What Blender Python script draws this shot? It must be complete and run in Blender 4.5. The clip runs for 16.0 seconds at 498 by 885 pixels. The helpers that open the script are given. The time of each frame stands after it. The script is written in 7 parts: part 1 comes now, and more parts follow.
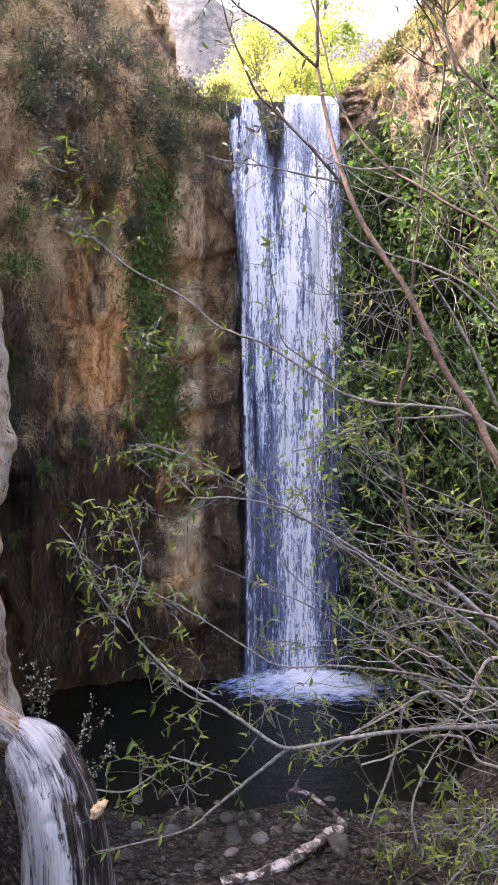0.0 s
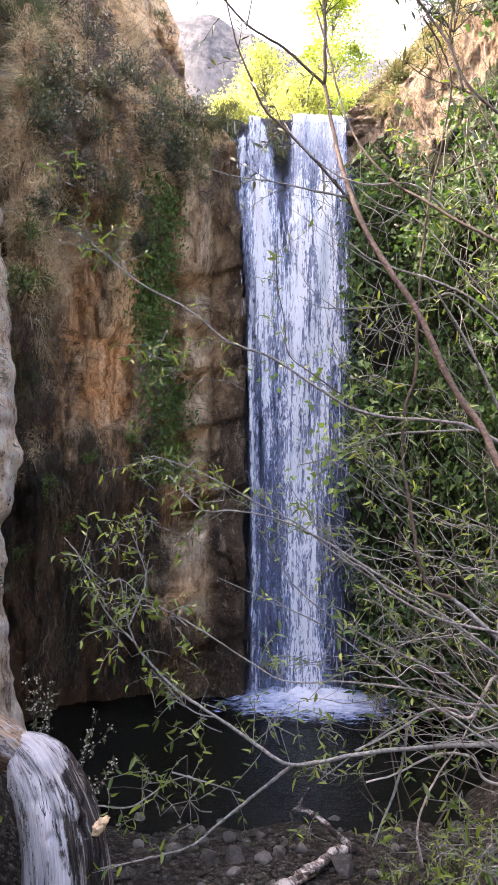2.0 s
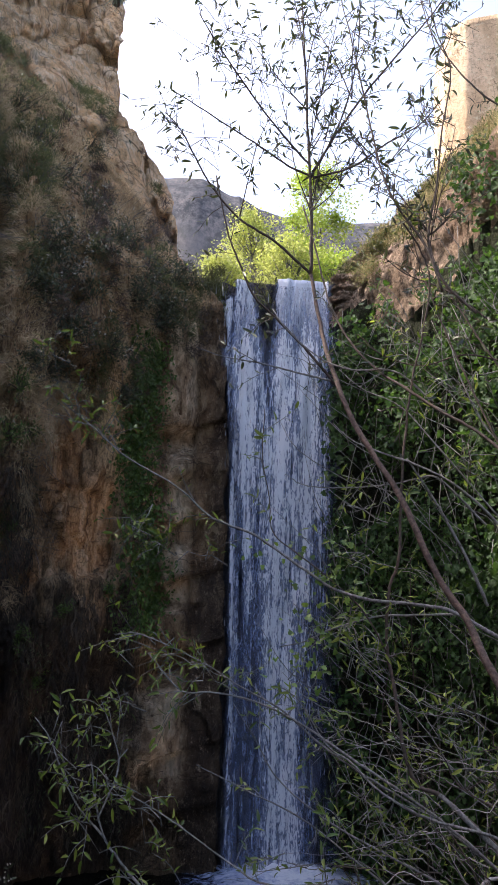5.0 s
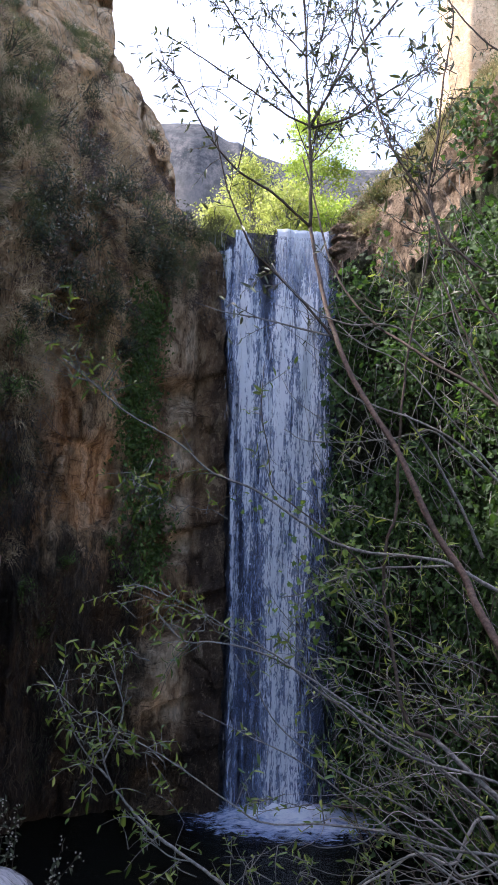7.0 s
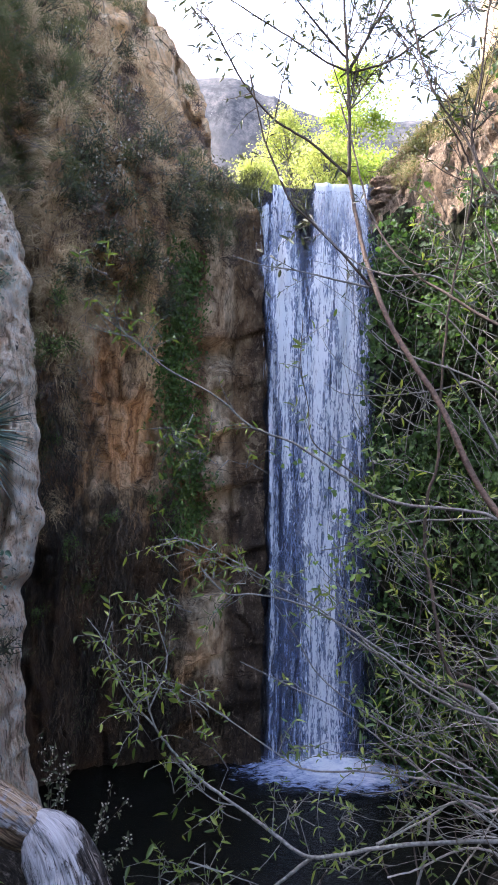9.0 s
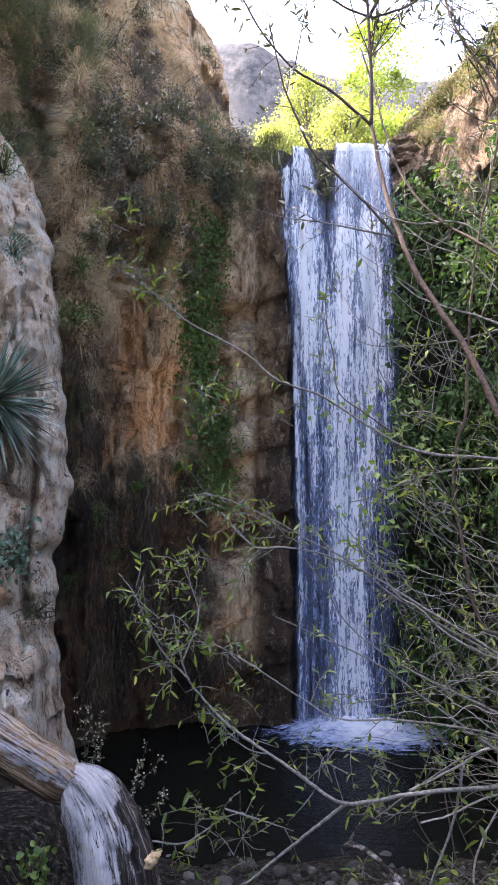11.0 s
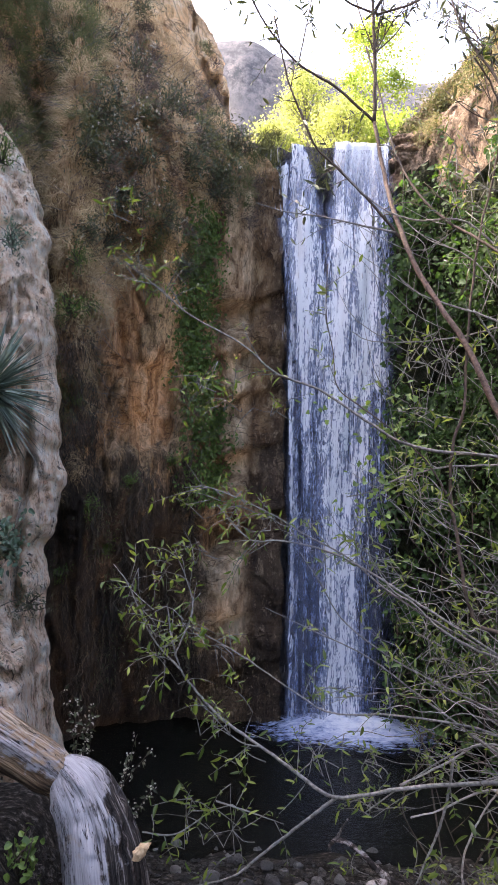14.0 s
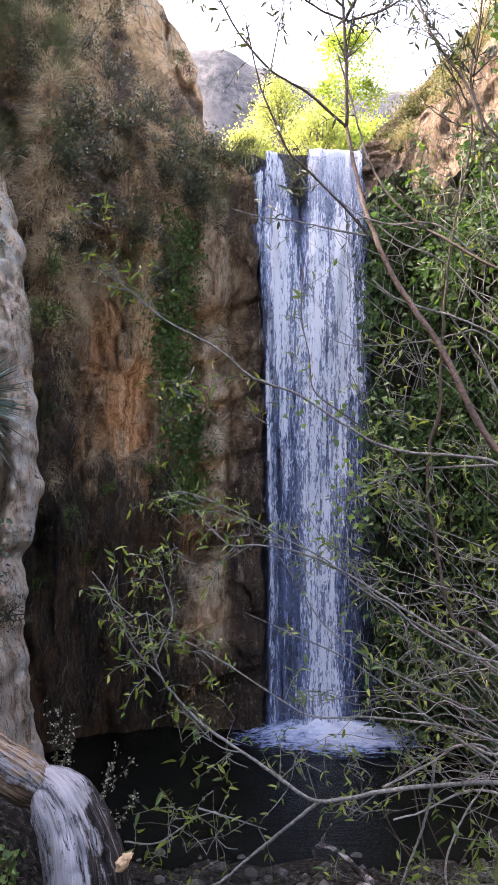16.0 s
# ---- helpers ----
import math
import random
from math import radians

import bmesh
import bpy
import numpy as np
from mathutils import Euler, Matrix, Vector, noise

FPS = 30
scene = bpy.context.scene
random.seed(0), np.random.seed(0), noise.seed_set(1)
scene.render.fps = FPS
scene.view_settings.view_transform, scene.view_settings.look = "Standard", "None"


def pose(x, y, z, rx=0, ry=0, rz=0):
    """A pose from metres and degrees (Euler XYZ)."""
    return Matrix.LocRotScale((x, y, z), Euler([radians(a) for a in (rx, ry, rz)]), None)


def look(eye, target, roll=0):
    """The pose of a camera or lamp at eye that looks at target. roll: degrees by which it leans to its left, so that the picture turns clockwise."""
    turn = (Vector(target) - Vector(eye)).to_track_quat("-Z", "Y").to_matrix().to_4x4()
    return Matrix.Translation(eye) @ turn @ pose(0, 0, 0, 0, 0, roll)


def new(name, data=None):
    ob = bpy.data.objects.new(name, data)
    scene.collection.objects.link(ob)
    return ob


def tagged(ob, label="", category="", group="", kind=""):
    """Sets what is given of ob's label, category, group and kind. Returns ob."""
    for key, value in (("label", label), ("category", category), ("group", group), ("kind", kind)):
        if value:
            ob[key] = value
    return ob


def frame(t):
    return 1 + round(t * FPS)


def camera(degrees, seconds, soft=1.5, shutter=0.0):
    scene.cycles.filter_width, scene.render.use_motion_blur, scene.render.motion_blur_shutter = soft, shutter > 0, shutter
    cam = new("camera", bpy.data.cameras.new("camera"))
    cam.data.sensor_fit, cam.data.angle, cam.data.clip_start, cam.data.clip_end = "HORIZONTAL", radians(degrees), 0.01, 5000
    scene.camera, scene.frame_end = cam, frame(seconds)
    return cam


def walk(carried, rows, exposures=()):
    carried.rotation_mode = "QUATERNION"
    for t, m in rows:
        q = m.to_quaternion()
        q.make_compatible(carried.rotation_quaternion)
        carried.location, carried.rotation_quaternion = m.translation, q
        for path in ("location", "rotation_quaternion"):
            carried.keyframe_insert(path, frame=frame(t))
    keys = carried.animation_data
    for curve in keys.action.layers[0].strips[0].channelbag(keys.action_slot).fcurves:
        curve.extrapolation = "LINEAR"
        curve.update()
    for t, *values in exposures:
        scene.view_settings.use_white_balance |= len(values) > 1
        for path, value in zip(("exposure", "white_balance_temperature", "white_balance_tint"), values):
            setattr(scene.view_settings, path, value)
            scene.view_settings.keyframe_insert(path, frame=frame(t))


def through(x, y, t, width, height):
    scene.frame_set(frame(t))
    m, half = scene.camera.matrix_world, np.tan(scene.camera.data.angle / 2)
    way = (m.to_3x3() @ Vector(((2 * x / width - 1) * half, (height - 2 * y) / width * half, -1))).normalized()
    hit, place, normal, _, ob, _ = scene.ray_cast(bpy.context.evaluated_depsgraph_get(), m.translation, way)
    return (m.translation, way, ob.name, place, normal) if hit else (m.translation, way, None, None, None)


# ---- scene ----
cam = camera(34.5, 16.0, soft=1.05)
PATH = (
    (0, (0.000, 0.000, 3.300), (-0.0000, 1.9973, 3.4047), -0.00),
    (0.5, (0.011, -0.001, 3.294), (0.0177, 1.9960, 3.4050), -0.78),
    (1, (0.007, 0.005, 3.297), (0.0010, 2.0008, 3.4223), -0.59),
    (1.5, (0.004, 0.009, 3.285), (-0.0101, 2.0041, 3.4180), 0.04),
    (2, (-0.001, 0.007, 3.282), (-0.0148, 2.0019, 3.4283), 0.40),
    (2.5, (-0.005, 0.002, 3.281), (-0.0187, 1.9954, 3.4392), 0.32),
    (3, (-0.001, 0.007, 3.278), (-0.0114, 1.9974, 3.4728), 0.44),
    (3.5, (-0.008, 0.023, 3.344), (-0.0186, 2.0137, 3.5396), 0.91),
    (4, (-0.027, -0.034, 3.453), (-0.0371, 1.9184, 3.8860), 1.54),
    (4.5, (-0.026, -0.041, 3.476), (-0.0203, 1.8970, 3.9712), 1.89),
    (4.7, (-0.030, -0.031, 3.477), (-0.0127, 1.9066, 3.9718), 1.82),
    (6.8, (-0.022, -0.070, 3.487), (0.0297, 1.8917, 3.8744), 1.33),
    (7, (-0.027, -0.073, 3.491), (0.0059, 1.8921, 3.8630), 1.41),
    (7.5, (-0.018, -0.072, 3.489), (-0.0243, 1.9014, 3.8167), 1.72),
    (8, (-0.024, -0.078, 3.483), (-0.0526, 1.8979, 3.7920), 1.71),
    (8.5, (-0.021, -0.072, 3.467), (-0.0611, 1.9051, 3.7656), 1.41),
    (9, (-0.030, -0.067, 3.457), (-0.0916, 1.9132, 3.7293), 1.32),
    (9.5, (-0.028, -0.068, 3.447), (-0.1208, 1.9153, 3.6907), 1.51),
    (10, (-0.042, -0.050, 3.431), (-0.1614, 1.9351, 3.6458), 1.23),
    (10.2, (-0.036, -0.048, 3.415), (-0.1614, 1.9376, 3.6192), 1.01),
    (12.3, (-0.072, -0.069, 3.331), (-0.1777, 1.9186, 3.5274), -0.40),
    (12.5, (-0.078, -0.060, 3.335), (-0.1872, 1.9281, 3.5238), -0.35),
    (13, (-0.075, -0.058, 3.337), (-0.1879, 1.9313, 3.5115), -0.36),
    (13.5, (-0.072, -0.055, 3.333), (-0.1781, 1.9348, 3.5053), 0.50),
    (14, (-0.072, -0.055, 3.331), (-0.1740, 1.9326, 3.5278), 1.38),
    (14.5, (-0.065, -0.049, 3.329), (-0.1666, 1.9382, 3.5352), 0.64),
    (15, (-0.059, -0.046, 3.322), (-0.1575, 1.9422, 3.5177), 0.09),
    (15.5, (-0.062, -0.050, 3.318), (-0.1431, 1.9391, 3.5149), 0.01),
    (16, (-0.064, -0.052, 3.316), (-0.1138, 1.9354, 3.5317), 0.40),
)
walk(cam, [(t, look(eye, target, roll)) for t, eye, target, roll in PATH],
     [(0, 3.6, 7600, 23), (3.55, 3.57, 7600, 23), (3.95, 2.75, 6950, 19), (4.3, 2.25, 6750, 18), (4.7, 2.0, 6700, 18), (7, 2.2, 6250, 17), (8.5, 2.75, 6300, 18), (10, 3.18, 6500, 19), (12.3, 3.15, 7050, 21), (16, 3.15, 7150, 22)])

# ---- world, sun ----
SUN = Vector((-0.63, 0.165, 0.76)).normalized()
world = bpy.data.worlds.new("sky")
scene.world = world
world.use_nodes = True
wt = world.node_tree
sky = wt.nodes.new("ShaderNodeTexSky")
sky.sky_type = "NISHITA"
sky.sun_disc = False
sky.sun_elevation = math.asin(SUN.z)
sky.sun_rotation = math.atan2(SUN.x, SUN.y) % (2 * math.pi)
sky.dust_density = 5.0
wt.links.new(sky.outputs[0], wt.nodes["Background"].inputs[0])
wt.nodes["Background"].inputs[1].default_value = 0.15
lamp = bpy.data.lights.new("sun", "SUN")
lamp.energy, lamp.angle, lamp.color = 1.9, radians(0.5), (1.0, 0.93, 0.82)
new("sun", lamp).matrix_world = look(SUN * 80, (0, 0, 0))

# ---- small tools ----
rng = np.random.default_rng(7)


def fbm(x, y, z, octaves=4):
    return noise.fractal((x, y, z), 1.0, 2.1, octaves)


def blocks(x, y, z, seed=0.0):
    """Broken rock: each block stands at its own depth, with open joints."""
    dist, pts = noise.voronoi((x + 0.25 * fbm(x * 1.5, z * 1.5, seed), y, z + 0.25 * fbm(x * 1.5, z * 1.5, seed + 4)))
    step = noise.noise((pts[0].x * 3.7 + seed, pts[0].y * 3.7, pts[0].z * 3.7))
    tilt = (x - pts[0].x) * noise.noise((pts[0].z * 5.1, seed, pts[0].x * 2.3)) + (z - pts[0].z) * noise.noise((pts[0].x * 4.3, seed + 2, pts[0].z * 1.9))
    return step + 0.8 * tilt - 0.35 * max(0.0, 1 - (dist[1] - dist[0]) * 9)


def smooth(a, b, t):
    t = min(1.0, max(0.0, (t - a) / (b - a)))
    return t * t * (3 - 2 * t)


def mesh_from(name, verts, faces, material, shade=True):
    me = bpy.data.meshes.new(name)
    me.from_pydata([tuple(map(float, v)) for v in verts], [], [tuple(int(i) for i in f) for f in faces])
    me.materials.append(material)
    if shade:
        me.polygons.foreach_set("use_smooth", [True] * len(me.polygons))
    me.update()
    return me


def thing(name, label, category, group="", kind="", at=(0, 0, 0), data=None):
    ob = new(name, data)
    ob.location = at
    return tagged(ob, label, category, group, kind)


def part(name, data, parent, label="", kind=""):
    """Links a mesh given in world space as one part of a thing."""
    ob = new(name, data)
    ob.parent = parent
    base = Vector(parent.location)
    up = parent.parent
    while up:
        base += Vector(up.location)
        up = up.parent
    ob.location = -base
    return tagged(ob, label, kind=kind)


def grid_mesh(name, rows, material):
    """A sheet from rows of points."""
    n, m = len(rows), len(rows[0])
    verts = [p for row in rows for p in row]
    faces = [(i * m + j, i * m + j + 1, (i + 1) * m + j + 1, (i + 1) * m + j) for i in range(n - 1) for j in range(m - 1)]
    return mesh_from(name, verts, faces, material)


class Soup:
    """Collects vertices and faces for one mesh."""

    def __init__(self):
        self.v, self.f, self.n = [], [], 0

    def add(self, verts, faces):
        self.v.extend(verts)
        self.f.extend([tuple(i + self.n for i in f) for f in faces])
        self.n += len(verts)

    def mesh(self, name, material, shade=True):
        return mesh_from(name, self.v, self.f, material, shade)


def spline(points, count):
    """Points along a smooth curve through the given ones."""
    p = [np.array(q, float) for q in points]
    p = [2 * p[0] - p[1]] + p + [2 * p[-1] - p[-2]]
    out = []
    spans = len(p) - 3
    for k in range(count):
        u = k / (count - 1) * spans
        i = min(int(u), spans - 1)
        t = u - i
        a, b, c, d = p[i : i + 4]
        out.append(0.5 * (2 * b + (c - a) * t + (2 * a - 5 * b + 4 * c - d) * t * t + (3 * b - a - 3 * c + d) * t**3))
    return out


def tube(soup, pts, radii, sides=7, rough=0.0):
    """A round, tapering limb along points."""
    pts = [np.array(p, float) for p in pts]
    n = len(pts)
    ring_up = np.array([0.13, 0.21, 0.97])
    verts, faces = [], []
    for i, p in enumerate(pts):
        d = pts[min(i + 1, n - 1)] - pts[max(i - 1, 0)]
        d = d / (np.linalg.norm(d) + 1e-9)
        a = np.cross(d, ring_up)
        a /= np.linalg.norm(a) + 1e-9
        b = np.cross(d, a)
        for k in range(sides):
            w = 2 * math.pi * k / sides
            r = radii[i] * (1 + rough * fbm(p[0] * 9 + math.cos(w), p[1] * 9 + math.sin(w), p[2] * 9, 2))
            verts.append(p + r * (math.cos(w) * a + math.sin(w) * b))
    for i in range(n - 1):
        for k in range(sides):
            q = (k + 1) % sides
            faces.append((i * sides + k, i * sides + q, (i + 1) * sides + q, (i + 1) * sides + k))
    faces.append(tuple(range(sides))[::-1])
    faces.append(tuple((n - 1) * sides + k for k in range(sides)))
    soup.add(verts, faces)


def unit(v):
    v = np.array(v, float)
    return v / (np.linalg.norm(v) + 1e-9)


def leaf(soup, at, along, face, length, width, bend=0.25, fold=0.25):
    """A pointed leaf of two folded halves that droops towards its tip."""
    d = unit(along)
    n = unit(np.array(face) - d * np.dot(face, d))
    s = np.cross(d, n)
    p = np.array(at, float)
    mid = p + d * length * 0.45 - n * width * fold
    tip = p + d * length - n * length * bend
    hi = p + d * length * 0.75 - n * (length * bend * 0.5)
    soup.add(
        [p, mid + s * width * 0.5 + n * width * fold, mid, mid - s * width * 0.5 + n * width * fold, hi + s * width * 0.3, hi - s * width * 0.3, tip],
        [(0, 2, 1), (0, 3, 2), (1, 2, 4), (2, 3, 5), (2, 6, 4), (2, 5, 6)],
    )


def fine_leaf(soup, at, along, face, length, width, bend=0.25, wide=0.4):
    """A curved leaf with a midrib; wide: where along it is broadest."""
    d = unit(along)
    n = unit(np.array(face) - d * np.dot(face, d))
    s = np.cross(d, n)
    p = np.array(at, float)
    verts = [p]
    for t in (0.15, 0.35, 0.58, 0.8):
        w = width * 0.5 * (math.sin(math.pi * min(1.0, t ** (math.log(0.5) / math.log(wide)))) ** 0.8)
        c = p + d * length * (t - 0.25 * bend * t**3) - n * length * bend * t * t
        verts += [c + s * w + n * w * 0.35, c, c - s * w + n * w * 0.35]
    verts.append(p + d * length * (1 - 0.25 * bend) - n * length * bend)
    faces = [(0, 2, 1), (0, 3, 2)]
    for k in (1, 4, 7):
        faces += [(k, k + 1, k + 4, k + 3), (k + 1, k + 2, k + 5, k + 4)]
    faces += [(10, 11, 13), (11, 12, 13)]
    soup.add(verts, faces)


def broad_leaf(soup, at, along, face, size):
    """A wide heart-shaped, lobed leaf."""
    d = unit(along)
    n = unit(np.array(face) - d * np.dot(face, d))
    s = np.cross(d, n)
    p = np.array(at, float)
    shape = ((0, 0, 0), (-0.06, 0.24, 0.03), (0.20, 0.52, 0.10), (0.38, 0.30, 0.05), (0.66, 0.36, -0.02), (1.0, 0.0, -0.16))
    right = [p + size * (u * d + v * s + w * n) for u, v, w in shape]
    left = [p + size * (u * d - v * s + w * n) for u, v, w in shape[1:5]]
    heart = p + size * (0.4 * d - 0.05 * n)
    verts = right + left + [heart]
    faces = [(10, 0, 1), (10, 1, 2), (10, 2, 3), (10, 3, 4), (10, 4, 5), (10, 6, 0), (10, 7, 6), (10, 8, 7), (10, 9, 8), (10, 5, 9)]
    soup.add(verts, faces)


# ---- materials ----
class Nodes:
    def __init__(self, name):
        self.mat = bpy.data.materials.new(name)
        self.mat.use_nodes = True
        self.t = self.mat.node_tree
        self.bsdf = self.t.nodes["Principled BSDF"]
        self.out = self.t.nodes["Material Output"]
        self.pos = self.t.nodes.new("ShaderNodeNewGeometry").outputs["Position"]

    def link(self, a, b):
        self.t.links.new(a, b)

    def mapped(self, stretch, turn=(0, 0, 0), source=None):
        n = self.t.nodes.new("ShaderNodeMapping")
        n.inputs["Scale"].default_value = stretch
        n.inputs["Rotation"].default_value = turn
        self.link(source or self.pos, n.inputs[0])
        return n.outputs[0]

    def noise(self, scale, stretch=(1, 1, 1), detail=6, rough=0.6, warp=0.0, turn=(0, 0, 0)):
        n = self.t.nodes.new("ShaderNodeTexNoise")
        n.inputs["Scale"].default_value = scale
        n.inputs["Detail"].default_value = detail
        n.inputs["Roughness"].default_value = rough
        n.inputs["Distortion"].default_value = warp
        self.link(self.mapped(stretch, turn), n.inputs["Vector"])
        return n.outputs["Fac"]

    def cells(self, scale, stretch=(1, 1, 1), edge=False):
        n = self.t.nodes.new("ShaderNodeTexVoronoi")
        n.inputs["Scale"].default_value = scale
        if edge:
            n.feature = "DISTANCE_TO_EDGE"
        self.link(self.mapped(stretch), n.inputs["Vector"])
        return n.outputs["Distance"]

    def ramp(self, fac, stops):
        n = self.t.nodes.new("ShaderNodeValToRGB")
        e = n.color_ramp.elements
        while len(e) < len(stops):
            e.new(0.5)
        for k, (p, c) in zip(e, stops):
            k.position = p
            k.color = (*c, 1) if len(c) == 3 else c
        self.link(fac, n.inputs[0])
        return n.outputs["Color"]

    def grey(self, fac, lo, hi, a=0.0, b=1.0):
        n = self.t.nodes.new("ShaderNodeMapRange")
        for k, v in zip(("From Min", "From Max", "To Min", "To Max"), (lo, hi, a, b)):
            n.inputs[k].default_value = v
        self.link(fac, n.inputs[0])
        return n.outputs[0]

    def math(self, op, a, b):
        n = self.t.nodes.new("ShaderNodeMath")
        n.operation = op
        for k, v in enumerate((a, b)):
            if isinstance(v, (int, float)):
                n.inputs[k].default_value = v
            else:
                self.link(v, n.inputs[k])
        return n.outputs[0]

    def mix(self, fac, a, b, kind="MIX"):
        n = self.t.nodes.new("ShaderNodeMix")
        n.data_type, n.blend_type = "RGBA", kind
        for k, v in ((0, fac), (6, a), (7, b)):
            if isinstance(v, (int, float)):
                n.inputs[k].default_value = v
            elif isinstance(v, tuple):
                n.inputs[k].default_value = (*v, 1)
            else:
                self.link(v, n.inputs[k])
        return n.outputs[2]

    def crack(self, scale, stretch, width=0.012, depth=0.8):
        """Thin wandering fissures."""
        n = self.noise(scale, stretch, 4, 0.55, 0.3)
        line = self.math("ABSOLUTE", self.math("SUBTRACT", n, 0.5), 0.0)
        gate = self.grey(self.noise(scale * 0.6, (1, 1, 1), 3), 0.42, 0.56)
        return self.math("MULTIPLY", self.grey(line, 0.0, width, depth, 0.0), gate)

    def axis(self, which):
        n = self.t.nodes.new("ShaderNodeSeparateXYZ")
        self.link(self.pos, n.inputs[0])
        return n.outputs[which]

    def bump(self, height, strength, distance=0.02, under=None):
        n = self.t.nodes.new("ShaderNodeBump")
        n.inputs["Strength"].default_value = strength
        n.inputs["Distance"].default_value = distance
        self.link(height, n.inputs["Height"])
        if under:
            self.link(under, n.inputs["Normal"])
        return n.outputs[0]

    def finish(self, color, rough=0.9, normal=None, spec=0.3):
        b = self.bsdf
        if isinstance(color, tuple):
            b.inputs["Base Color"].default_value = (*color, 1)
        else:
            self.link(color, b.inputs["Base Color"])
        if isinstance(rough, (int, float)):
            b.inputs["Roughness"].default_value = rough
        else:
            self.link(rough, b.inputs["Roughness"])
        b.inputs["Specular IOR Level"].default_value = spec
        if normal:
            self.link(normal, b.inputs["Normal"])
        return self.mat


def rock_material(name, light, mid, dark, streak=0.5, wet=0.0, scale=1.0, loose=False, relief=1.0, grit=0.75):
    m = Nodes(name)
    big = m.noise(0.55 * scale, (1, 1, 0.45), 5, 0.6, 0.4)
    run = m.noise(2.2 * scale, (1.6, 1.6, 0.22), 7, 0.65, 0.3)
    fine = m.noise(16 * scale, (1, 1, 0.7), 8, 0.75)
    col = m.ramp(big, ((0.3, dark), (0.5, mid), (0.72, light)))
    tint = tuple(0.3 * c for c in mid)
    col = m.mix(m.grey(run, 0.42, 0.62, 0.0, streak), col, dark)
    col = m.mix(m.grey(fine, 0.5, 0.57, 0.0, grit), col, tint)
    col = m.mix(m.crack(1.6 * scale, (1.5, 1.5, 0.5), 0.010), col, tuple(0.25 * c for c in dark))
    col = m.mix(m.crack(2.4 * scale, (0.6, 0.6, 1.6), 0.010), col, tuple(0.3 * c for c in dark))
    mid = m.noise(4.5 * scale, (1, 1, 0.7), 6, 0.7, 0.6)
    col = m.mix(m.grey(mid, 0.54, 0.66, 0.0, 0.6), col, tuple(0.8 * c for c in dark))
    lichen = m.noise(6.5 * scale, (1, 1, 1), 7, 0.75, 0.5)
    col = m.mix(m.grey(lichen, 0.56, 0.64, 0.0, 0.5), col, tuple(min(0.9, 1.25 * c) for c in light))
    if loose:
        one = m.math("ADD", m.t.nodes.new("ShaderNodeObjectInfo").outputs["Random"], m.t.nodes.new("ShaderNodeNewGeometry").outputs["Random Per Island"])
        col = m.mix(m.grey(one, 0.2, 1.6, 0.0, 0.8), col, m.mix(m.grey(one, 0.8, 1.15), (0.05, 0.048, 0.045), (0.34, 0.33, 0.315)))
    n = m.bump(fine, 1.0, 0.12 * relief, m.bump(mid, 1.0, 0.3 * relief, m.bump(run, 0.6, 0.2 * relief)))
    return m.finish(col, 0.92 - 0.6 * wet, n, 0.25 + 0.4 * wet)


def leaf_material(name, base, other, through, gloss=0.45, glow=0.35):
    m = Nodes(name)
    info = m.t.nodes.new("ShaderNodeNewGeometry").outputs["Random Per Island"]
    patch = m.noise(1.6, (1, 1, 1), 4)
    col = m.ramp(info, ((0.0, tuple(0.55 * c for c in base)), (0.35, base), (0.7, tuple((a + b) / 2 for a, b in zip(base, other))), (1.0, other)))
    col = m.mix(m.grey(patch, 0.42, 0.6, 0.0, 0.6), col, tuple(0.5 * c for c in base))
    m.finish(col, gloss, None, 0.5)
    tr = m.t.nodes.new("ShaderNodeBsdfTranslucent")
    m.link(m.mix(0.5, col, through), tr.inputs["Color"])
    mx = m.t.nodes.new("ShaderNodeMixShader")
    mx.inputs[0].default_value = glow
    m.link(m.bsdf.outputs[0], mx.inputs[1])
    m.link(tr.outputs[0], mx.inputs[2])
    m.link(mx.outputs[0], m.out.inputs[0])
    return m.mat


def bark_material(name, a, b, along=(9, 9, 9)):
    m = Nodes(name)
    n1 = m.noise(6.0, along, 5, 0.65)
    n2 = m.noise(2.5, (1, 1, 1), 4)
    col = m.ramp(n1, ((0.3, a), (0.7, b)))
    col = m.mix(m.grey(n2, 0.4, 0.65, 0.0, 0.5), col, tuple(0.5 * c for c in a))
    return m.finish(col, 0.85, m.bump(n1, 0.5, 0.01), 0.25)

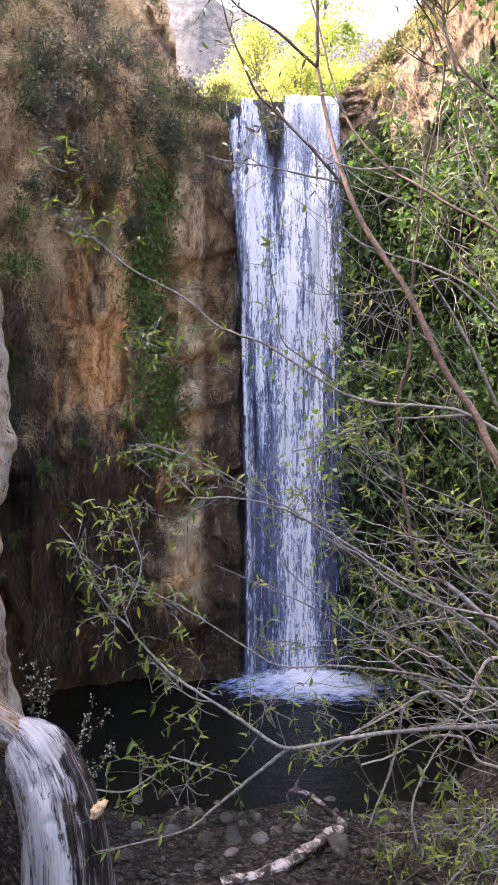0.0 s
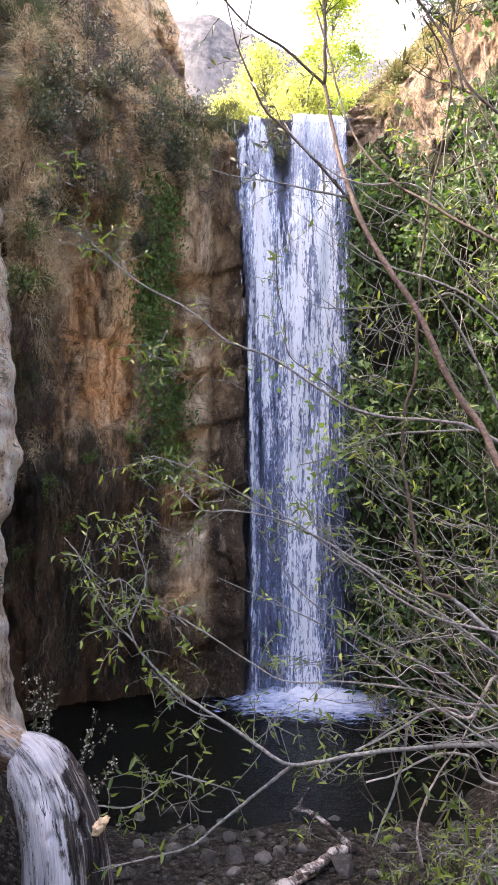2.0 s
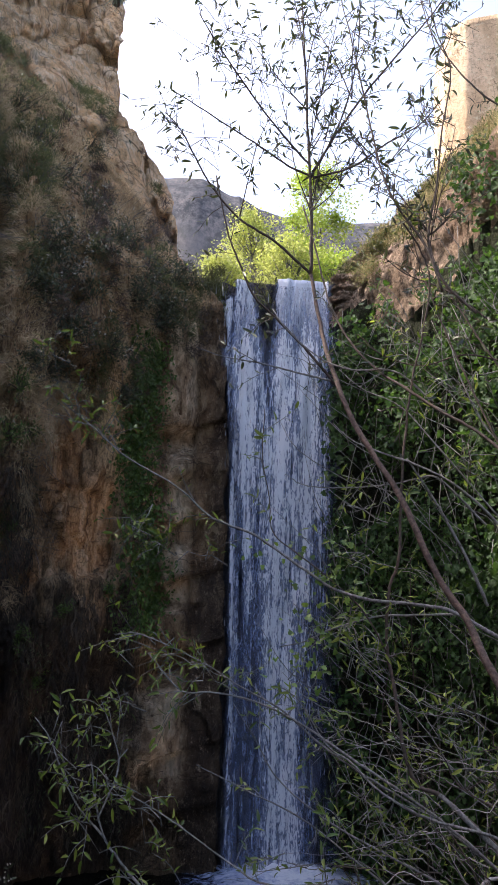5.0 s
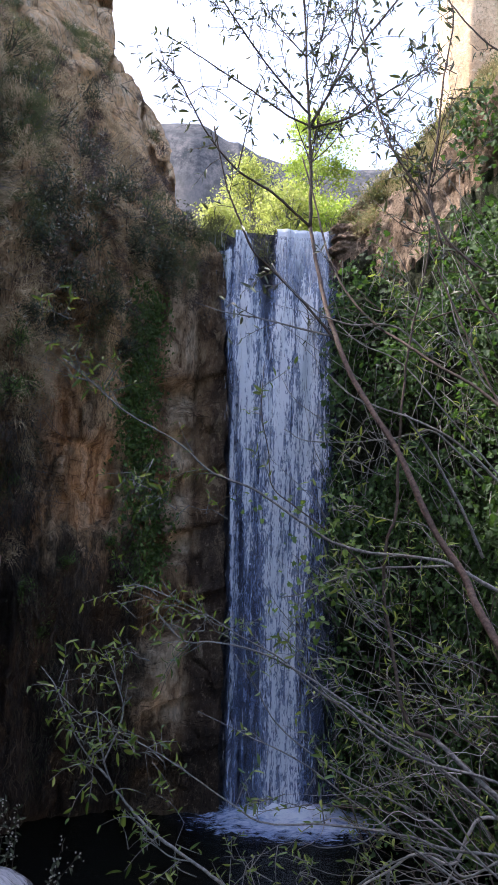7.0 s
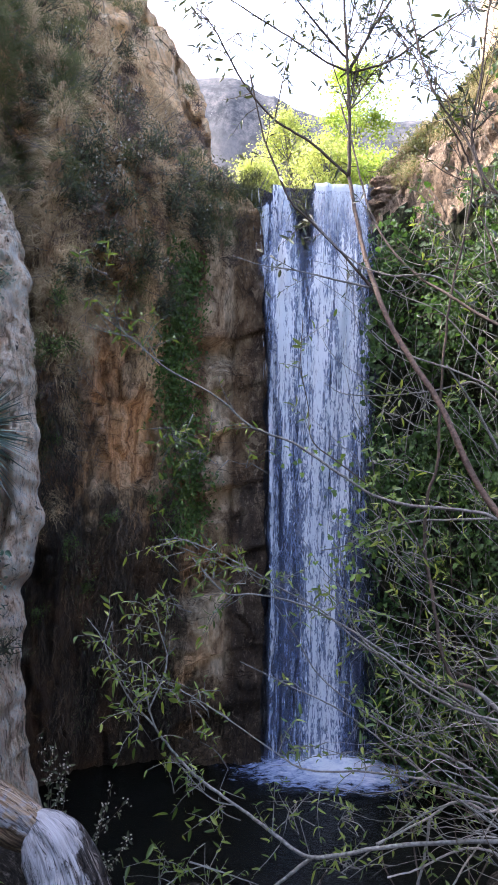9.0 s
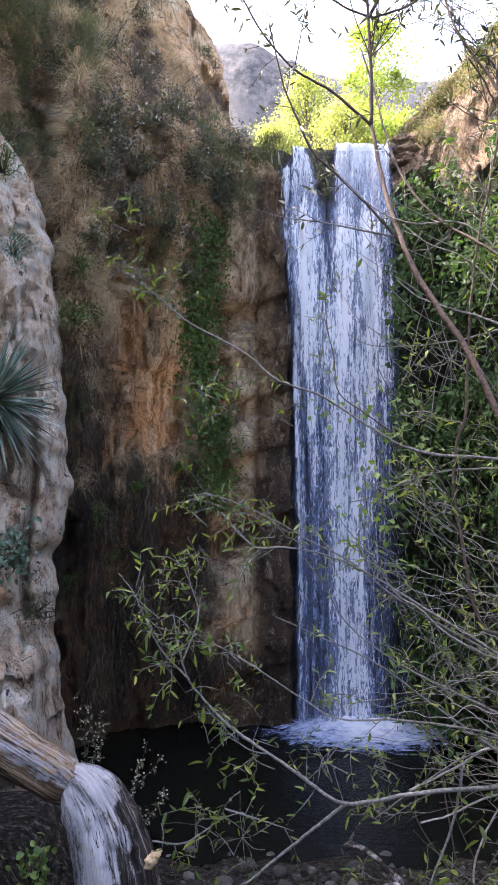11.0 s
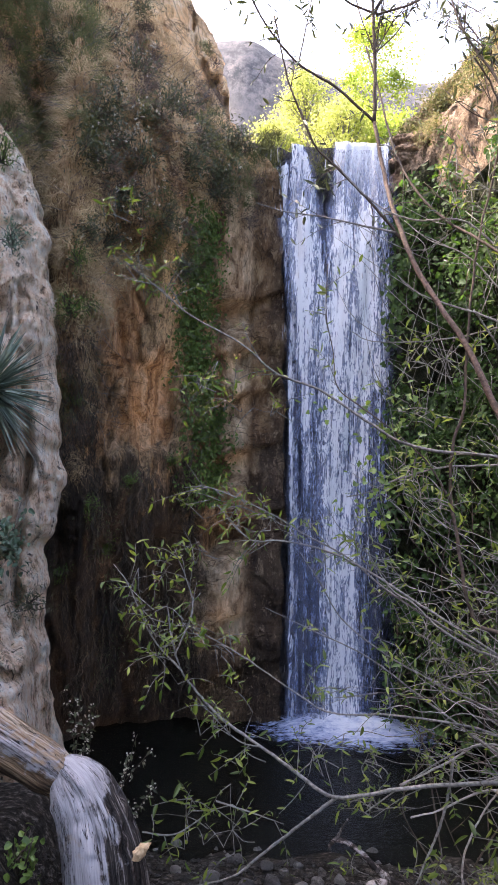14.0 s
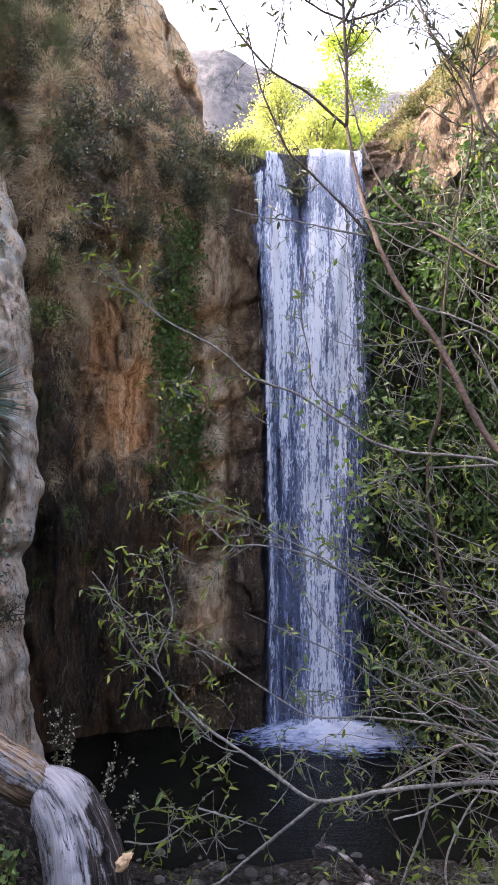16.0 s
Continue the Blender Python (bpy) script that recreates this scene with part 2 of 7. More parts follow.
def cliff_material():
    m = Nodes("sandstone_cliff")
    x, z = m.axis(0), m.axis(2)
    big = m.noise(0.7, (1, 1, 0.4), 6, 0.65, 0.5)
    mid = m.noise(3.2, (1, 1, 0.55), 6, 0.65, 0.4)
    run = m.noise(2.4, (1.8, 1.8, 0.16), 7, 0.7, 0.3)
    fine = m.noise(18, (1, 1, 0.8), 8, 0.75)
    flat_crack = m.crack(1.5, (0.5, 0.5, 2.0), 0.010)
    tall_crack = m.crack(1.7, (1.8, 1.8, 0.35), 0.010)

    def zone(x0, x1, z0, z1, soft=0.35, wild=0.8):
        """A patch of rock with a ragged outline."""
        off = m.math("MULTIPLY", m.math("SUBTRACT", m.noise(1.9, (1, 1, 0.5), 6, 0.7), 0.5), wild * 2)
        xs, zs = m.math("ADD", x, off), m.math("ADD", z, m.math("MULTIPLY", off, 2.2))
        a = m.math("MULTIPLY", m.grey(xs, x0 - soft, x0 + soft), m.grey(xs, x1 - soft, x1 + soft, 1.0, 0.0))
        c = m.math("MULTIPLY", m.grey(zs, z0 - soft, z0 + soft), m.grey(zs, z1 - soft, z1 + soft, 1.0, 0.0))
        return m.math("MULTIPLY", a, c)

    col = m.ramp(big, ((0.3, (0.24, 0.145, 0.075)), (0.46, (0.50, 0.31, 0.165)), (0.66, (0.78, 0.55, 0.31))))
    # bare tan strip beside the fall
    tan = m.ramp(mid, ((0.34, (0.18, 0.105, 0.06)), (0.46, (0.60, 0.42, 0.26)), (0.60, (0.93, 0.75, 0.53))))
    brown = m.ramp(mid, ((0.36, (0.08, 0.045, 0.024)), (0.5, (0.28, 0.17, 0.092)), (0.66, (0.52, 0.35, 0.20))))
    col = m.mix(zone(-1.45, 2.0, 0.6, 9.4, 0.15, 0.3), col, brown)
    col = m.mix(zone(-1.24, -0.80, 4.0, 9.2, 0.05, 0.12), col, tan)
    col = m.mix(zone(-1.65, -0.78, 1.4, 2.9, 0.10, 0.35), col, tan)
    # wet rock beside the falling water, the shadow there painted in with it
    col = m.mix(m.math("MULTIPLY", zone(-0.72, 3.0, -5, 4.6, 0.12, 0.3), 0.75), col, (0.05, 0.042, 0.04))
    col = m.mix(m.math("MULTIPLY", zone(-0.45, 3.0, 4.4, 9.4, 0.08, 0.15), 0.6), col, (0.06, 0.045, 0.038))
    # pale blocky rock at the top
    pale = m.ramp(mid, ((0.3, (0.56, 0.31, 0.14)), (0.46, (0.90, 0.60, 0.32)), (0.66, (0.97, 0.79, 0.55))))
    pale = m.mix(m.grey(big, 0.52, 0.66, 0.0, 0.5), pale, (0.78, 0.43, 0.17))
    joint = m.cells(0.95, (1, 1, 0.5), True)
    pale = m.mix(m.grey(joint, 0.0, 0.022, 0.75, 0.0), pale, (0.10, 0.05, 0.025))
    small_joint = m.cells(2.6, (1, 1, 0.55), True)
    pale = m.mix(m.grey(small_joint, 0.0, 0.04, 0.5, 0.0), pale, (0.12, 0.06, 0.03))
    # orange scars where soil has fallen away
    rust = m.ramp(run, ((0.36, (0.26, 0.13, 0.06)), (0.48, (0.62, 0.36, 0.175)), (0.60, (0.86, 0.60, 0.37))))
    rust = m.mix(m.grey(fine, 0.46, 0.60, 0.0, 0.6), rust, (0.22, 0.11, 0.055))
    col = m.mix(zone(-2.86, -2.45, 5.7, 7.1, 0.05, 0.22), col, rust)
    col = m.mix(zone(-2.72, -1.98, 4.45, 6.0, 0.05, 0.28), col, rust)
    col = m.mix(m.math("MULTIPLY", zone(-3.0, -1.6, 7.4, 10.5, 0.3, 1.1), 0.15), col, (0.42, 0.24, 0.10))
    # dark upright streaks low on the left, and a darker foot
    low_dark = m.mix(m.grey(run, 0.35, 0.65), (0.034, 0.028, 0.022), (0.120, 0.092, 0.067))
    col = m.mix(m.math("MULTIPLY", zone(-60, -1.45, -5, 4.3, 0.3, 0.9), 0.92), col, low_dark)
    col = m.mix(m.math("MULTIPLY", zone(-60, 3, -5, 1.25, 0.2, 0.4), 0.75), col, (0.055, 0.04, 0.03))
    col = m.mix(m.grey(run, 0.50, 0.66, 0.0, 0.7), col, (0.065, 0.04, 0.024))
    climb = m.math("ADD", m.math("ADD", z, m.math("MULTIPLY", x, 1.15)), m.math("MULTIPLY", m.math("SUBTRACT", big, 0.5), 5.0))
    pale = m.mix(m.grey(run, 0.50, 0.62, 0.0, 0.35), pale, (0.44, 0.24, 0.11))
    bare = m.grey(climb, 8.9, 9.6)
    col = m.mix(bare, col, pale)
    beside = zone(-1.35, 2.0, 0.7, 9.3, 0.08, 0.15)
    soft = m.math("MULTIPLY", m.grey(bare, 0.0, 1.0, 1.0, 0.35), m.grey(beside, 0.0, 1.0, 1.0, 0.3))
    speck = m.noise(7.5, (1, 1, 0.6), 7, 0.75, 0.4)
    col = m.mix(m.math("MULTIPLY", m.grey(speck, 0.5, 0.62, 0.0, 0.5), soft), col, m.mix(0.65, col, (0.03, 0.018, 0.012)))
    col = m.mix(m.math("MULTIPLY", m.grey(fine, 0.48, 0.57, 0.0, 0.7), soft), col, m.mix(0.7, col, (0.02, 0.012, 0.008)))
    col = m.mix(m.grey(speck, 0.43, 0.34, 0.0, 0.5), col, (0.68, 0.52, 0.36))
    # shade of hollows between the tufts painted as dark patches; pale patches elsewhere
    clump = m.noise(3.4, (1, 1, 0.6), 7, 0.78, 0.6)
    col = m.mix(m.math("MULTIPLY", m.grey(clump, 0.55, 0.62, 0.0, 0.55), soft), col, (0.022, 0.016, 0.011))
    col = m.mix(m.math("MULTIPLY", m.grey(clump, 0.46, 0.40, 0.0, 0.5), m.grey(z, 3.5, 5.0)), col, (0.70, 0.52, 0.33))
    # matted fibres and small pale grains
    fibre = m.noise(13, (2.2, 2.2, 0.14), 6, 0.7, 0.4)
    col = m.mix(m.math("MULTIPLY", m.grey(fibre, 0.56, 0.62, 0.0, 0.5), soft), col, m.mix(0.45, col, (0.26, 0.205, 0.145)))
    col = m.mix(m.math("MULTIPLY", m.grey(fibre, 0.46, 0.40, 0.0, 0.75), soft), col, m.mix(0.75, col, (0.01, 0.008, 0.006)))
    grain = m.noise(30, (1, 1, 0.8), 5, 0.7)
    col = m.mix(m.grey(grain, 0.60, 0.66, 0.0, 0.55), col, m.mix(0.5, col, (0.75, 0.6, 0.44)))
    col = m.mix(m.math("MULTIPLY", m.math("MAXIMUM", zone(-2.86, -2.45, 5.7, 7.1, 0.05, 0.22), zone(-2.72, -1.98, 4.45, 6.0, 0.05, 0.28)), 0.85), col, rust)
    # a second, near-black streaked layer over the foot of the wall
    foot_dark = m.math("MULTIPLY", zone(-60, -1.75, -5, 3.7, 0.35, 0.8), m.grey(run, 0.42, 0.60, 0.92, 0.30))
    col = m.mix(foot_dark, col, (0.034, 0.026, 0.020))
    col = m.mix(flat_crack, col, (0.03, 0.018, 0.012))
    col = m.mix(tall_crack, col, (0.035, 0.02, 0.013))
    n = m.bump(fine, 1.0, 0.14, m.bump(mid, 1.0, 0.35, m.bump(run, 0.6, 0.2)))
    return m.finish(col, 0.93, n, 0.2)


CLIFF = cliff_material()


def pale_material():
    """Pale limy rock: chalk-white crust, pink and brown stains, dark seams, pits, lichen."""
    m = Nodes("pale_pink_rock")
    big = m.noise(0.9, (1, 1, 0.6), 6, 0.65, 0.3)
    run = m.noise(3.0, (1.4, 1.4, 0.45), 8, 0.75, 0.15)
    rough = m.noise(5.0, (1, 1, 0.8), 10, 0.82, 0.1)
    fine = m.noise(30, (1, 1, 0.9), 7, 0.8)
    seam = m.noise(1.7, (1.8, 1.8, 0.35), 7, 0.7, 0.3)
    col = m.ramp(rough, ((0.40, (0.98, 0.92, 0.82)), (0.49, (0.96, 0.80, 0.62)), (0.55, (0.80, 0.56, 0.37)), (0.62, (0.22, 0.14, 0.09))))
    col = m.mix(m.grey(big, 0.52, 0.64, 0.0, 0.5), col, m.mix(m.grey(fine, 0.42, 0.58), (0.88, 0.68, 0.50), (0.52, 0.34, 0.22)))
    col = m.mix(m.grey(run, 0.57, 0.64, 0.0, 0.45), col, (0.46, 0.31, 0.21))
    col = m.mix(m.grey(run, 0.44, 0.38, 0.0, 0.4), col, (0.98, 0.93, 0.86))
    lichen = m.noise(3.4, (1, 1, 1), 9, 0.8, 0.2)
    col = m.mix(m.grey(lichen, 0.54, 0.59, 0.0, 0.5), col, (0.38, 0.36, 0.25))
    col = m.mix(m.grey(fine, 0.56, 0.62, 0.0, 0.45), col, (0.34, 0.24, 0.165))
    line = m.math("ABSOLUTE", m.math("SUBTRACT", seam, 0.5), 0.0)
    col = m.mix(m.math("MULTIPLY", m.grey(line, 0.002, 0.012, 0.85, 0.0), m.grey(run, 0.44, 0.50)), col, (0.055, 0.04, 0.032))
    pits = m.noise(8.0, (1, 1, 0.8), 4, 0.6)
    hole = m.grey(pits, 0.64, 0.67)
    col = m.mix(m.math("MULTIPLY", hole, 0.9), col, (0.05, 0.038, 0.032))
    depth = m.math("SUBTRACT", m.grey(line, 0.0, 0.03), m.math("MULTIPLY", hole, 0.8))
    n = m.bump(fine, 0.9, 0.05, m.bump(rough, 1.0, 0.16, m.bump(depth, 1.0, 0.12)))
    return m.finish(col, 0.92, n, 0.2)


PALE_ROCK = pale_material()
TAN_ROCK = rock_material("tan_rock", (0.88, 0.70, 0.50), (0.72, 0.53, 0.34), (0.42, 0.28, 0.165), 0.25, 0.0, 0.6, False, 0.6, 0.3)
WET_ROCK = rock_material("wet_rock", (0.13, 0.12, 0.12), (0.06, 0.06, 0.072), (0.024, 0.026, 0.036), 0.6, 0.4)
SUNNY_ROCK = rock_material("sunny_rock", (0.62, 0.48, 0.36), (0.36, 0.255, 0.175), (0.12, 0.08, 0.053), 0.3)
GRAVEL = rock_material("wet_gravel", (0.15, 0.14, 0.125), (0.06, 0.056, 0.05), (0.02, 0.019, 0.017), 0.3, 0.3, 2.0)
STONE = rock_material("creek_stone", (0.36, 0.355, 0.335), (0.18, 0.178, 0.168), (0.055, 0.054, 0.052), 0.3, 0.3, 2.0, True)


def ground_material():
    m = Nodes("gravel_ground")
    far = m.noise(0.035, (1, 0.25, 0.5), 6, 0.65)
    scrub = m.noise(0.5, (1, 1, 1), 5, 0.7)
    grit = m.noise(14, (1, 1, 1), 8, 0.75)
    peb = m.cells(22)
    near = m.ramp(grit, ((0.38, (0.006, 0.0055, 0.005)), (0.53, (0.022, 0.020, 0.017)), (0.66, (0.13, 0.12, 0.105))))
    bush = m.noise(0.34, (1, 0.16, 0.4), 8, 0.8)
    # Blue haze and the sunlit, pale lower slopes are painted into the hill colour.
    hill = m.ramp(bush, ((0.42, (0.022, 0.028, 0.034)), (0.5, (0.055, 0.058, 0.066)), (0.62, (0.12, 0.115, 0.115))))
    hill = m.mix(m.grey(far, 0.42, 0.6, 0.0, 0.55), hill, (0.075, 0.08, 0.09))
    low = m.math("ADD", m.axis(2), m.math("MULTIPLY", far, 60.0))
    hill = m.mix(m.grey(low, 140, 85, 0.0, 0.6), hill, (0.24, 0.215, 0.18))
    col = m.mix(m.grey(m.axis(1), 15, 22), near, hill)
    near_only = m.grey(m.axis(1), 13, 16, 1.0, 0.0)
    n = m.bump(m.math("MULTIPLY", grit, near_only), 0.8, 0.03, m.bump(m.math("MULTIPLY", peb, near_only), 0.5, 0.03, m.bump(m.math("MULTIPLY", scrub, m.grey(m.axis(1), 40, 80)), 0.3, 0.2)))
    return m.finish(col, 0.9, n, 0.05)


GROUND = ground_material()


def water_material():
    m = Nodes("pool_water")
    rip = m.noise(7.0, (1, 1.5, 1), 5, 0.65, 0.6)
    m.finish((0.012, 0.0135, 0.0115), 0.16, m.bump(rip, 0.4, 0.1), 0.04)
    m.bsdf.inputs["IOR"].default_value = 1.16
    m.bsdf.inputs["Transmission Weight"].default_value = 0.55
    return m.mat


WATER = water_material()


def fall_material(name, cover, fine=1.0, top=99.0):
    """White falling water: streaked, see-through between the streaks."""
    m = Nodes(name)
    st = m.noise(6.0 * fine, (2.2, 0.4, 0.15), 7, 0.62, 0.35)
    clot = m.noise(8.0 * fine, (2.0, 0.4, 0.48), 8, 0.72, 1.3)
    band = m.noise(1.7, (1.9, 0.2, 0.06), 3, 0.5, 0.3)
    dens = m.math("ADD", m.math("MULTIPLY", st, 0.50), m.math("ADD", m.math("ADD", m.math("MULTIPLY", clot, 0.72), 0.04), m.math("MULTIPLY", band, 0.62)))
    # the stream frays at its sides and thins as it falls
    uv = m.t.nodes.new("ShaderNodeSeparateXYZ")
    m.link(m.t.nodes.new("ShaderNodeTexCoord").outputs["UV"], uv.inputs[0])
    side = m.math("MULTIPLY", uv.outputs[0], m.math("SUBTRACT", 1.0, uv.outputs[0]))
    fray = m.grey(side, 0.0, 0.12, -0.34, 0.0)
    thin = m.math("ADD", m.grey(m.axis(2), 0.5, 7.0, -0.05, 0.03), m.grey(m.axis(2), top - 1.3, top, 0.0, -0.35))
    dens = m.math("ADD", dens, m.math("ADD", fray, thin))
    # a bright core low down, a dark gap left of it, thin veils at both sides
    x, z = m.axis(0), m.axis(2)
    low = m.grey(z, 3.2, 5.8, 1.0, 0.0)
    veil = m.math("ADD", m.grey(x, 0.30, 0.55, -0.015, 0.0), m.grey(x, 0.98, 1.35, 0.0, -0.03))
    core = m.grey(m.math("ABSOLUTE", m.math("SUBTRACT", x, 0.76), 0.0), 0.03, 0.30, 0.065, 0.0)
    bend = m.math("SUBTRACT", x, m.grey(z, 3.2, 7.2, 0.16, -0.08))
    gap = m.math("MULTIPLY", m.grey(m.math("ABSOLUTE", bend, 0.0), 0.02, 0.12, -0.11, 0.0), m.math("MULTIPLY", m.grey(z, 6.6, 7.6, 1.0, 0.0), m.grey(z, 1.5, 4.0, 0.1, 1.0)))
    # dark band of rock between the two streams below the crest
    mid = m.math("SUBTRACT", x, m.grey(z, 7.7, 10.2, 0.54, 0.36))
    wedge = m.math("MULTIPLY", m.grey(m.math("ABSOLUTE", mid, 0.0), 0.0, 0.15, -0.11, 0.0), m.grey(z, 7.2, 8.6))
    # two tongues where the left stream leaves the lip
    cleft = m.math("MULTIPLY", m.grey(m.math("ABSOLUTE", m.math("SUBTRACT", x, -0.24), 0.0), 0.02, 0.12, -0.5, 0.0), m.grey(z, 9.75, 9.95))
    corner = m.math("MULTIPLY", m.grey(x, -0.34, -0.26, -0.6, 0.0), m.grey(z, 9.74, 9.84))
    # Sun on the right of the crest is imitated with denser, whiter water.
    crest = m.math("MULTIPLY", m.grey(z, 8.6, 9.8, 0.0, 0.10), m.grey(x, 0.6, 0.8))
    gap = m.math("ADD", m.math("ADD", m.math("ADD", gap, cleft), wedge), m.math("ADD", crest, corner))
    dens = m.math("ADD", dens, m.math("ADD", m.math("MULTIPLY", low, m.math("ADD", veil, core)), gap))
    alpha = m.grey(dens, 0.86 - cover, 1.16 - cover)
    col = m.ramp(dens, ((0.74, (0.042, 0.062, 0.15)), (0.94, (0.14, 0.185, 0.31)), (1.10, (0.335, 0.385, 0.49)), (1.26, (0.60, 0.63, 0.68))))
    m.finish(col, 0.45, m.bump(dens, 0.4, 0.06), 0.4)
    clear = m.t.nodes.new("ShaderNodeBsdfTransparent")
    mx = m.t.nodes.new("ShaderNodeMixShader")
    m.link(alpha, mx.inputs[0])
    m.link(clear.outputs[0], mx.inputs[1])
    m.link(m.bsdf.outputs[0], mx.inputs[2])
    m.link(mx.outputs[0], m.out.inputs[0])
    return m.mat


FALL = fall_material("falling_water", 0.09)
FALL_THIN = fall_material("thin_falling_water", 0.115, 1.4, 10.0)


def foam_material():
    """Churned white water: a bright heart, torn into flecks and streaks outward."""
    m = Nodes("foam")
    a = m.noise(5.5, (0.8, 1.5, 1), 7, 0.7, 0.5)
    b = m.noise(22, (0.8, 1.4, 1), 5, 0.7, 0.3)
    away = m.t.nodes.new("ShaderNodeVectorMath")
    away.operation = "LENGTH"
    shift = m.t.nodes.new("ShaderNodeMapping")
    shift.inputs["Location"].default_value = (-1.03 * 0.64, -13.4 * 0.84, 0)
    shift.inputs["Scale"].default_value = (0.64, 0.84, 0)
    m.link(m.pos, shift.inputs[0])
    m.link(shift.outputs[0], away.inputs[0])
    fade = m.grey(away.outputs["Value"], 0.2, 1.25, 0.40, -0.14)
    thick = m.math("ADD", m.math("ADD", a, m.math("MULTIPLY", m.math("SUBTRACT", b, 0.5), 0.35)), fade)
    m.finish(m.ramp(thick, ((0.45, (0.08, 0.12, 0.25)), (0.64, (0.27, 0.36, 0.58)), (0.92, (0.78, 0.83, 0.91)))), 0.5, m.bump(b, 0.8, 0.05), 0.4)
    clear = m.t.nodes.new("ShaderNodeBsdfTransparent")
    mx = m.t.nodes.new("ShaderNodeMixShader")
    m.link(m.grey(thick, 0.44, 0.66), mx.inputs[0])
    m.link(clear.outputs[0], mx.inputs[1])
    m.link(m.bsdf.outputs[0], mx.inputs[2])
    m.link(mx.outputs[0], m.out.inputs[0])
    return m.mat


FOAM = foam_material()
BARK_RED = bark_material("reddish_bark", (0.036, 0.027, 0.024), (0.16, 0.112, 0.09))
BARK_GREY = bark_material("grey_bark", (0.06, 0.058, 0.053), (0.33, 0.325, 0.305))
BARK_DARK = bark_material("dark_bark", (0.05, 0.04, 0.033), (0.13, 0.10, 0.08))
BARK_WHITE = bark_material("bleached_twig", (0.16, 0.145, 0.135), (0.52, 0.48, 0.45))
WILLOW_LEAF = leaf_material("willow_leaf", (0.05, 0.115, 0.02), (0.28, 0.34, 0.06), (0.34, 0.45, 0.05), 0.42, 0.35)
# Backlight is painted in: darkened leaf colour gives silhouettes against the sky.
BACKLIT_LEAF = leaf_material("backlit_willow_leaf", (0.028, 0.04, 0.03), (0.13, 0.16, 0.07), (0.16, 0.2, 0.05), 0.5, 0.15)
BRIGHT_LEAF = leaf_material("bright_leaf", (0.07, 0.15, 0.025), (0.22, 0.36, 0.06), (0.3, 0.46, 0.06), 0.45, 0.35)
VINE_LEAF = leaf_material("vine_leaf", (0.018, 0.055, 0.014), (0.060, 0.125, 0.026), (0.13, 0.27, 0.035), 0.75, 0.3)
IVY_LEAF = leaf_material("ivy_leaf", (0.06, 0.125, 0.022), (0.17, 0.26, 0.05), (0.24, 0.34, 0.05), 0.5, 0.25)
SHRUB_LEAF = leaf_material("shrub_leaf", (0.045, 0.06, 0.03), (0.12, 0.14, 0.065), (0.14, 0.16, 0.05), 0.5, 0.25)
SCRUB_LEAF = leaf_material("scrub_leaf", (0.06, 0.085, 0.03), (0.30, 0.30, 0.10), (0.30, 0.32, 0.08), 0.6, 0.3)
BLUE_LEAF = leaf_material("grey_green_leaf", (0.08, 0.14, 0.085), (0.22, 0.32, 0.23), (0.15, 0.24, 0.12), 0.45, 0.25)
YUCCA_LEAF = leaf_material("yucca_leaf", (0.12, 0.18, 0.14), (0.42, 0.52, 0.45), (0.14, 0.2, 0.12), 0.4, 0.1)
SPRING_LEAF = leaf_material("cottonwood_leaf", (0.19, 0.31, 0.04), (0.36, 0.48, 0.08), (0.55, 0.72, 0.09), 0.45, 0.45)
YELLOW_LEAF = leaf_material("yellowing_spring_leaf", (0.28, 0.35, 0.08), (0.47, 0.53, 0.17), (0.62, 0.70, 0.17), 0.5, 0.45)
DRY_GRASS = leaf_material("dry_grass", (0.46, 0.33, 0.18), (0.95, 0.75, 0.46), (0.50, 0.37, 0.21), 0.8, 0.3)
GREEN_GRASS = leaf_material("green_grass", (0.10, 0.115, 0.04), (0.24, 0.24, 0.09), (0.26, 0.27, 0.08), 0.7, 0.25)
DEAD_STALK = leaf_material("dead_stalk", (0.08, 0.055, 0.042), (0.34, 0.25, 0.19), (0.1, 0.07, 0.05), 0.9, 0.1)
ROOT = leaf_material("hanging_root", (0.032, 0.024, 0.017), (0.15, 0.115, 0.08), (0.06, 0.05, 0.035), 0.85, 0.05)
FLOWER = leaf_material("pale_flower", (0.55, 0.50, 0.40), (0.72, 0.68, 0.58), (0.6, 0.6, 0.5), 0.8, 0.3)


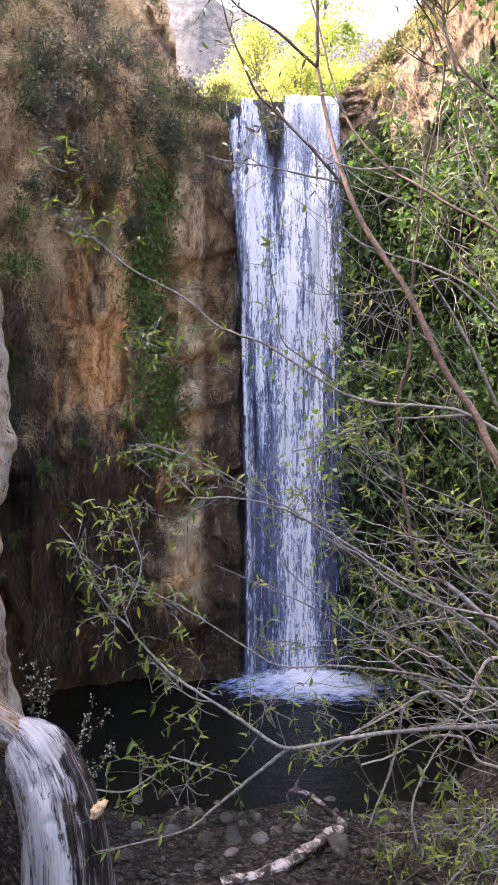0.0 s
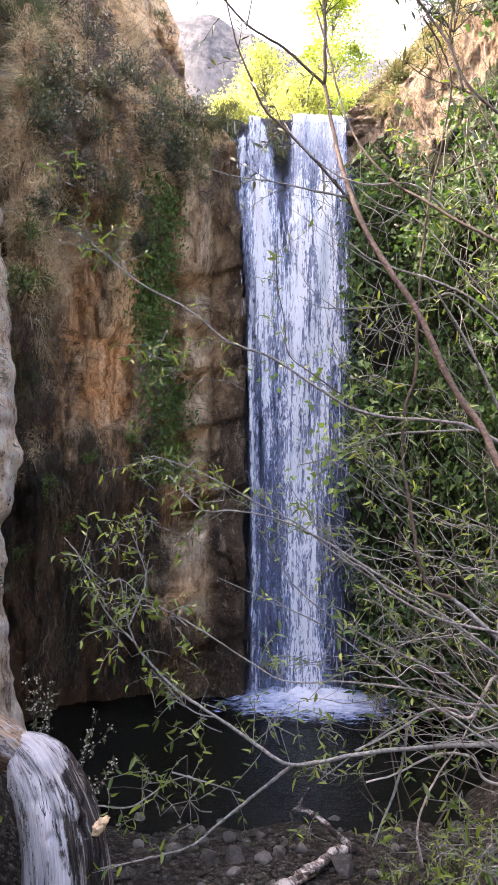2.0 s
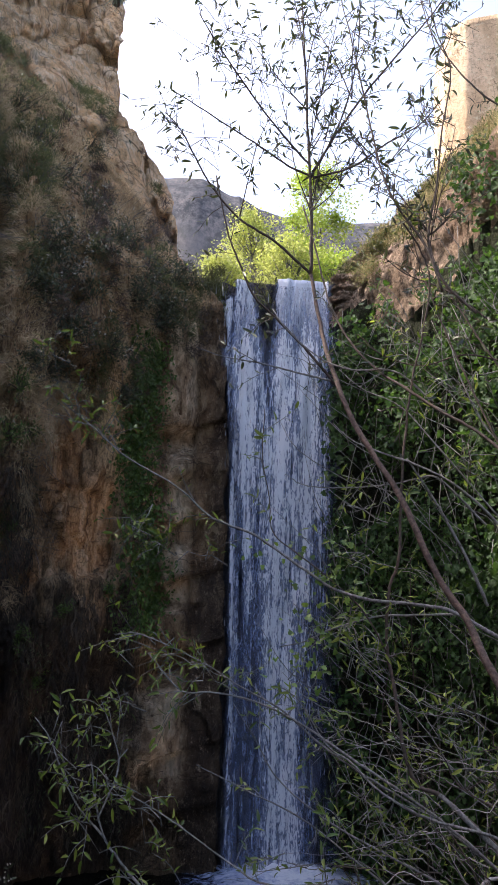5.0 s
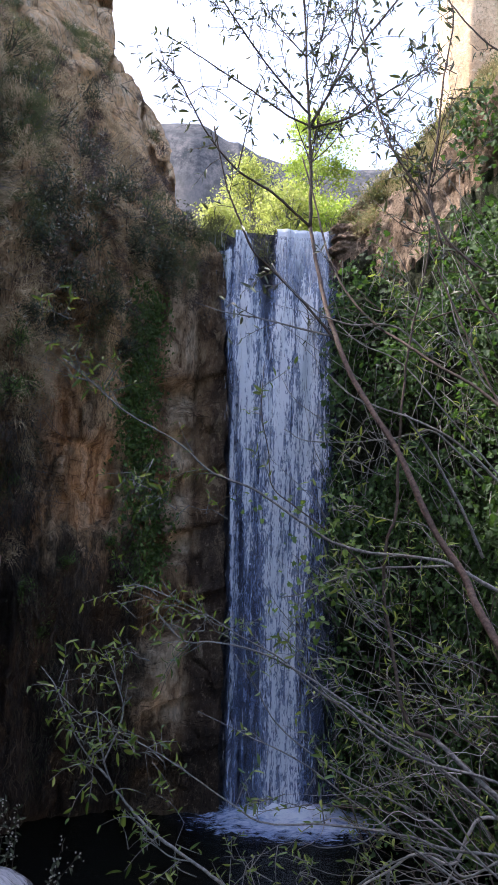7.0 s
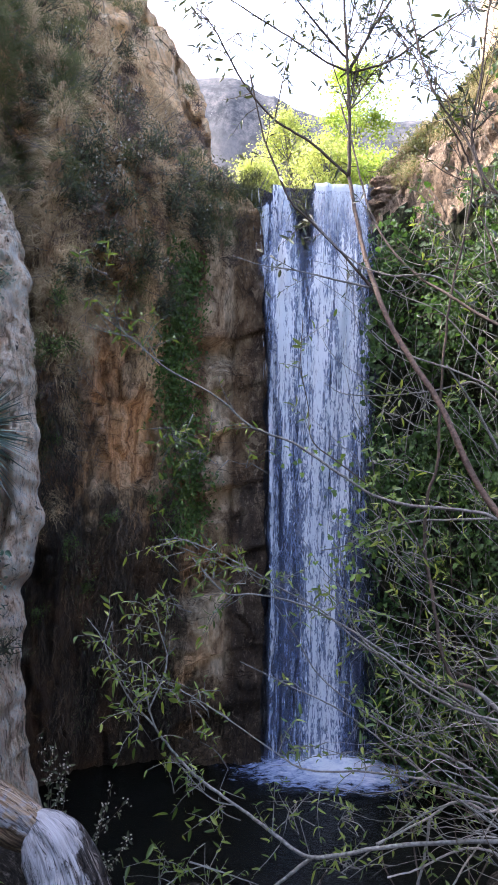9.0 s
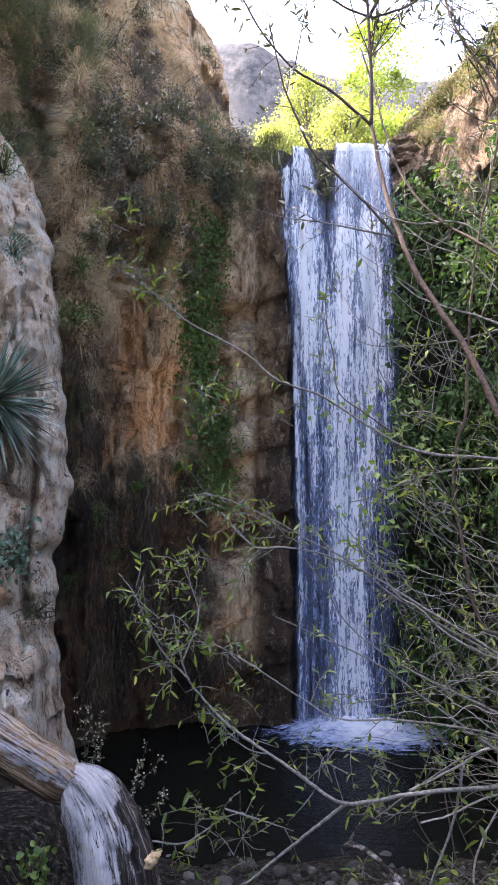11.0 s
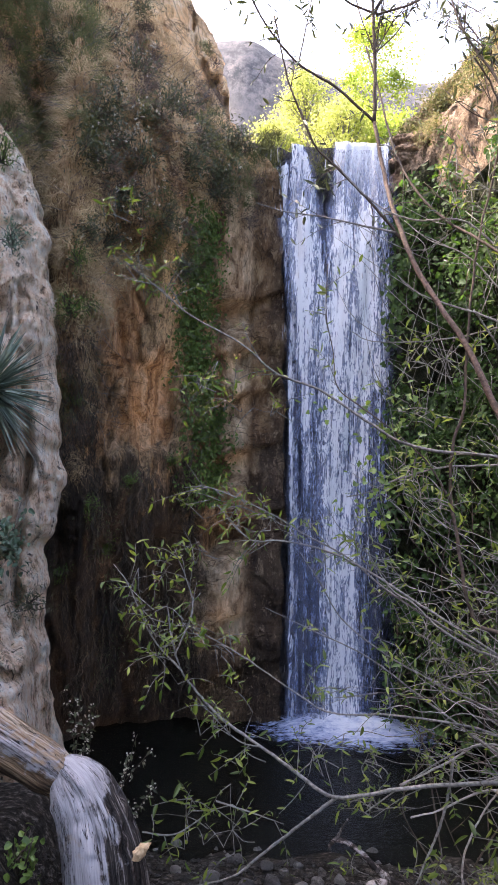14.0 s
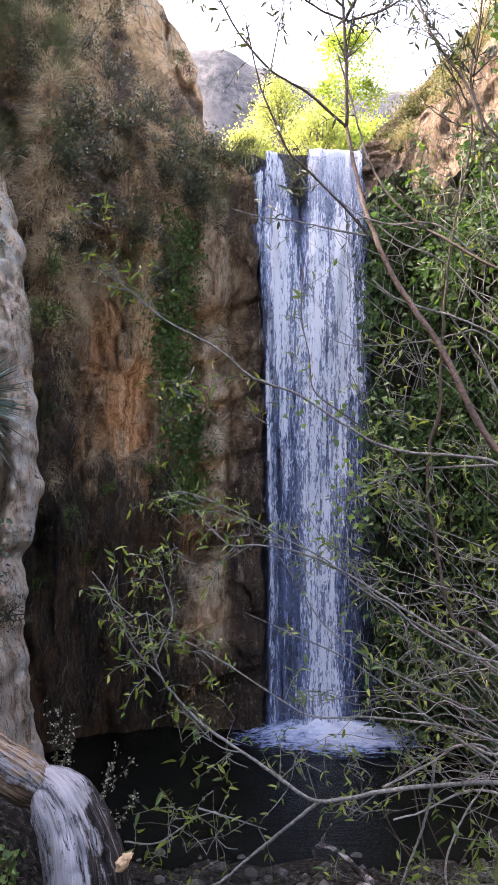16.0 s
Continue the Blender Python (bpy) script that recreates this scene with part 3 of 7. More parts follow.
def wood_material(name, tone, upper):
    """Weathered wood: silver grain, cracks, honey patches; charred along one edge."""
    m = Nodes(name)
    co = m.t.nodes.new("ShaderNodeTexCoord").outputs["UV"]

    def along(scale, detail, warp):
        mp = m.t.nodes.new("ShaderNodeMapping")
        mp.inputs["Scale"].default_value = scale
        m.link(co, mp.inputs[0])
        g = m.t.nodes.new("ShaderNodeTexNoise")
        for k, v in (("Scale", 1.0), ("Detail", detail), ("Roughness", 0.68), ("Distortion", warp)):
            g.inputs[k].default_value = v
        m.link(mp.outputs[0], g.inputs["Vector"])
        return g.outputs["Fac"]

    grain = along((58, 2.6, 1), 8, 0.35)
    broad = along((13, 1.0, 1), 7, 0.2)
    col = m.ramp(grain, ((0.36, tuple(0.3 * c for c in tone)), (0.46, tuple(0.72 * c for c in tone)), (0.6, tone)))
    col = m.mix(m.grey(broad, 0.5, 0.66, 0.0, 0.55), col, tuple(0.42 * c for c in tone))
    col = m.mix(m.grey(broad, 0.46, 0.36, 0.0, 0.4), col, tuple(min(0.9, 1.35 * c) for c in tone))
    spots = m.noise(34, (1, 1, 0.35), 5, 0.7, 0.4)
    col = m.mix(m.grey(spots, 0.60, 0.66, 0.0, 0.8), col, tuple(0.18 * c for c in tone))
    blot = m.noise(4.0, (1, 1, 1), 6, 0.7, 0.5)
    honey = m.ramp(grain, ((0.36, (0.16, 0.09, 0.05)), (0.5, (0.30, 0.22, 0.145)), (0.64, (0.52, 0.43, 0.33))))
    brown = m.ramp(grain, ((0.38, (0.02, 0.015, 0.012)), (0.52, (0.13, 0.085, 0.05)), (0.66, (0.42, 0.31, 0.20))))
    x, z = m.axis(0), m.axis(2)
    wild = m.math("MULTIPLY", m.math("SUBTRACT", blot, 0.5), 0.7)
    if upper:
        h = m.math("ADD", m.math("ADD", z, m.math("MULTIPLY", m.math("ADD", x, 1.74), 0.58)), m.math("MULTIPLY", wild, 1.1))
        col = m.mix(m.grey(h, 1.57, 1.64), col, honey)
        col = m.mix(m.grey(h, 1.52, 1.44), col, brown)
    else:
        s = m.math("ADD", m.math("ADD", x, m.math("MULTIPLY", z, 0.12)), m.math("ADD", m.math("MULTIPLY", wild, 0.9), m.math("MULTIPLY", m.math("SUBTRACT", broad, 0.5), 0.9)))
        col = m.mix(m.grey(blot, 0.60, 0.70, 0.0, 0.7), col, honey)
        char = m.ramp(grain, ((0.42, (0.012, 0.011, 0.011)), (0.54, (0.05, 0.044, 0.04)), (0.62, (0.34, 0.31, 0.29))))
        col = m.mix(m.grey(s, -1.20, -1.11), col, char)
    split = m.math("ABSOLUTE", m.math("SUBTRACT", broad, 0.56), 0.0)
    col = m.mix(m.grey(split, 0.002, 0.008, 0.95, 0.0), col, (0.018, 0.014, 0.013))
    split2 = m.math("ABSOLUTE", m.math("SUBTRACT", along((7, 0.7, 1), 5, 0.3), 0.47), 0.0)
    col = m.mix(m.grey(split2, 0.001, 0.006, 0.95, 0.0), col, (0.015, 0.012, 0.011))
    n = m.bump(grain, 0.8, 0.02, m.bump(broad, 0.6, 0.05, m.bump(m.grey(split2, 0.0, 0.012), 0.8, 0.03)))
    return m.finish(col, 0.78, n, 0.22)


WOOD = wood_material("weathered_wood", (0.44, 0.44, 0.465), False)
WOOD_WARM = wood_material("honey_weathered_wood", (0.40, 0.39, 0.40), True)

# ---- ground, one sheet ----
def ground_z(x, y):
    z = 1.7 - 1.5 * smooth(0.5, 6.2, y) - 0.25 * smooth(6.2, 9.3, y) - 0.85 * smooth(8.9, 11.4, y)
    z += (0.05 * fbm(x * 1.3, y * 1.3, 3.1) + 0.02 * fbm(x * 5, y * 5, 8.7)) * (1 - smooth(11, 14, y))
    z += 1.6 * smooth(2.0, 4.6, x) * (1 - smooth(9.5, 12.5, y)) + (0.75 * smooth(1.55, 2.3, -x) + 0.8 * smooth(3.0, 4.4, -x)) * (1 - smooth(7.5, 9.5, y))
    up = smooth(14.35, 14.9, y)
    z = z * (1 - up) + up * (10.05 + 0.03 * (y - 14.9) + 7 * smooth(3.5, 16, abs(x - 0.6)))
    z += (1 - up) * (7 * smooth(6, 11, abs(x)) + 6 * smooth(11, 40, abs(x)))
    if y > 60:
        a = x / y
        ridge = float(np.interp(a, (-0.3, -0.11, -0.055, -0.008, 0.03, 0.055, 0.09, 0.15), (150, 139, 139, 141, 135, 128, 125, 124))) * (1 - smooth(0.35, 1.3, abs(a)) * 0.55)
        rough = 2.0 * fbm(x * 0.025, y * 0.025, 1.0, 3)
        z += smooth(70, 270, y) * ridge * (1 - 0.35 * smooth(270, 500, y)) + smooth(70, 150, y) * rough
    if y < -25:
        z += 12 * smooth(-25, -220, y) + 5 * fbm(x * 0.02, y * 0.02, 2.0)
    z += 12 * smooth(60, 250, abs(x))
    return z


def steps(spans):
    out = []
    for a, b, n in spans:
        out += [a + (b - a) * k / n for k in range(n)]
    return out + [spans[-1][1]]


gx = steps(((-900, -120, 12), (-120, -20, 56), (-20, -4, 24), (-4, 4.5, 72), (4.5, 20, 24), (20, 120, 56), (120, 900, 12)))
gy = steps(((-900, -40, 14), (-40, 3, 20), (3, 11, 76), (11, 16, 30), (16, 60, 22), (60, 320, 110), (320, 900, 10)))
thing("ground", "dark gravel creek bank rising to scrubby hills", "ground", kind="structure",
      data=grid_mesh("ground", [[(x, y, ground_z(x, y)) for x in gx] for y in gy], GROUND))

# ---- cliffs ----
EDGE = ((-0.35, -0.009), (0.05, -0.010), (0.25, -0.013), (0.40, -0.018), (0.47, -0.024), (0.495, -0.048), (0.52, -0.082), (0.563, -0.094), (0.642, -0.107), (0.668, -0.133), (0.712, -0.181), (0.787, -0.191), (0.845, -0.187), (0.95, -0.197))


def left_depth(a, z):
    y = 13.75 - 12.0 * max(0.0, -a - 0.06)
    y += 1.35 * math.exp(-max(z, 0) / 1.8) * smooth(0.07, 0.16, -a)
    y -= 0.55 * math.exp(-((z - 8.3) / 1.8) ** 2) * smooth(0.09, 0.18, -a)
    y += 0.62 * max(0.0, z - 9.6)
    # the wall falls back behind the pale column
    y += (0.55 + 0.95 * smooth(5.2, 6.8, z)) * smooth(0.290, 0.340, -a) * smooth(11.2, 9.6, z)
    # overhanging ledges beside the fall
    side = smooth(0.118, 0.095, -a)
    for z0, deep in ((7.25, 0.50), (6.3, 0.18), (5.55, 0.34), (4.55, 0.40), (3.35, 0.75), (1.75, 0.24), (0.85, 0.40)):
        z0 += 4.0 * (a + 0.07)
        y += side * deep * (1 - 0.7 * smooth(-0.060, -0.052, a)) * (smooth(z0, z0 - 0.06, z) - smooth(z0 - 0.25, z0 - 0.75, z))
    y += 0.15 * smooth(-0.060, -0.055, a) * smooth(3.2, 3.8, z) * smooth(9.6, 9.0, z)
    return y


def left_edge(e):
    return float(np.interp(e, [p[0] for p in EDGE], [p[1] for p in EDGE]))


def left_point(a, z):
    y = left_depth(a, z)
    x = a * y
    bare = smooth(8.9, 9.9, z + 1.15 * x)
    d = 0.42 * fbm(x * 0.55, z * 0.22, 4.0, 3) + (0.22 - 0.14 * bare) * fbm(x * 1.9, z * 0.6, 9.0, 4) + 0.05 * fbm(x * 6, z * 4, 2.0, 3)
    d += 0.10 * (1 - abs(fbm(x * 1.2, z * 1.7, 14.0, 3)) * 2)
    d += 0.22 * smooth(5.6, 4.2, z) * smooth(0.12, 0.15, -a) * (0.6 - abs(fbm(x * 2.6, z * 0.28, 17.0, 4)) * 2.2)
    d *= 0.35 + 0.65 * smooth(0.04, 0.12, -a)
    beside = 1 - 0.8 * smooth(0.13, 0.10, -a) * smooth(10.5, 9.0, z)
    d += (0.16 + 0.20 * bare) * beside * blocks(x * (1.15 - 0.45 * bare), 0.3, z * (0.62 - 0.30 * bare), 1.0) + (0.10 - 0.06 * bare) * blocks(x * 2.8, 0.3, z * 1.7, 6.0)
    # hollows between the clumps of growth
    d -= 0.75 * max(0.0, fbm(x * 1.7, z * 1.0, 51.0, 4) - 0.12) * smooth(4.4, 5.4, z) * smooth(0.12, 0.15, -a) * (1 - bare)
    # upright jointed blocks near the top, open cracks between them
    dist, cell = noise.voronoi((x * 0.75 + 0.05 * fbm(x * 2, z * 2, 5.0), 7.0, z * 0.30 + 0.05 * fbm(x * 2, z * 2, 9.0)))
    d += bare * (0.50 * noise.noise((cell[0].x * 3.1, 2.0, cell[0].z * 5.3)) - 0.20 * max(0.0, 1 - (dist[1] - dist[0]) * 14))
    # broken scars stand back from the growth round them
    if 4.2 < z < 7.4 and -0.26 < a < -0.13:
        wob = 0.012 * fbm(z * 2.4, a * 30, 6.0, 3)
        one = smooth(-0.243, -0.238, a + wob) * smooth(-0.196, -0.201, a + wob) * smooth(7.15 + 12 * wob, 7.0 + 12 * wob, z)
        two = smooth(-0.222, -0.217, a - wob) * smooth(-0.150, -0.156, a - wob) * smooth(5.85 + 9 * wob, 5.72 + 9 * wob, z)
        d -= 0.22 * max(one, two) * smooth(4.2, 4.7, z) - 0.05 * max(one, two) * fbm(x * 9, z * 2.0, 3.0, 4)
    y -= d
    return np.array((a * y - 0.02, y, z))


rows = []
for z in steps(((-1.2, 10, 230), (10, 18, 130), (18, 32, 60))):
    e = (z - 3.47) / left_depth(-0.12, z)
    edge = left_edge(e) + 0.006 * fbm(z * 1.6, 3.0, 1.0, 4)
    row = []
    for a in steps(((-0.78, -0.4, 30), (-0.4, edge, 150))):
        cap = 14.2 + 400 * max(0.0, a + 0.47)
        p = left_point(a, min(z, cap))
        if z > cap:
            p = p * (1 + 0.9 * (z - cap) / p[1])
            p[2] = cap + 0.12 * (z - cap)
        row.append(p)
    last = row[-1]
    for k, back in enumerate((0.1, 0.25, 0.5, 0.8, 1.2)):
        y = last[1] + back
        row.append(np.array(((edge - 0.004 - 0.006 * k) * y - 0.02, y, z)))
    rows.append(row)
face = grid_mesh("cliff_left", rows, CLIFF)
thing("cliff_left", "tan and orange sandstone cliff, darker below", "cliff", kind="structure", data=face)


def side_wall(name, pts, top, material, label):
    rows = []
    for z in steps(((-1, top, 46),)):
        rows.append([(p[0] + 0.06 * z * (1 if p[0] > 0 else -1) + 0.7 * fbm(p[0] * 0.4, p[1] * 0.4, z * 0.25), p[1], z) for p in spline(pts, 60)])
    thing(name, label, "cliff", kind="structure", data=grid_mesh(name, rows, material))


# Unseen wall added out of view; its height keeps sun off the willow.
side_wall("cliff_side_left", [(-4.3, 6.4), (-5.6, 2), (-7, -6), (-9, -16), (-14, -30)], 12, CLIFF, "unseen tan canyon wall added downstream to shape the light")


def right_base(a):
    return 14.25 - 15.0 * (a - 0.115)


def right_face(a, v):
    """The vine wall, a shelf at its top, and the steep shaded slope behind it up to the skyline."""
    b = min(a, 0.42)
    yb = right_base(min(a, 0.62))
    yu = 14.7 + 3.0 * (b - 0.116)
    zv = 3.47 + (0.430 + (b - 0.116) * 1.2) * yb
    zs = 3.47 + (0.438 + (b - 0.116) * 1.2) * yu
    es = 0.484 + (b - 0.116) * 1.12
    zt = (3.47 + es * (yu - 0.25 * zs)) / (1 - 0.25 * es)
    if v < 0.62:
        return yb, -1.2 + (zv + 1.2) * v / 0.62
    if v < 0.72:
        q = (v - 0.62) / 0.10
        return yb + (yu - yb) * q, zv + (zs - zv) * q
    if v < 0.92:
        q = (v - 0.72) / 0.20
        return yu + 0.25 * (zt - zs) * q, zs + (zt - zs) * q
    return yu + 0.25 * (zt - zs) + (v - 0.92) * 60, zt - 0.4 * (v - 0.92)


def right_rows():
    rows = []
    cols = steps(((0.105, 0.36, 110), (0.36, 0.75, 30)))
    for k in range(150):
        v = k / 149
        row = []
        for a in cols:
            y, z = right_face(a, v)
            x = a * y
            d = 0.5 * fbm(x * 0.6, y * 0.6, z * 0.3 + 5, 4) + 0.16 * fbm(x * 2.5, y * 2.5, z * 1.8, 4)
            d += 0.16 * blocks(x * 1.6, y * 0.5, z * 2.4, 2.0)
            d *= (1 - 0.6 * smooth(0.6, 0.72, v)) * (1 - 0.7 * smooth(0.86, 0.92, v))
            # broken ledges on the slope
            d += (0.20 * blocks(x * 1.3, y * 0.4, z * 1.9, 6.0) + 0.12 * fbm(x * 5, y * 3, z * 4, 3)) * smooth(0.64, 0.72, v) * (1 - smooth(0.84, 0.91, v))
            row.append((a * (y - d), y - d, z + 0.10 * smooth(0.86, 0.92, v) * fbm(a * 40, 3.0, 1.0, 4)))
        rows.append(row)
    return rows


# Dark green wall colour paints the shaded depth seen between the vine leaves.
VINE_GAP = rock_material("vine_gap_shade", (0.065, 0.075, 0.032), (0.036, 0.044, 0.018), (0.014, 0.018, 0.008), 0.3, 0.0, 2.0)


def right_mesh():
    me = grid_mesh("cliff_right", right_rows(), SUNNY_ROCK)
    me.materials.append(VINE_GAP)
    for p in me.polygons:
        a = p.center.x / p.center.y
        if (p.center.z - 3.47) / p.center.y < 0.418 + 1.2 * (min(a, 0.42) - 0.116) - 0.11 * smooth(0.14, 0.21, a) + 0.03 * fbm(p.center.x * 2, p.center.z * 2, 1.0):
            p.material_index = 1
    return me


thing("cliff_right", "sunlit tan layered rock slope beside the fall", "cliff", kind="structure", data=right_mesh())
# Its unseen counterpart on the right, added low so skylight still gets in.
side_wall("cliff_side_right", [(4.6, 6.2), (6.5, 1), (8, -6), (10, -16), (14, -30)], 6, CLIFF, "unseen tan canyon wall added downstream to shape the light")

# rock pinnacle high on the far side
rows = []
OUTLINE = [(11.2, 36.0), (8.25, 31.0), (8.15, 29.4), (8.10, 28.3), (8.75, 27.75), (11.5, 27.3), (16.0, 26.5), (19.0, 30.0), (17.0, 36.0), (11.2, 36.0)]
ring = [np.array((*(np.array(OUTLINE[i]) + (np.array(OUTLINE[i + 1]) - np.array(OUTLINE[i])) * q / 14), 0.0)) for i in range(9) for q in range(14)]
for k in range(84):
    z = 8 + 20.9 * k / 80 if k <= 80 else 28.9
    shrink = 1 - 0.3 * max(0, k - 80)
    row = []
    for p in ring:
        bed = noise.noise((z * 0.9 + 0.15 * fbm(p[0], p[1], 1.0), 3.0, 1.0))
        d = 0.22 * fbm(p[0] * 0.5, p[1] * 0.5, z * 0.3, 4) + 0.12 * bed + 0.10 * blocks(p[0] * 0.9 + p[1] * 0.6, 0.0, z * 0.5, 4.0)
        q = np.array((13.0, 31.0, 0.0))
        p2 = q + (p - q) * shrink * (1 - 0.03 * d)
        row.append((p2[0] + (0.28 * d if p[0] < 8.5 else 0) + 0.04 * (z - 25), p2[1] - 0.25 * d, z + 0.16 * max(0.0, p[0] - 8.7) * (k / 83) ** 6))
    rows.append(row + [row[0]])
thing("rock_pinnacle", "tall squared tan sandstone pinnacle lit from the side", "rock", data=grid_mesh("rock_pinnacle", rows, TAN_ROCK))

# ---- wall behind the fall, with its lip ----
def lip_z(x):
    return 10.27 + 0.03 * noise.noise((x * 3.0, 1.0, 4.0)) - 0.10 * math.exp(-((x + 0.15) / 0.16) ** 2) - 0.03 * math.exp(-((x - 1.05) / 0.4) ** 2) + 0.12 * smooth(1.6, 1.9, x) + 0.08 * smooth(-0.45, -0.8, x)


rows = []
for k in range(120):
    v = k / 119
    row = []
    for x in steps(((-1.6, 3.0, 90),)):
        top = lip_z(x)
        if v < 0.86:
            z = -1.2 + (top + 1.2) * v / 0.86
            y = 14.22 - 0.05 * smooth(3, 10, z) + 0.3 * smooth(-0.22, -0.45, x) * smooth(9.6, 9.0, z)
            d = 0.22 * fbm(x * 1.1, z * 0.5, 21.0, 4) + 0.08 * fbm(x * 3.5, z * 2.2, 7.0, 4)
            d *= 1 - 0.6 * smooth(9.6, 10.2, z)
        else:
            q = (v - 0.86) / 0.14
            z = top - 0.02 + 0.03 * math.sin(q * 3) - 0.18 * smooth(0.5, 1, q)
            y, d = 14.2 + 4.5 * q * q + 0.25 * q, 0.05 * fbm(x * 2, q * 6, 1.0)
        row.append((x, y - d, z))
    rows.append(row)
thing("cliff_fall", "dark wet rock face behind the waterfall", "cliff", kind="structure", data=grid_mesh("cliff_fall", rows, WET_ROCK))

# ---- pale rock column at the left ----
PALE_EDGE = ((0.4, -0.268), (0.76, -0.281), (1.14, -0.295), (1.5, -0.302), (2.0, -0.305), (2.42, -0.312), (2.86, -0.308), (3.35, -0.301), (3.88, -0.293), (4.15, -0.300), (5.16, -0.305), (5.83, -0.315), (6.64, -0.323), (7.5, -0.340), (8.0, -0.350), (8.45, -0.381), (8.79, -0.402), (10, -0.45))


def pale_point(a, z, edge):
    off = edge - a
    y = 10.0 + 0.12 * (z - 4) - 5.5 * off - 0.55 * math.sqrt(max(0.0, min(off, 0.06) / 0.06))
    x = a * y
    d = 0.26 * fbm(x * 0.9, z * 0.45, 31.0, 4) + 0.05 * fbm(x * 3.2, z * 1.6, 12.0, 5) + 0.045 * fbm(x * 9, z * 5.0, 3.0, 5)
    d += 0.45 * smooth(2.4, 1.3, z) * smooth(0.0, 0.05, off)
    d += 0.24 * blocks(x * 1.6, 0.0, z * 0.45, 3.0) + 0.07 * blocks(x * 3.6, 0.0, z * 2.0, 8.0)
    d -= 0.13 * max(0.0, 1 - abs(fbm(x * 1.2, z * 0.5, 41.0, 4)) * 9) + 0.03 * max(0.0, 1 - abs(fbm(x * 3.4, z * 2.2, 47.0, 3)) * 6)
    pit = noise.voronoi((x * 4, 3.0, z * 3))[0][0]
    d -= 0.16 * max(0.0, 1 - pit * 6)
    d *= 0.25 + 0.75 * smooth(0.0, 0.03, off)
    y -= d
    # a deep upright fold, and a rounded boulder at the foot
    fold = a + 0.338 + 0.006 * fbm(z * 0.9, 2.0, 5.0)
    y += 0.38 * math.exp(-((fold / 0.006) ** 2)) * smooth(1.7, 2.2, z) * smooth(5.6, 4.6, z)
    y -= 0.42 * math.sqrt(max(0.0, 1 - ((z - 1.55) / 0.75) ** 2)) * smooth(0.012, 0.035, off)
    return np.array((a * y - 0.07, y - 0.05, z))


rows = []
for z in steps(((-0.6, 10.5, 280),)):
    edge = 0.009 + float(np.interp(z, [p[0] for p in PALE_EDGE], [p[1] for p in PALE_EDGE])) + 0.008 * fbm(z * 2.2, 8.0, 1.0, 5)
    row = [pale_point(a, z, edge) for a in steps(((-0.68, -0.5, 20), (-0.5, edge, 120)))]
    last = row[-1]
    for k, back in enumerate((0.1, 0.3, 0.8, 1.8)):
        y = last[1] + back
        row.append(np.array(((edge - 0.004 - 0.01 * k) * y - 0.07, y, z)))
    rows.append(row)
thing("pale_rock_column", "weathered pale pinkish rock column with pits and seams", "rock", data=grid_mesh("pale_rock_column", rows, PALE_ROCK))

# ---- pool ----
rows = []
for y in steps(((6.4, 15.4, 60),)):
    rows.append([(x, y, 0.006 * fbm(x * 2.0, y * 2.0, 1.0)) for x in steps(((-5.5, 6.0, 70),))])
thing("pool", "still dark pool under the waterfall", "water", kind="structure", data=grid_mesh("pool", rows, WATER))

# ---- waterfall ----
fall = thing("waterfall", "thin white waterfall streaming down a dark rock face", "waterfall", at=(0.7, 13.9, 0))


def fall_left(z):
    return float(np.interp(z, (0, 2.4, 5.1, 7.3, 9.0, 9.7, 10.2), (-0.14, -0.12, -0.17, -0.27, -0.46, -0.58, -0.50)))


def fall_y(z, lean=0.0):
    return 14.02 - lean - 0.34 * (1 - max(0.0, min(1.0, z / 10.2)) ** 0.6)


def sheet(name, left, right, lean, material, z0, z1, label, seed):
    rows = []
    for z in steps(((z0, z1, 120),)):
        l, r = left(z), right(z)
        l += 0.035 * fbm(z * 1.5, seed, 0.0)
        r += 0.06 * fbm(z * 1.5, seed + 5, 0.0, 6)
        row = []
        for k in range(46):
            x = l + (r - l) * k / 45
            y = fall_y(z, lean) - 0.10 * fbm(x * 3.0, z * 0.35, seed, 3) - 0.04 * fbm(x * 9, z * 1.2, seed, 2)
            row.append((x, y, z))
        rows.append(row)
    top = rows[-1]
    rows.append([(x, y + 0.22, z + 0.03) for x, y, z in top])
    rows.append([(x, y + 1.6, z + 0.03) for x, y, z in top])
    me = grid_mesh(name, rows, material)
    m, n = 46, len(rows)
    uv = me.uv_layers.new()
    uv.data.foreach_set("uv", [c for i in range(n - 1) for j in range(m - 1) for c in (j / 45, i / n, (j + 1) / 45, i / n, (j + 1) / 45, (i + 1) / n, j / 45, (i + 1) / n)])
    part(name, me, fall, label)


sheet("left_stream", fall_left, lambda z: float(np.interp(z, (0, 3, 5, 7, 7.73, 8.35, 9.56, 9.9, 10.2), (0.75, 0.62, 0.52, 0.68, 0.62, 0.53, 0.36, 0.26, 0.14))), 0.06, FALL, -0.05, 10.18, "dense white stream", 2.0)
sheet("right_stream", lambda z: float(np.interp(z, (0, 4.5, 5.5, 7, 8.07, 9.55, 10.2), (0.10, 0.12, 0.16, 0.34, 0.45, 0.48, 0.52))),
      lambda z: float(np.interp(z, (0, 2.4, 5.6, 8.8, 9.7, 10.2), (1.86, 1.82, 1.78, 1.76, 1.70, 1.66))), 0.03, FALL, -0.05, 10.24, "broad white stream", 5.0)
sheet("spray_veil", lambda z: fall_left(z) + 0.03, lambda z: 1.90 - 0.012 * z, 0.22, FALL_THIN, -0.05, 10.0, "thin veil of falling drops", 9.0)

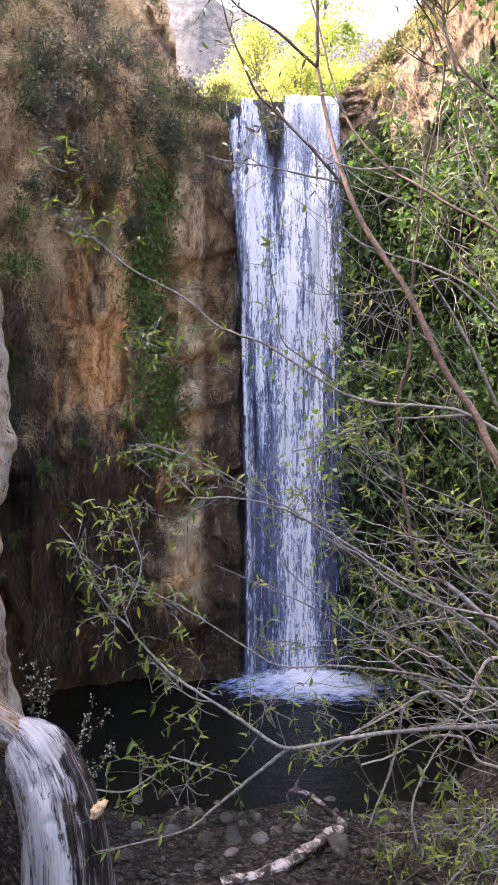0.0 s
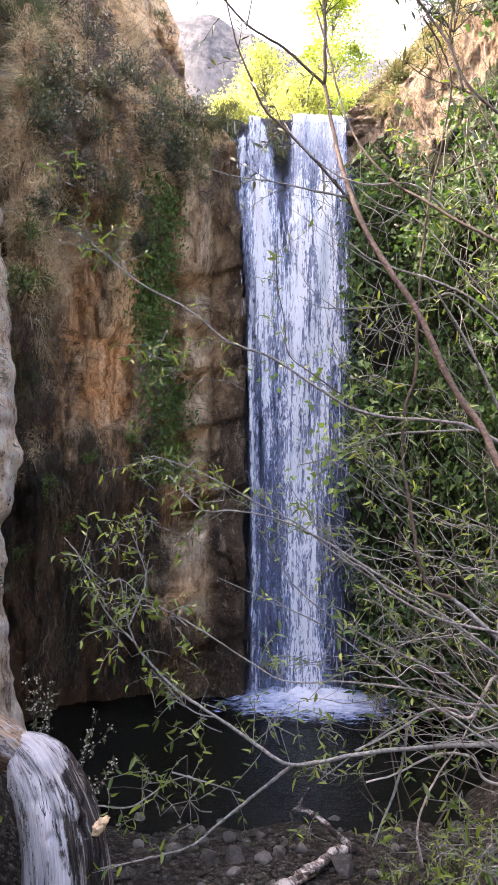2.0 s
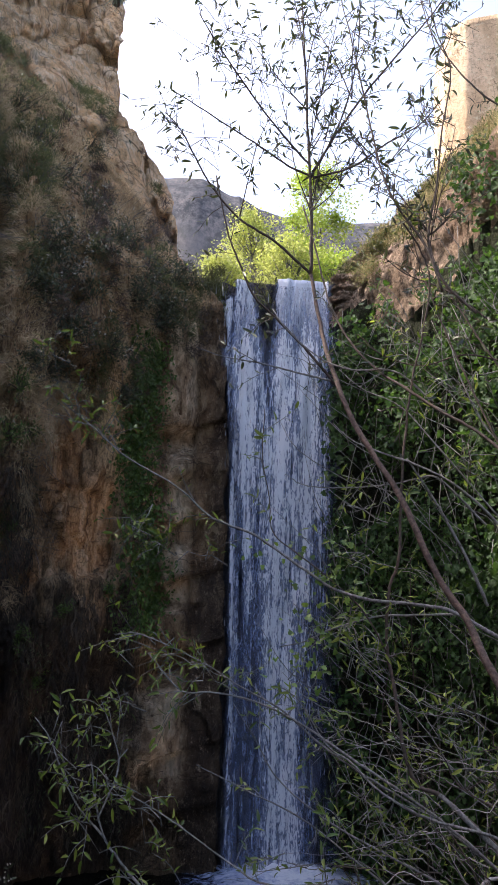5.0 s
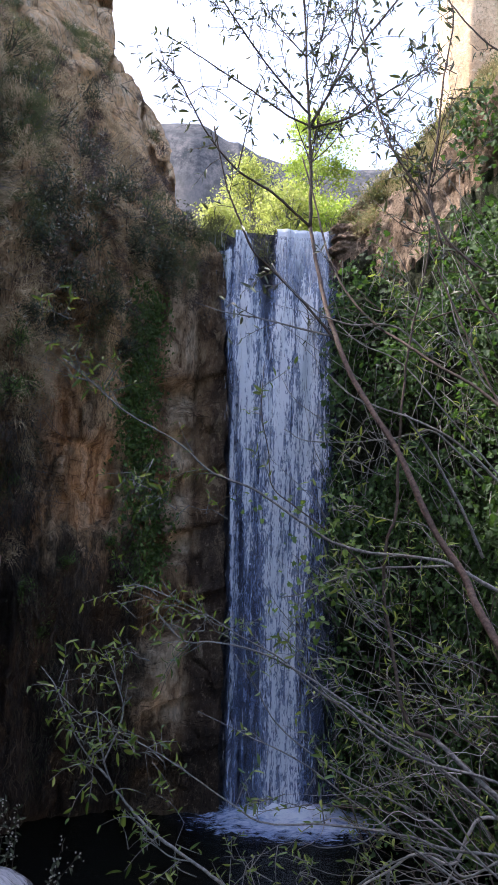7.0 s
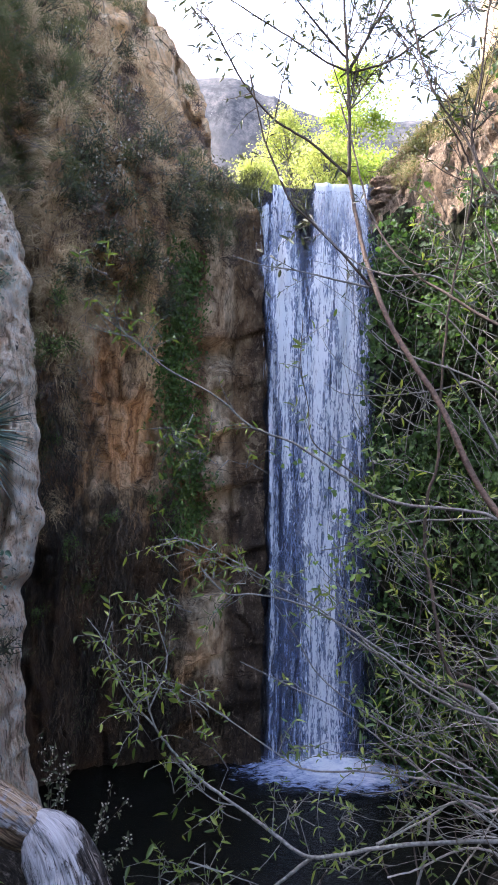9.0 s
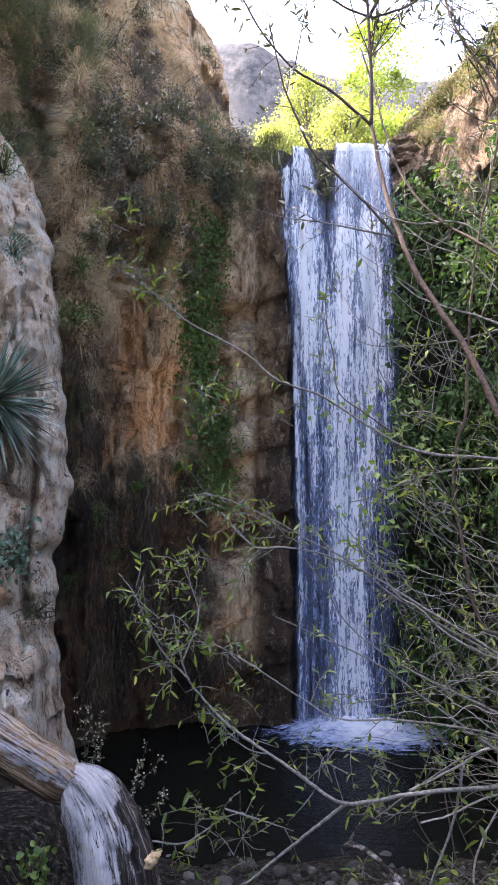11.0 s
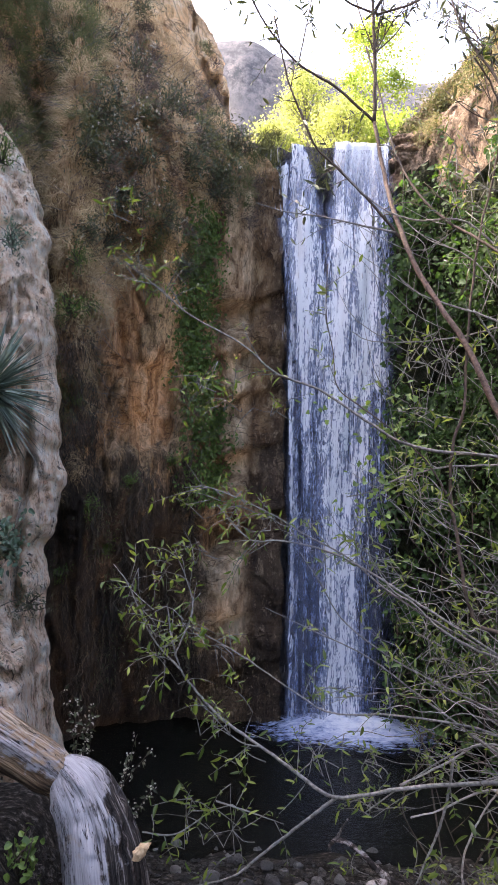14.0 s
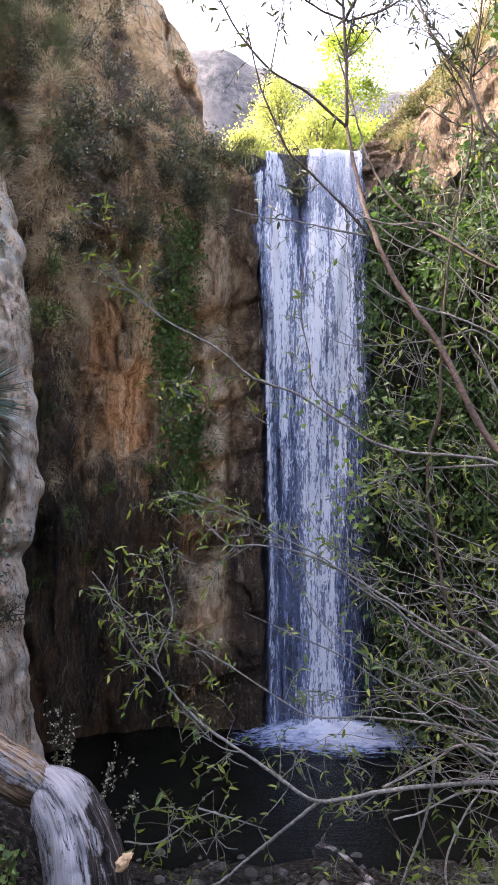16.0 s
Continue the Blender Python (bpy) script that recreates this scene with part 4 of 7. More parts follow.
def drop_material():
    m = Nodes("white_drops")
    m.finish((0.80, 0.84, 0.92), 0.4, None, 0.4)
    clear = m.t.nodes.new("ShaderNodeBsdfTransparent")
    mx = m.t.nodes.new("ShaderNodeMixShader")
    mx.inputs[0].default_value = 0.3
    m.link(clear.outputs[0], mx.inputs[1])
    m.link(m.bsdf.outputs[0], mx.inputs[2])
    m.link(mx.outputs[0], m.out.inputs[0])
    return m.mat


FOAM_WHITE = drop_material()
so = Soup()
for _ in range(1100):
    z = rng.uniform(0.2, 9.9)
    u = rng.random()
    l = fall_left(z)
    x = l + (1.68 - l) * u
    if z > 8.6 and 0.1 < x < 0.62 and rng.random() < 0.85:
        continue
    if abs(x - 0.16 - 0.02 * z) < 0.1 and 3.0 < z < 6.5 and rng.random() < 0.7:
        continue
    if z < 5.5 and rng.random() < (0.75 if x < 0.4 else 0.5):
        continue
    length = rng.uniform(0.05, 0.28)
    w = rng.uniform(0.004, 0.011)
    y = fall_y(z, 0.12 + 0.14 * rng.random())
    s = rng.normal(0, 0.01)
    so.add([(x - w, y, z), (x, y - w, z), (x + w, y, z), (x + s, y - 0.02, z + length), (x + s, y - 0.02, z - 0.15 * length)],
           [(0, 1, 3), (1, 2, 3), (2, 0, 3), (1, 0, 4), (2, 1, 4), (0, 2, 4)])
part("strand_veil", so.mesh("strand_veil", FOAM_WHITE), fall, "thin bright strands of falling water", kind="stuff")

rows = []
for k in range(40):
    r = 0.02 + 1.9 * k / 39
    row = []
    for j in range(96):
        w = 2 * math.pi * j / 96
        x, y = 0.98 + 1.05 * r * math.cos(w), 13.45 + 0.85 * r * math.sin(w)
        heap = math.exp(-((x - 0.9) / 0.95) ** 4 - ((y - 13.6) / 0.5) ** 2)
        row.append((x, y, 0.02 + 0.21 * heap * (0.9 + 0.3 * fbm(x * 3.0, y * 3.0, 5.0)) + 0.025 * fbm(x * 9, y * 9, 1.0)))
    rows.append(row + [row[0]])
part("splash_foam", grid_mesh("splash_foam", rows, FOAM), fall, "white foam churning where the water meets the pool")

# ---- fallen log ----
def log_part(name, parent, axis, radii, label, material, flat=1.0, seed=0.0, jag=0.0):
    pts = spline(axis, 60)
    rs = np.interp(np.linspace(0, 1, 60), np.linspace(0, 1, len(radii)), radii)
    sides = 56
    verts, faces, uvs = [], [], []
    for i, p in enumerate(pts):
        d = unit(pts[min(i + 1, 59)] - pts[max(i - 1, 0)])
        a = unit(np.cross(d, (0.1, 1.0, 0.15)))
        b = np.cross(d, a)
        for k in range(sides):
            w = 2 * math.pi * k / sides
            tw = w + 0.5 * i / 59
            r = rs[i] * (1 + 0.12 * fbm(math.cos(tw) * 1.2, math.sin(tw) * 1.2, seed + i * 0.03, 3))
            r -= rs[i] * 0.17 * max(0.0, 1 - abs(fbm(math.cos(tw) * 3.2, math.sin(tw) * 3.2, seed + i * 0.014, 3)) * 9)
            r += rs[i] * 0.03 * fbm(math.cos(tw) * 12, math.sin(tw) * 12, seed + i * 0.02, 2)
            torn = jag * max(0.0, 1 - i / 8) * (fbm(math.cos(w) * 2.6, math.sin(w) * 2.6, seed + 3, 2) + 0.7 * noise.noise((w * 6.0, seed, 2.0)))
            verts.append(p + r * (math.cos(w) * a * flat + math.sin(w) * b) - d * torn)
    for i in range(59):
        for k in range(sides):
            q = (k + 1) % sides
            faces.append((i * sides + k, i * sides + q, (i + 1) * sides + q, (i + 1) * sides + k))
            t0, t1 = -0.09 * i / 59, -0.09 * (i + 1) / 59
            uvs.append([(k / sides + t0, i / 59), ((k + 1) / sides + t0, i / 59), ((k + 1) / sides + t1, (i + 1) / 59), (k / sides + t1, (i + 1) / 59)])
    faces += [tuple(range(sides))[::-1], tuple(59 * sides + k for k in range(sides))]
    me = mesh_from(name, verts, faces, material)
    uv = me.uv_layers.new()
    flatuv = [c for f in uvs for p in f for c in p] + [0.3] * (4 * sides)
    uv.data.foreach_set("uv", flatuv)
    return part(name, me, parent, label)

# ---- willow beside the camera, and its thicket ----
tree = thing("willow_tree", "slender young willow with reddish bark and sparse narrow leaves", "tree", at=(2.6, 3.4, 0.8))
thicket = thing("willow_thicket", "tangled grey willow limbs with narrow yellow-green leaves", "shrub", at=(3.2, 4.3, 0.6))
TWIGS = {tree: Soup(), thicket: Soup()}
LEAVES = {tree: Soup(), thicket: Soup()}


def spray(owner, at, way, length, count, size=0.07):
    """A thin twig with narrow leaves on both sides."""
    at, way = np.array(at, float), unit(way)
    side = unit(np.cross(way, rng.normal(0, 1, 3)))
    pts = spline([at, at + way * length * 0.5 + side * length * 0.08, at + way * length + side * length * 0.02 - np.array((0, 0, 0.12 * length))], 6)
    tube(TWIGS[owner], pts, np.linspace(0.0032, 0.0012, 6), 4)
    for k in range(count):
        u = 0.25 + 0.75 * (k + rng.random() * 0.6) / count
        p = pts[min(5, int(u * 5.99))] + rng.normal(0, 0.004, 3)
        w = 2.4 * k + rng.normal(0, 0.4)
        b = np.cross(way, side)
        out = unit(way * rng.uniform(0.3, 0.9) + math.cos(w) * side + math.sin(w) * b + np.array((0, 0, rng.uniform(-0.35, 0.3))))
        ln = size * rng.uniform(0.4, 1.1)
        fine_leaf(LEAVES[owner], p, out, rng.normal(0, 1, 3) + np.array((0, -0.6, 0.9)), ln, ln * rng.uniform(0.19, 0.29), rng.uniform(0.0, 0.5))


def limb(name, owner, pts, r0, r1, material, leafy, first=0.15):
    """A limb through its bends, with side twigs; leafy: twigs to a metre."""
    n = 6 * len(pts)
    line = spline(pts, n)
    line = [p + rng.normal(0, min(0.0015, 0.12 * r0), 3) for p in line]
    if owner is thicket and name == "branch":
        # thin shoots waver along their length
        r0, r1 = 0.68 * r0, 0.6 * r1
        k0 = rng.uniform(0, 50)
        line = [p + 0.07 * np.array((fbm(k0, j * 0.11, 1.0, 2), fbm(k0, j * 0.11, 5.0, 2), fbm(k0, j * 0.11, 9.0, 2))) * min(1.0, j / 8) for j, p in enumerate(line)]
    so = Soup()
    tube(so, line, np.linspace(r0, r1, n), 8, 0.2)
    part(name, so.mesh(name, material), owner)
    far = sum(np.linalg.norm(line[k + 1] - line[k]) for k in range(n - 1))
    for _ in range(int(far * leafy * (1.3 if owner is tree else 1.6))):
        k = int(n * rng.uniform(first, 0.98))
        d = unit(line[min(k + 1, n - 1)] - line[max(k - 1, 0)])
        way = unit(d * rng.uniform(0.2, 1.0) + rng.normal(0, 0.65, 3) * np.array((1, 0.8, 1)) + np.array((0, 0, 0.15)))
        spray(owner, line[k], way, rng.uniform(0.10, 0.34), rng.integers(4, 10))


def cluster(owner, at, radius, count, size=0.085):
    """A knot of leafy twigs."""
    at = np.array(at, float)
    foot = at + np.array((0.35, 0.02, -0.18)) * radius * 2.2
    tube(TWIGS[owner], spline([foot, (foot + at) / 2 + rng.normal(0, 0.02, 3), at], 5), np.linspace(0.0035, 0.0022, 5), 4)
    for _ in range(count):
        o = rng.normal(0, 0.45, 3) * radius
        tube(TWIGS[owner], [at, at + o * 0.5 + rng.normal(0, 0.01, 3), at + o], (0.0022, 0.0018, 0.0015), 3)
        spray(owner, np.array(at) + o, unit(rng.normal(0, 1, 3) + np.array((-0.2, 0, 0.3))), rng.uniform(0.10, 0.26), rng.integers(3, 8), size * rng.uniform(0.7, 1.15))


limb("trunk", tree, [(2.750, 3.300, 0.600), (2.200, 3.250, 1.700), (1.273, 3.200, 2.962), (1.040, 3.350, 3.402), (0.998, 3.500, 3.592), (0.889, 3.650, 3.838), (0.776, 3.800, 4.187), (0.584, 4.100, 4.672), (0.502, 4.400, 5.093), (0.455, 4.643, 5.499), (0.417, 4.770, 5.841)], 0.0189, 0.0118, BARK_RED, 0)
limb("leader", tree, [(0.417, 4.770, 5.841), (0.419, 4.785, 6.260), (0.395, 4.800, 6.829), (0.368, 4.850, 7.507), (0.328, 4.900, 8.440)], 0.0132, 0.0043, BARK_DARK, 4)
limb("branch", tree, [(0.417, 4.770, 5.841), (0.164, 4.756, 6.068), (-0.060, 4.742, 6.205), (-0.280, 4.728, 6.473), (-0.466, 4.714, 6.823), (-0.588, 4.700, 6.962)], 0.0094, 0.0033, BARK_DARK, 6)
limb("branch", tree, [(0.551, 4.500, 4.986), (0.383, 4.486, 5.187), (0.190, 4.471, 5.385), (0.045, 4.457, 5.526), (-0.035, 4.443, 5.700), (-0.115, 4.429, 5.890), (-0.163, 4.414, 6.080), (-0.211, 4.400, 6.302)], 0.0089, 0.0039, BARK_DARK, 3)
limb("branch", tree, [(1.369, 3.700, 4.297), (1.201, 3.811, 4.520), (1.008, 3.922, 4.684), (0.850, 4.033, 4.840), (0.741, 4.144, 4.959), (0.609, 4.256, 5.159), (0.516, 4.367, 5.400), (0.466, 4.478, 5.653), (0.422, 4.589, 5.950), (0.355, 4.700, 6.295)], 0.0088, 0.0050, BARK_DARK, 2)
limb("branch", tree, [(1.050, 4.200, 4.812), (0.853, 4.260, 5.005), (0.617, 4.320, 5.029), (0.437, 4.380, 5.117), (0.252, 4.440, 5.305), (0.159, 4.500, 5.465)], 0.0066, 0.0032, BARK_GREY, 3)
limb("branch", tree, [(0.490, 4.300, 4.952), (0.311, 4.375, 5.019), (0.093, 4.450, 5.097), (-0.133, 4.525, 5.161), (-0.301, 4.600, 5.242)], 0.0068, 0.0024, BARK_GREY, 3)
limb("branch", tree, [(0.425, 4.800, 6.611), (0.622, 4.840, 7.001), (0.870, 4.880, 7.410), (1.129, 4.920, 7.790), (1.356, 4.960, 8.133), (1.549, 5.000, 8.488)], 0.0095, 0.0035, BARK_DARK, 7)
limb("branch", tree, [(0.416, 4.800, 6.654), (0.304, 4.760, 6.754), (0.104, 4.720, 6.982), (-0.098, 4.680, 7.257), (-0.262, 4.640, 7.491), (-0.385, 4.600, 7.682)], 0.0076, 0.0032, BARK_DARK, 8)
limb("branch", tree, [(0.410, 4.800, 6.567), (0.539, 4.800, 6.835), (0.656, 4.800, 7.154), (0.737, 4.800, 7.575), (0.760, 4.800, 8.059)], 0.0076, 0.0034, BARK_DARK, 8)
limb("branch", tree, [(0.425, 4.800, 6.576), (0.273, 4.850, 6.681), (0.035, 4.900, 6.884), (-0.252, 4.950, 7.114), (-0.550, 5.000, 7.351)], 0.0076, 0.0035, BARK_DARK, 5)
limb("branch", tree, [(0.425, 4.800, 6.568), (0.687, 4.750, 6.632), (0.909, 4.700, 6.781), (1.129, 4.650, 6.906), (1.274, 4.600, 7.072)], 0.0076, 0.0032, BARK_DARK, 6)
limb("branch", tree, [(1.041, 3.900, 5.341), (0.970, 3.950, 5.630), (0.829, 4.000, 5.896), (0.746, 4.050, 6.177), (0.659, 4.100, 6.705), (0.600, 4.150, 7.106), (0.536, 4.200, 7.486)], 0.0077, 0.0030, BARK_DARK, 6)
limb("branch", tree, [(1.217, 3.900, 5.218), (1.055, 3.943, 5.428), (0.995, 3.986, 5.685), (1.064, 4.029, 6.066), (1.120, 4.071, 6.470), (1.195, 4.114, 6.897), (1.129, 4.157, 7.217), (1.080, 4.200, 7.639)], 0.0077, 0.0030, BARK_DARK, 6)
limb("branch", tree, [(1.415, 3.700, 6.285), (1.255, 3.750, 6.458), (1.120, 3.800, 6.676), (1.012, 3.850, 6.942), (0.965, 3.900, 7.222)], 0.0058, 0.0027, BARK_DARK, 4)
limb("branch", tree, [(1.360, 3.900, 4.379), (1.194, 3.975, 4.833), (1.062, 4.050, 5.248), (0.967, 4.125, 5.651), (0.913, 4.200, 6.071)], 0.0061, 0.0030, BARK_DARK, 3)
limb("branch", tree, [(1.386, 3.800, 4.737), (1.191, 3.900, 5.133), (1.039, 4.000, 5.535), (0.995, 4.100, 5.974)], 0.0060, 0.0029, BARK_DARK, 3)
limb("branch", tree, [(1.323, 4.000, 5.224), (1.122, 4.100, 5.439), (0.908, 4.200, 5.585), (0.744, 4.300, 5.799)], 0.0055, 0.0023, BARK_DARK, 4)
limb("branch", tree, [(1.389, 4.000, 4.061), (1.044, 4.075, 4.516), (0.859, 4.150, 4.764), (0.663, 4.225, 4.883), (0.537, 4.300, 5.021)], 0.0055, 0.0023, BARK_GREY, 2)
limb("branch", tree, [(1.405, 4.000, 4.989), (1.198, 4.075, 5.050), (0.980, 4.150, 5.006), (0.786, 4.225, 5.084), (0.647, 4.300, 5.242)], 0.0055, 0.0023, BARK_DARK, 3)
limb("stem", thicket, [(1.290, 4.200, 2.565), (1.143, 4.213, 2.694), (1.016, 4.227, 2.794), (0.921, 4.240, 2.828), (0.859, 4.247, 2.998), (0.812, 4.233, 3.295), (0.776, 4.220, 3.503), (0.788, 4.207, 3.771), (0.840, 4.187, 3.947), (0.852, 4.160, 4.271), (0.871, 4.133, 4.563), (0.904, 4.107, 4.853), (0.966, 4.080, 5.142), (1.013, 4.053, 5.460), (0.960, 4.027, 5.640), (0.854, 4.000, 5.804)], 0.0116, 0.0042, BARK_DARK, 2)
limb("stem_low", thicket, [(3.300, 3.900, 0.500), (1.823, 4.000, 2.080), (1.522, 4.067, 2.365), (1.269, 4.133, 2.571), (1.024, 4.200, 2.792)], 0.0173, 0.0118, BARK_GREY, 0)
limb("limb", thicket, [(1.462, 4.000, 3.464), (1.256, 4.036, 3.574), (1.119, 4.073, 3.655), (0.984, 4.109, 3.696), (0.583, 4.145, 3.740), (0.352, 4.182, 3.863), (0.087, 4.218, 4.042), (-0.154, 4.255, 4.140), (-0.339, 4.291, 4.301), (-0.651, 4.327, 4.481), (-0.845, 4.364, 4.649), (-1.042, 4.400, 4.804)], 0.0110, 0.0031, BARK_GREY, 4)
limb("limb", thicket, [(0.766, 4.200, 3.473), (0.652, 4.214, 3.667), (0.476, 4.229, 3.833), (0.313, 4.243, 3.956), (0.178, 4.257, 4.071), (0.155, 4.271, 4.266), (0.113, 4.286, 4.485), (0.120, 4.300, 4.770)], 0.0050, 0.0023, BARK_DARK, 3)
limb("limb", thicket, [(1.703, 4.400, 2.033), (1.348, 4.418, 1.992), (1.041, 4.436, 1.977), (0.613, 4.455, 1.932), (0.213, 4.473, 1.860), (-0.003, 4.491, 1.976), (-0.191, 4.509, 2.094), (-0.412, 4.527, 2.228), (-0.572, 4.545, 2.380), (-0.664, 4.564, 2.486), (-0.722, 4.582, 2.657), (-0.759, 4.600, 2.845)], 0.0139, 0.0040, BARK_GREY, 2)
limb("limb", thicket, [(0.222, 4.520, 1.845), (0.091, 4.533, 1.739), (-0.066, 4.547, 1.612), (-0.223, 4.560, 1.478), (-0.349, 4.573, 1.380), (-0.570, 4.587, 1.313), (-0.856, 4.600, 1.246)], 0.0107, 0.0040, BARK_GREY, 1)
limb("limb", thicket, [(1.547, 4.300, 2.164), (1.327, 4.337, 2.208), (1.120, 4.375, 2.219), (0.916, 4.412, 2.270), (0.522, 4.450, 2.307), (0.184, 4.487, 2.299), (-0.003, 4.525, 2.384), (-0.353, 4.562, 2.596), (-0.613, 4.600, 2.718)], 0.0085, 0.0032, BARK_GREY, 2)
limb("limb", thicket, [(1.426, 4.200, 2.334), (1.177, 4.237, 2.559), (0.892, 4.275, 2.759), (0.601, 4.312, 2.934), (0.363, 4.350, 3.082), (0.120, 4.388, 3.188), (-0.127, 4.425, 3.233), (-0.285, 4.463, 3.233), (-0.478, 4.500, 3.422)], 0.0083, 0.0032, BARK_GREY, 4)
limb("limb", thicket, [(1.254, 4.300, 2.489), (0.963, 4.325, 2.693), (0.666, 4.350, 2.855), (0.456, 4.375, 2.989), (0.244, 4.400, 3.157), (0.028, 4.425, 3.264), (-0.191, 4.450, 3.389), (-0.508, 4.475, 3.516), (-0.669, 4.500, 3.517)], 0.0068, 0.0024, BARK_GREY, 3)
limb("limb", thicket, [(1.367, 4.300, 2.106), (1.085, 4.350, 2.330), (0.793, 4.400, 2.470), (0.493, 4.450, 2.614), (0.248, 4.500, 2.793), (0.124, 4.550, 2.977), (-0.003, 4.600, 3.166)], 0.0068, 0.0024, BARK_GREY, 2)
limb("limb", thicket, [(1.336, 4.400, 1.958), (0.982, 4.440, 2.188), (0.682, 4.480, 2.393), (0.375, 4.520, 2.603), (0.092, 4.560, 2.723), (-0.196, 4.600, 2.845)], 0.0069, 0.0024, BARK_GREY, 2)
limb("limb", thicket, [(1.453, 4.100, 2.555), (1.207, 4.133, 2.634), (0.956, 4.167, 2.686), (0.730, 4.200, 2.797), (0.589, 4.233, 2.926), (0.475, 4.267, 2.997), (0.359, 4.300, 3.175)], 0.0081, 0.0030, BARK_GREY, 1)
limb("limb", thicket, [(1.154, 4.200, 3.666), (0.891, 4.220, 3.652), (0.715, 4.240, 3.639), (0.478, 4.260, 3.565), (0.359, 4.280, 3.506), (0.239, 4.300, 3.477)], 0.0066, 0.0030, BARK_GREY, 3)
limb("limb", thicket, [(1.347, 4.300, 4.149), (1.104, 4.317, 4.401), (0.985, 4.333, 4.405), (0.864, 4.350, 4.378), (0.618, 4.367, 4.350), (0.371, 4.383, 4.354), (0.248, 4.400, 4.422)], 0.0068, 0.0023, BARK_GREY, 2)
limb("limb", thicket, [(1.388, 4.000, 4.033), (1.202, 4.033, 4.241), (1.040, 4.067, 4.366), (0.874, 4.100, 4.449), (0.734, 4.133, 4.503), (0.592, 4.167, 4.573), (0.492, 4.200, 4.675)], 0.0079, 0.0030, BARK_GREY, 2)
limb("limb", thicket, [(1.361, 3.900, 4.463), (1.251, 3.967, 4.627), (1.155, 4.033, 4.914), (1.118, 4.100, 5.182)], 0.0061, 0.0029, BARK_GREY, 2)
limb("limb", thicket, [(1.303, 4.200, 3.710), (1.224, 4.175, 3.886), (1.117, 4.150, 4.090), (0.995, 4.125, 4.292), (0.874, 4.100, 4.464)], 0.0099, 0.0043, BARK_GREY, 1)
limb("limb", thicket, [(1.786, 4.600, 2.274), (1.405, 4.583, 2.325), (1.297, 4.567, 2.250), (1.195, 4.550, 2.098), (1.003, 4.533, 2.149), (0.810, 4.517, 2.046), (0.557, 4.500, 1.928)], 0.0109, 0.0048, BARK_WHITE, 0)
limb("limb", thicket, [(1.646, 4.600, 1.617), (1.396, 4.586, 1.715), (1.275, 4.571, 1.766), (1.210, 4.557, 1.879), (1.065, 4.543, 1.908), (0.936, 4.529, 1.873), (0.776, 4.514, 1.801), (0.618, 4.500, 1.760)], 0.0091, 0.0048, BARK_WHITE, 0)
limb("limb", thicket, [(1.432, 4.500, 2.127), (1.244, 4.500, 2.050), (1.089, 4.500, 2.158), (0.870, 4.500, 2.112), (0.620, 4.500, 1.958), (0.370, 4.500, 1.775)], 0.0071, 0.0032, BARK_GREY, 1)
limb("limb", thicket, [(1.447, 4.300, 1.610), (1.319, 4.350, 1.474), (1.205, 4.400, 1.320), (1.095, 4.450, 1.164), (1.013, 4.500, 1.020)], 0.0102, 0.0048, BARK_GREY, 1)
limb("limb", thicket, [(0.944, 4.600, 1.276), (0.915, 4.600, 1.493), (1.013, 4.600, 1.741), (1.143, 4.600, 1.928), (1.306, 4.600, 2.211)], 0.0073, 0.0032, BARK_WHITE, 1)
limb("limb", thicket, [(0.845, 4.500, 2.066), (0.821, 4.500, 1.897), (0.773, 4.500, 1.714), (0.710, 4.500, 1.562), (0.646, 4.500, 1.411)], 0.0089, 0.0048, BARK_GREY, 1)
limb("limb", thicket, [(-0.840, 4.500, 1.623), (-0.659, 4.533, 1.610), (-0.476, 4.567, 1.722), (-0.353, 4.600, 1.757)], 0.0053, 0.0024, BARK_GREY, 4)
limb("limb", thicket, [(-0.438, 4.500, 1.805), (-0.223, 4.550, 1.727), (-0.067, 4.600, 1.663)], 0.0053, 0.0024, BARK_GREY, 3)
limb("limb", thicket, [(-0.655, 4.500, 2.497), (-0.819, 4.500, 2.668), (-0.916, 4.500, 2.855), (-0.980, 4.500, 2.980), (-1.060, 4.500, 3.075)], 0.0053, 0.0024, BARK_GREY, 4)
limb("limb", thicket, [(-0.693, 4.500, 2.575), (-0.601, 4.500, 2.824), (-0.633, 4.500, 2.980), (-0.714, 4.500, 3.169)], 0.0053, 0.0024, BARK_GREY, 4)
limb("limb", thicket, [(-0.190, 4.500, 2.096), (-0.343, 4.450, 2.155), (-0.554, 4.400, 2.379)], 0.0044, 0.0020, BARK_GREY, 3)
limb("branch", thicket, [(1.353, 4.589, 2.154), (1.165, 4.510, 2.396), (1.039, 4.546, 2.634), (0.964, 4.524, 2.909), (0.814, 4.553, 3.143)], 0.0047, 0.0015, BARK_GREY, 0.5)
limb("branch", thicket, [(1.311, 4.823, 2.896), (1.018, 4.900, 2.975), (0.723, 4.918, 3.105), (0.391, 4.839, 3.143), (0.072, 4.839, 3.195)], 0.0039, 0.0015, BARK_GREY, 0.5)
limb("branch", thicket, [(1.031, 4.264, 1.952), (0.951, 4.240, 2.065), (0.867, 4.241, 2.162), (0.755, 4.253, 2.224), (0.627, 4.188, 2.295)], 0.0041, 0.0015, BARK_DARK, 2)
limb("branch", thicket, [(1.359, 4.441, 2.925), (1.155, 4.437, 2.927), (0.964, 4.483, 2.888), (0.753, 4.444, 2.910), (0.566, 4.470, 2.978)], 0.0049, 0.0015, BARK_GREY, 0)
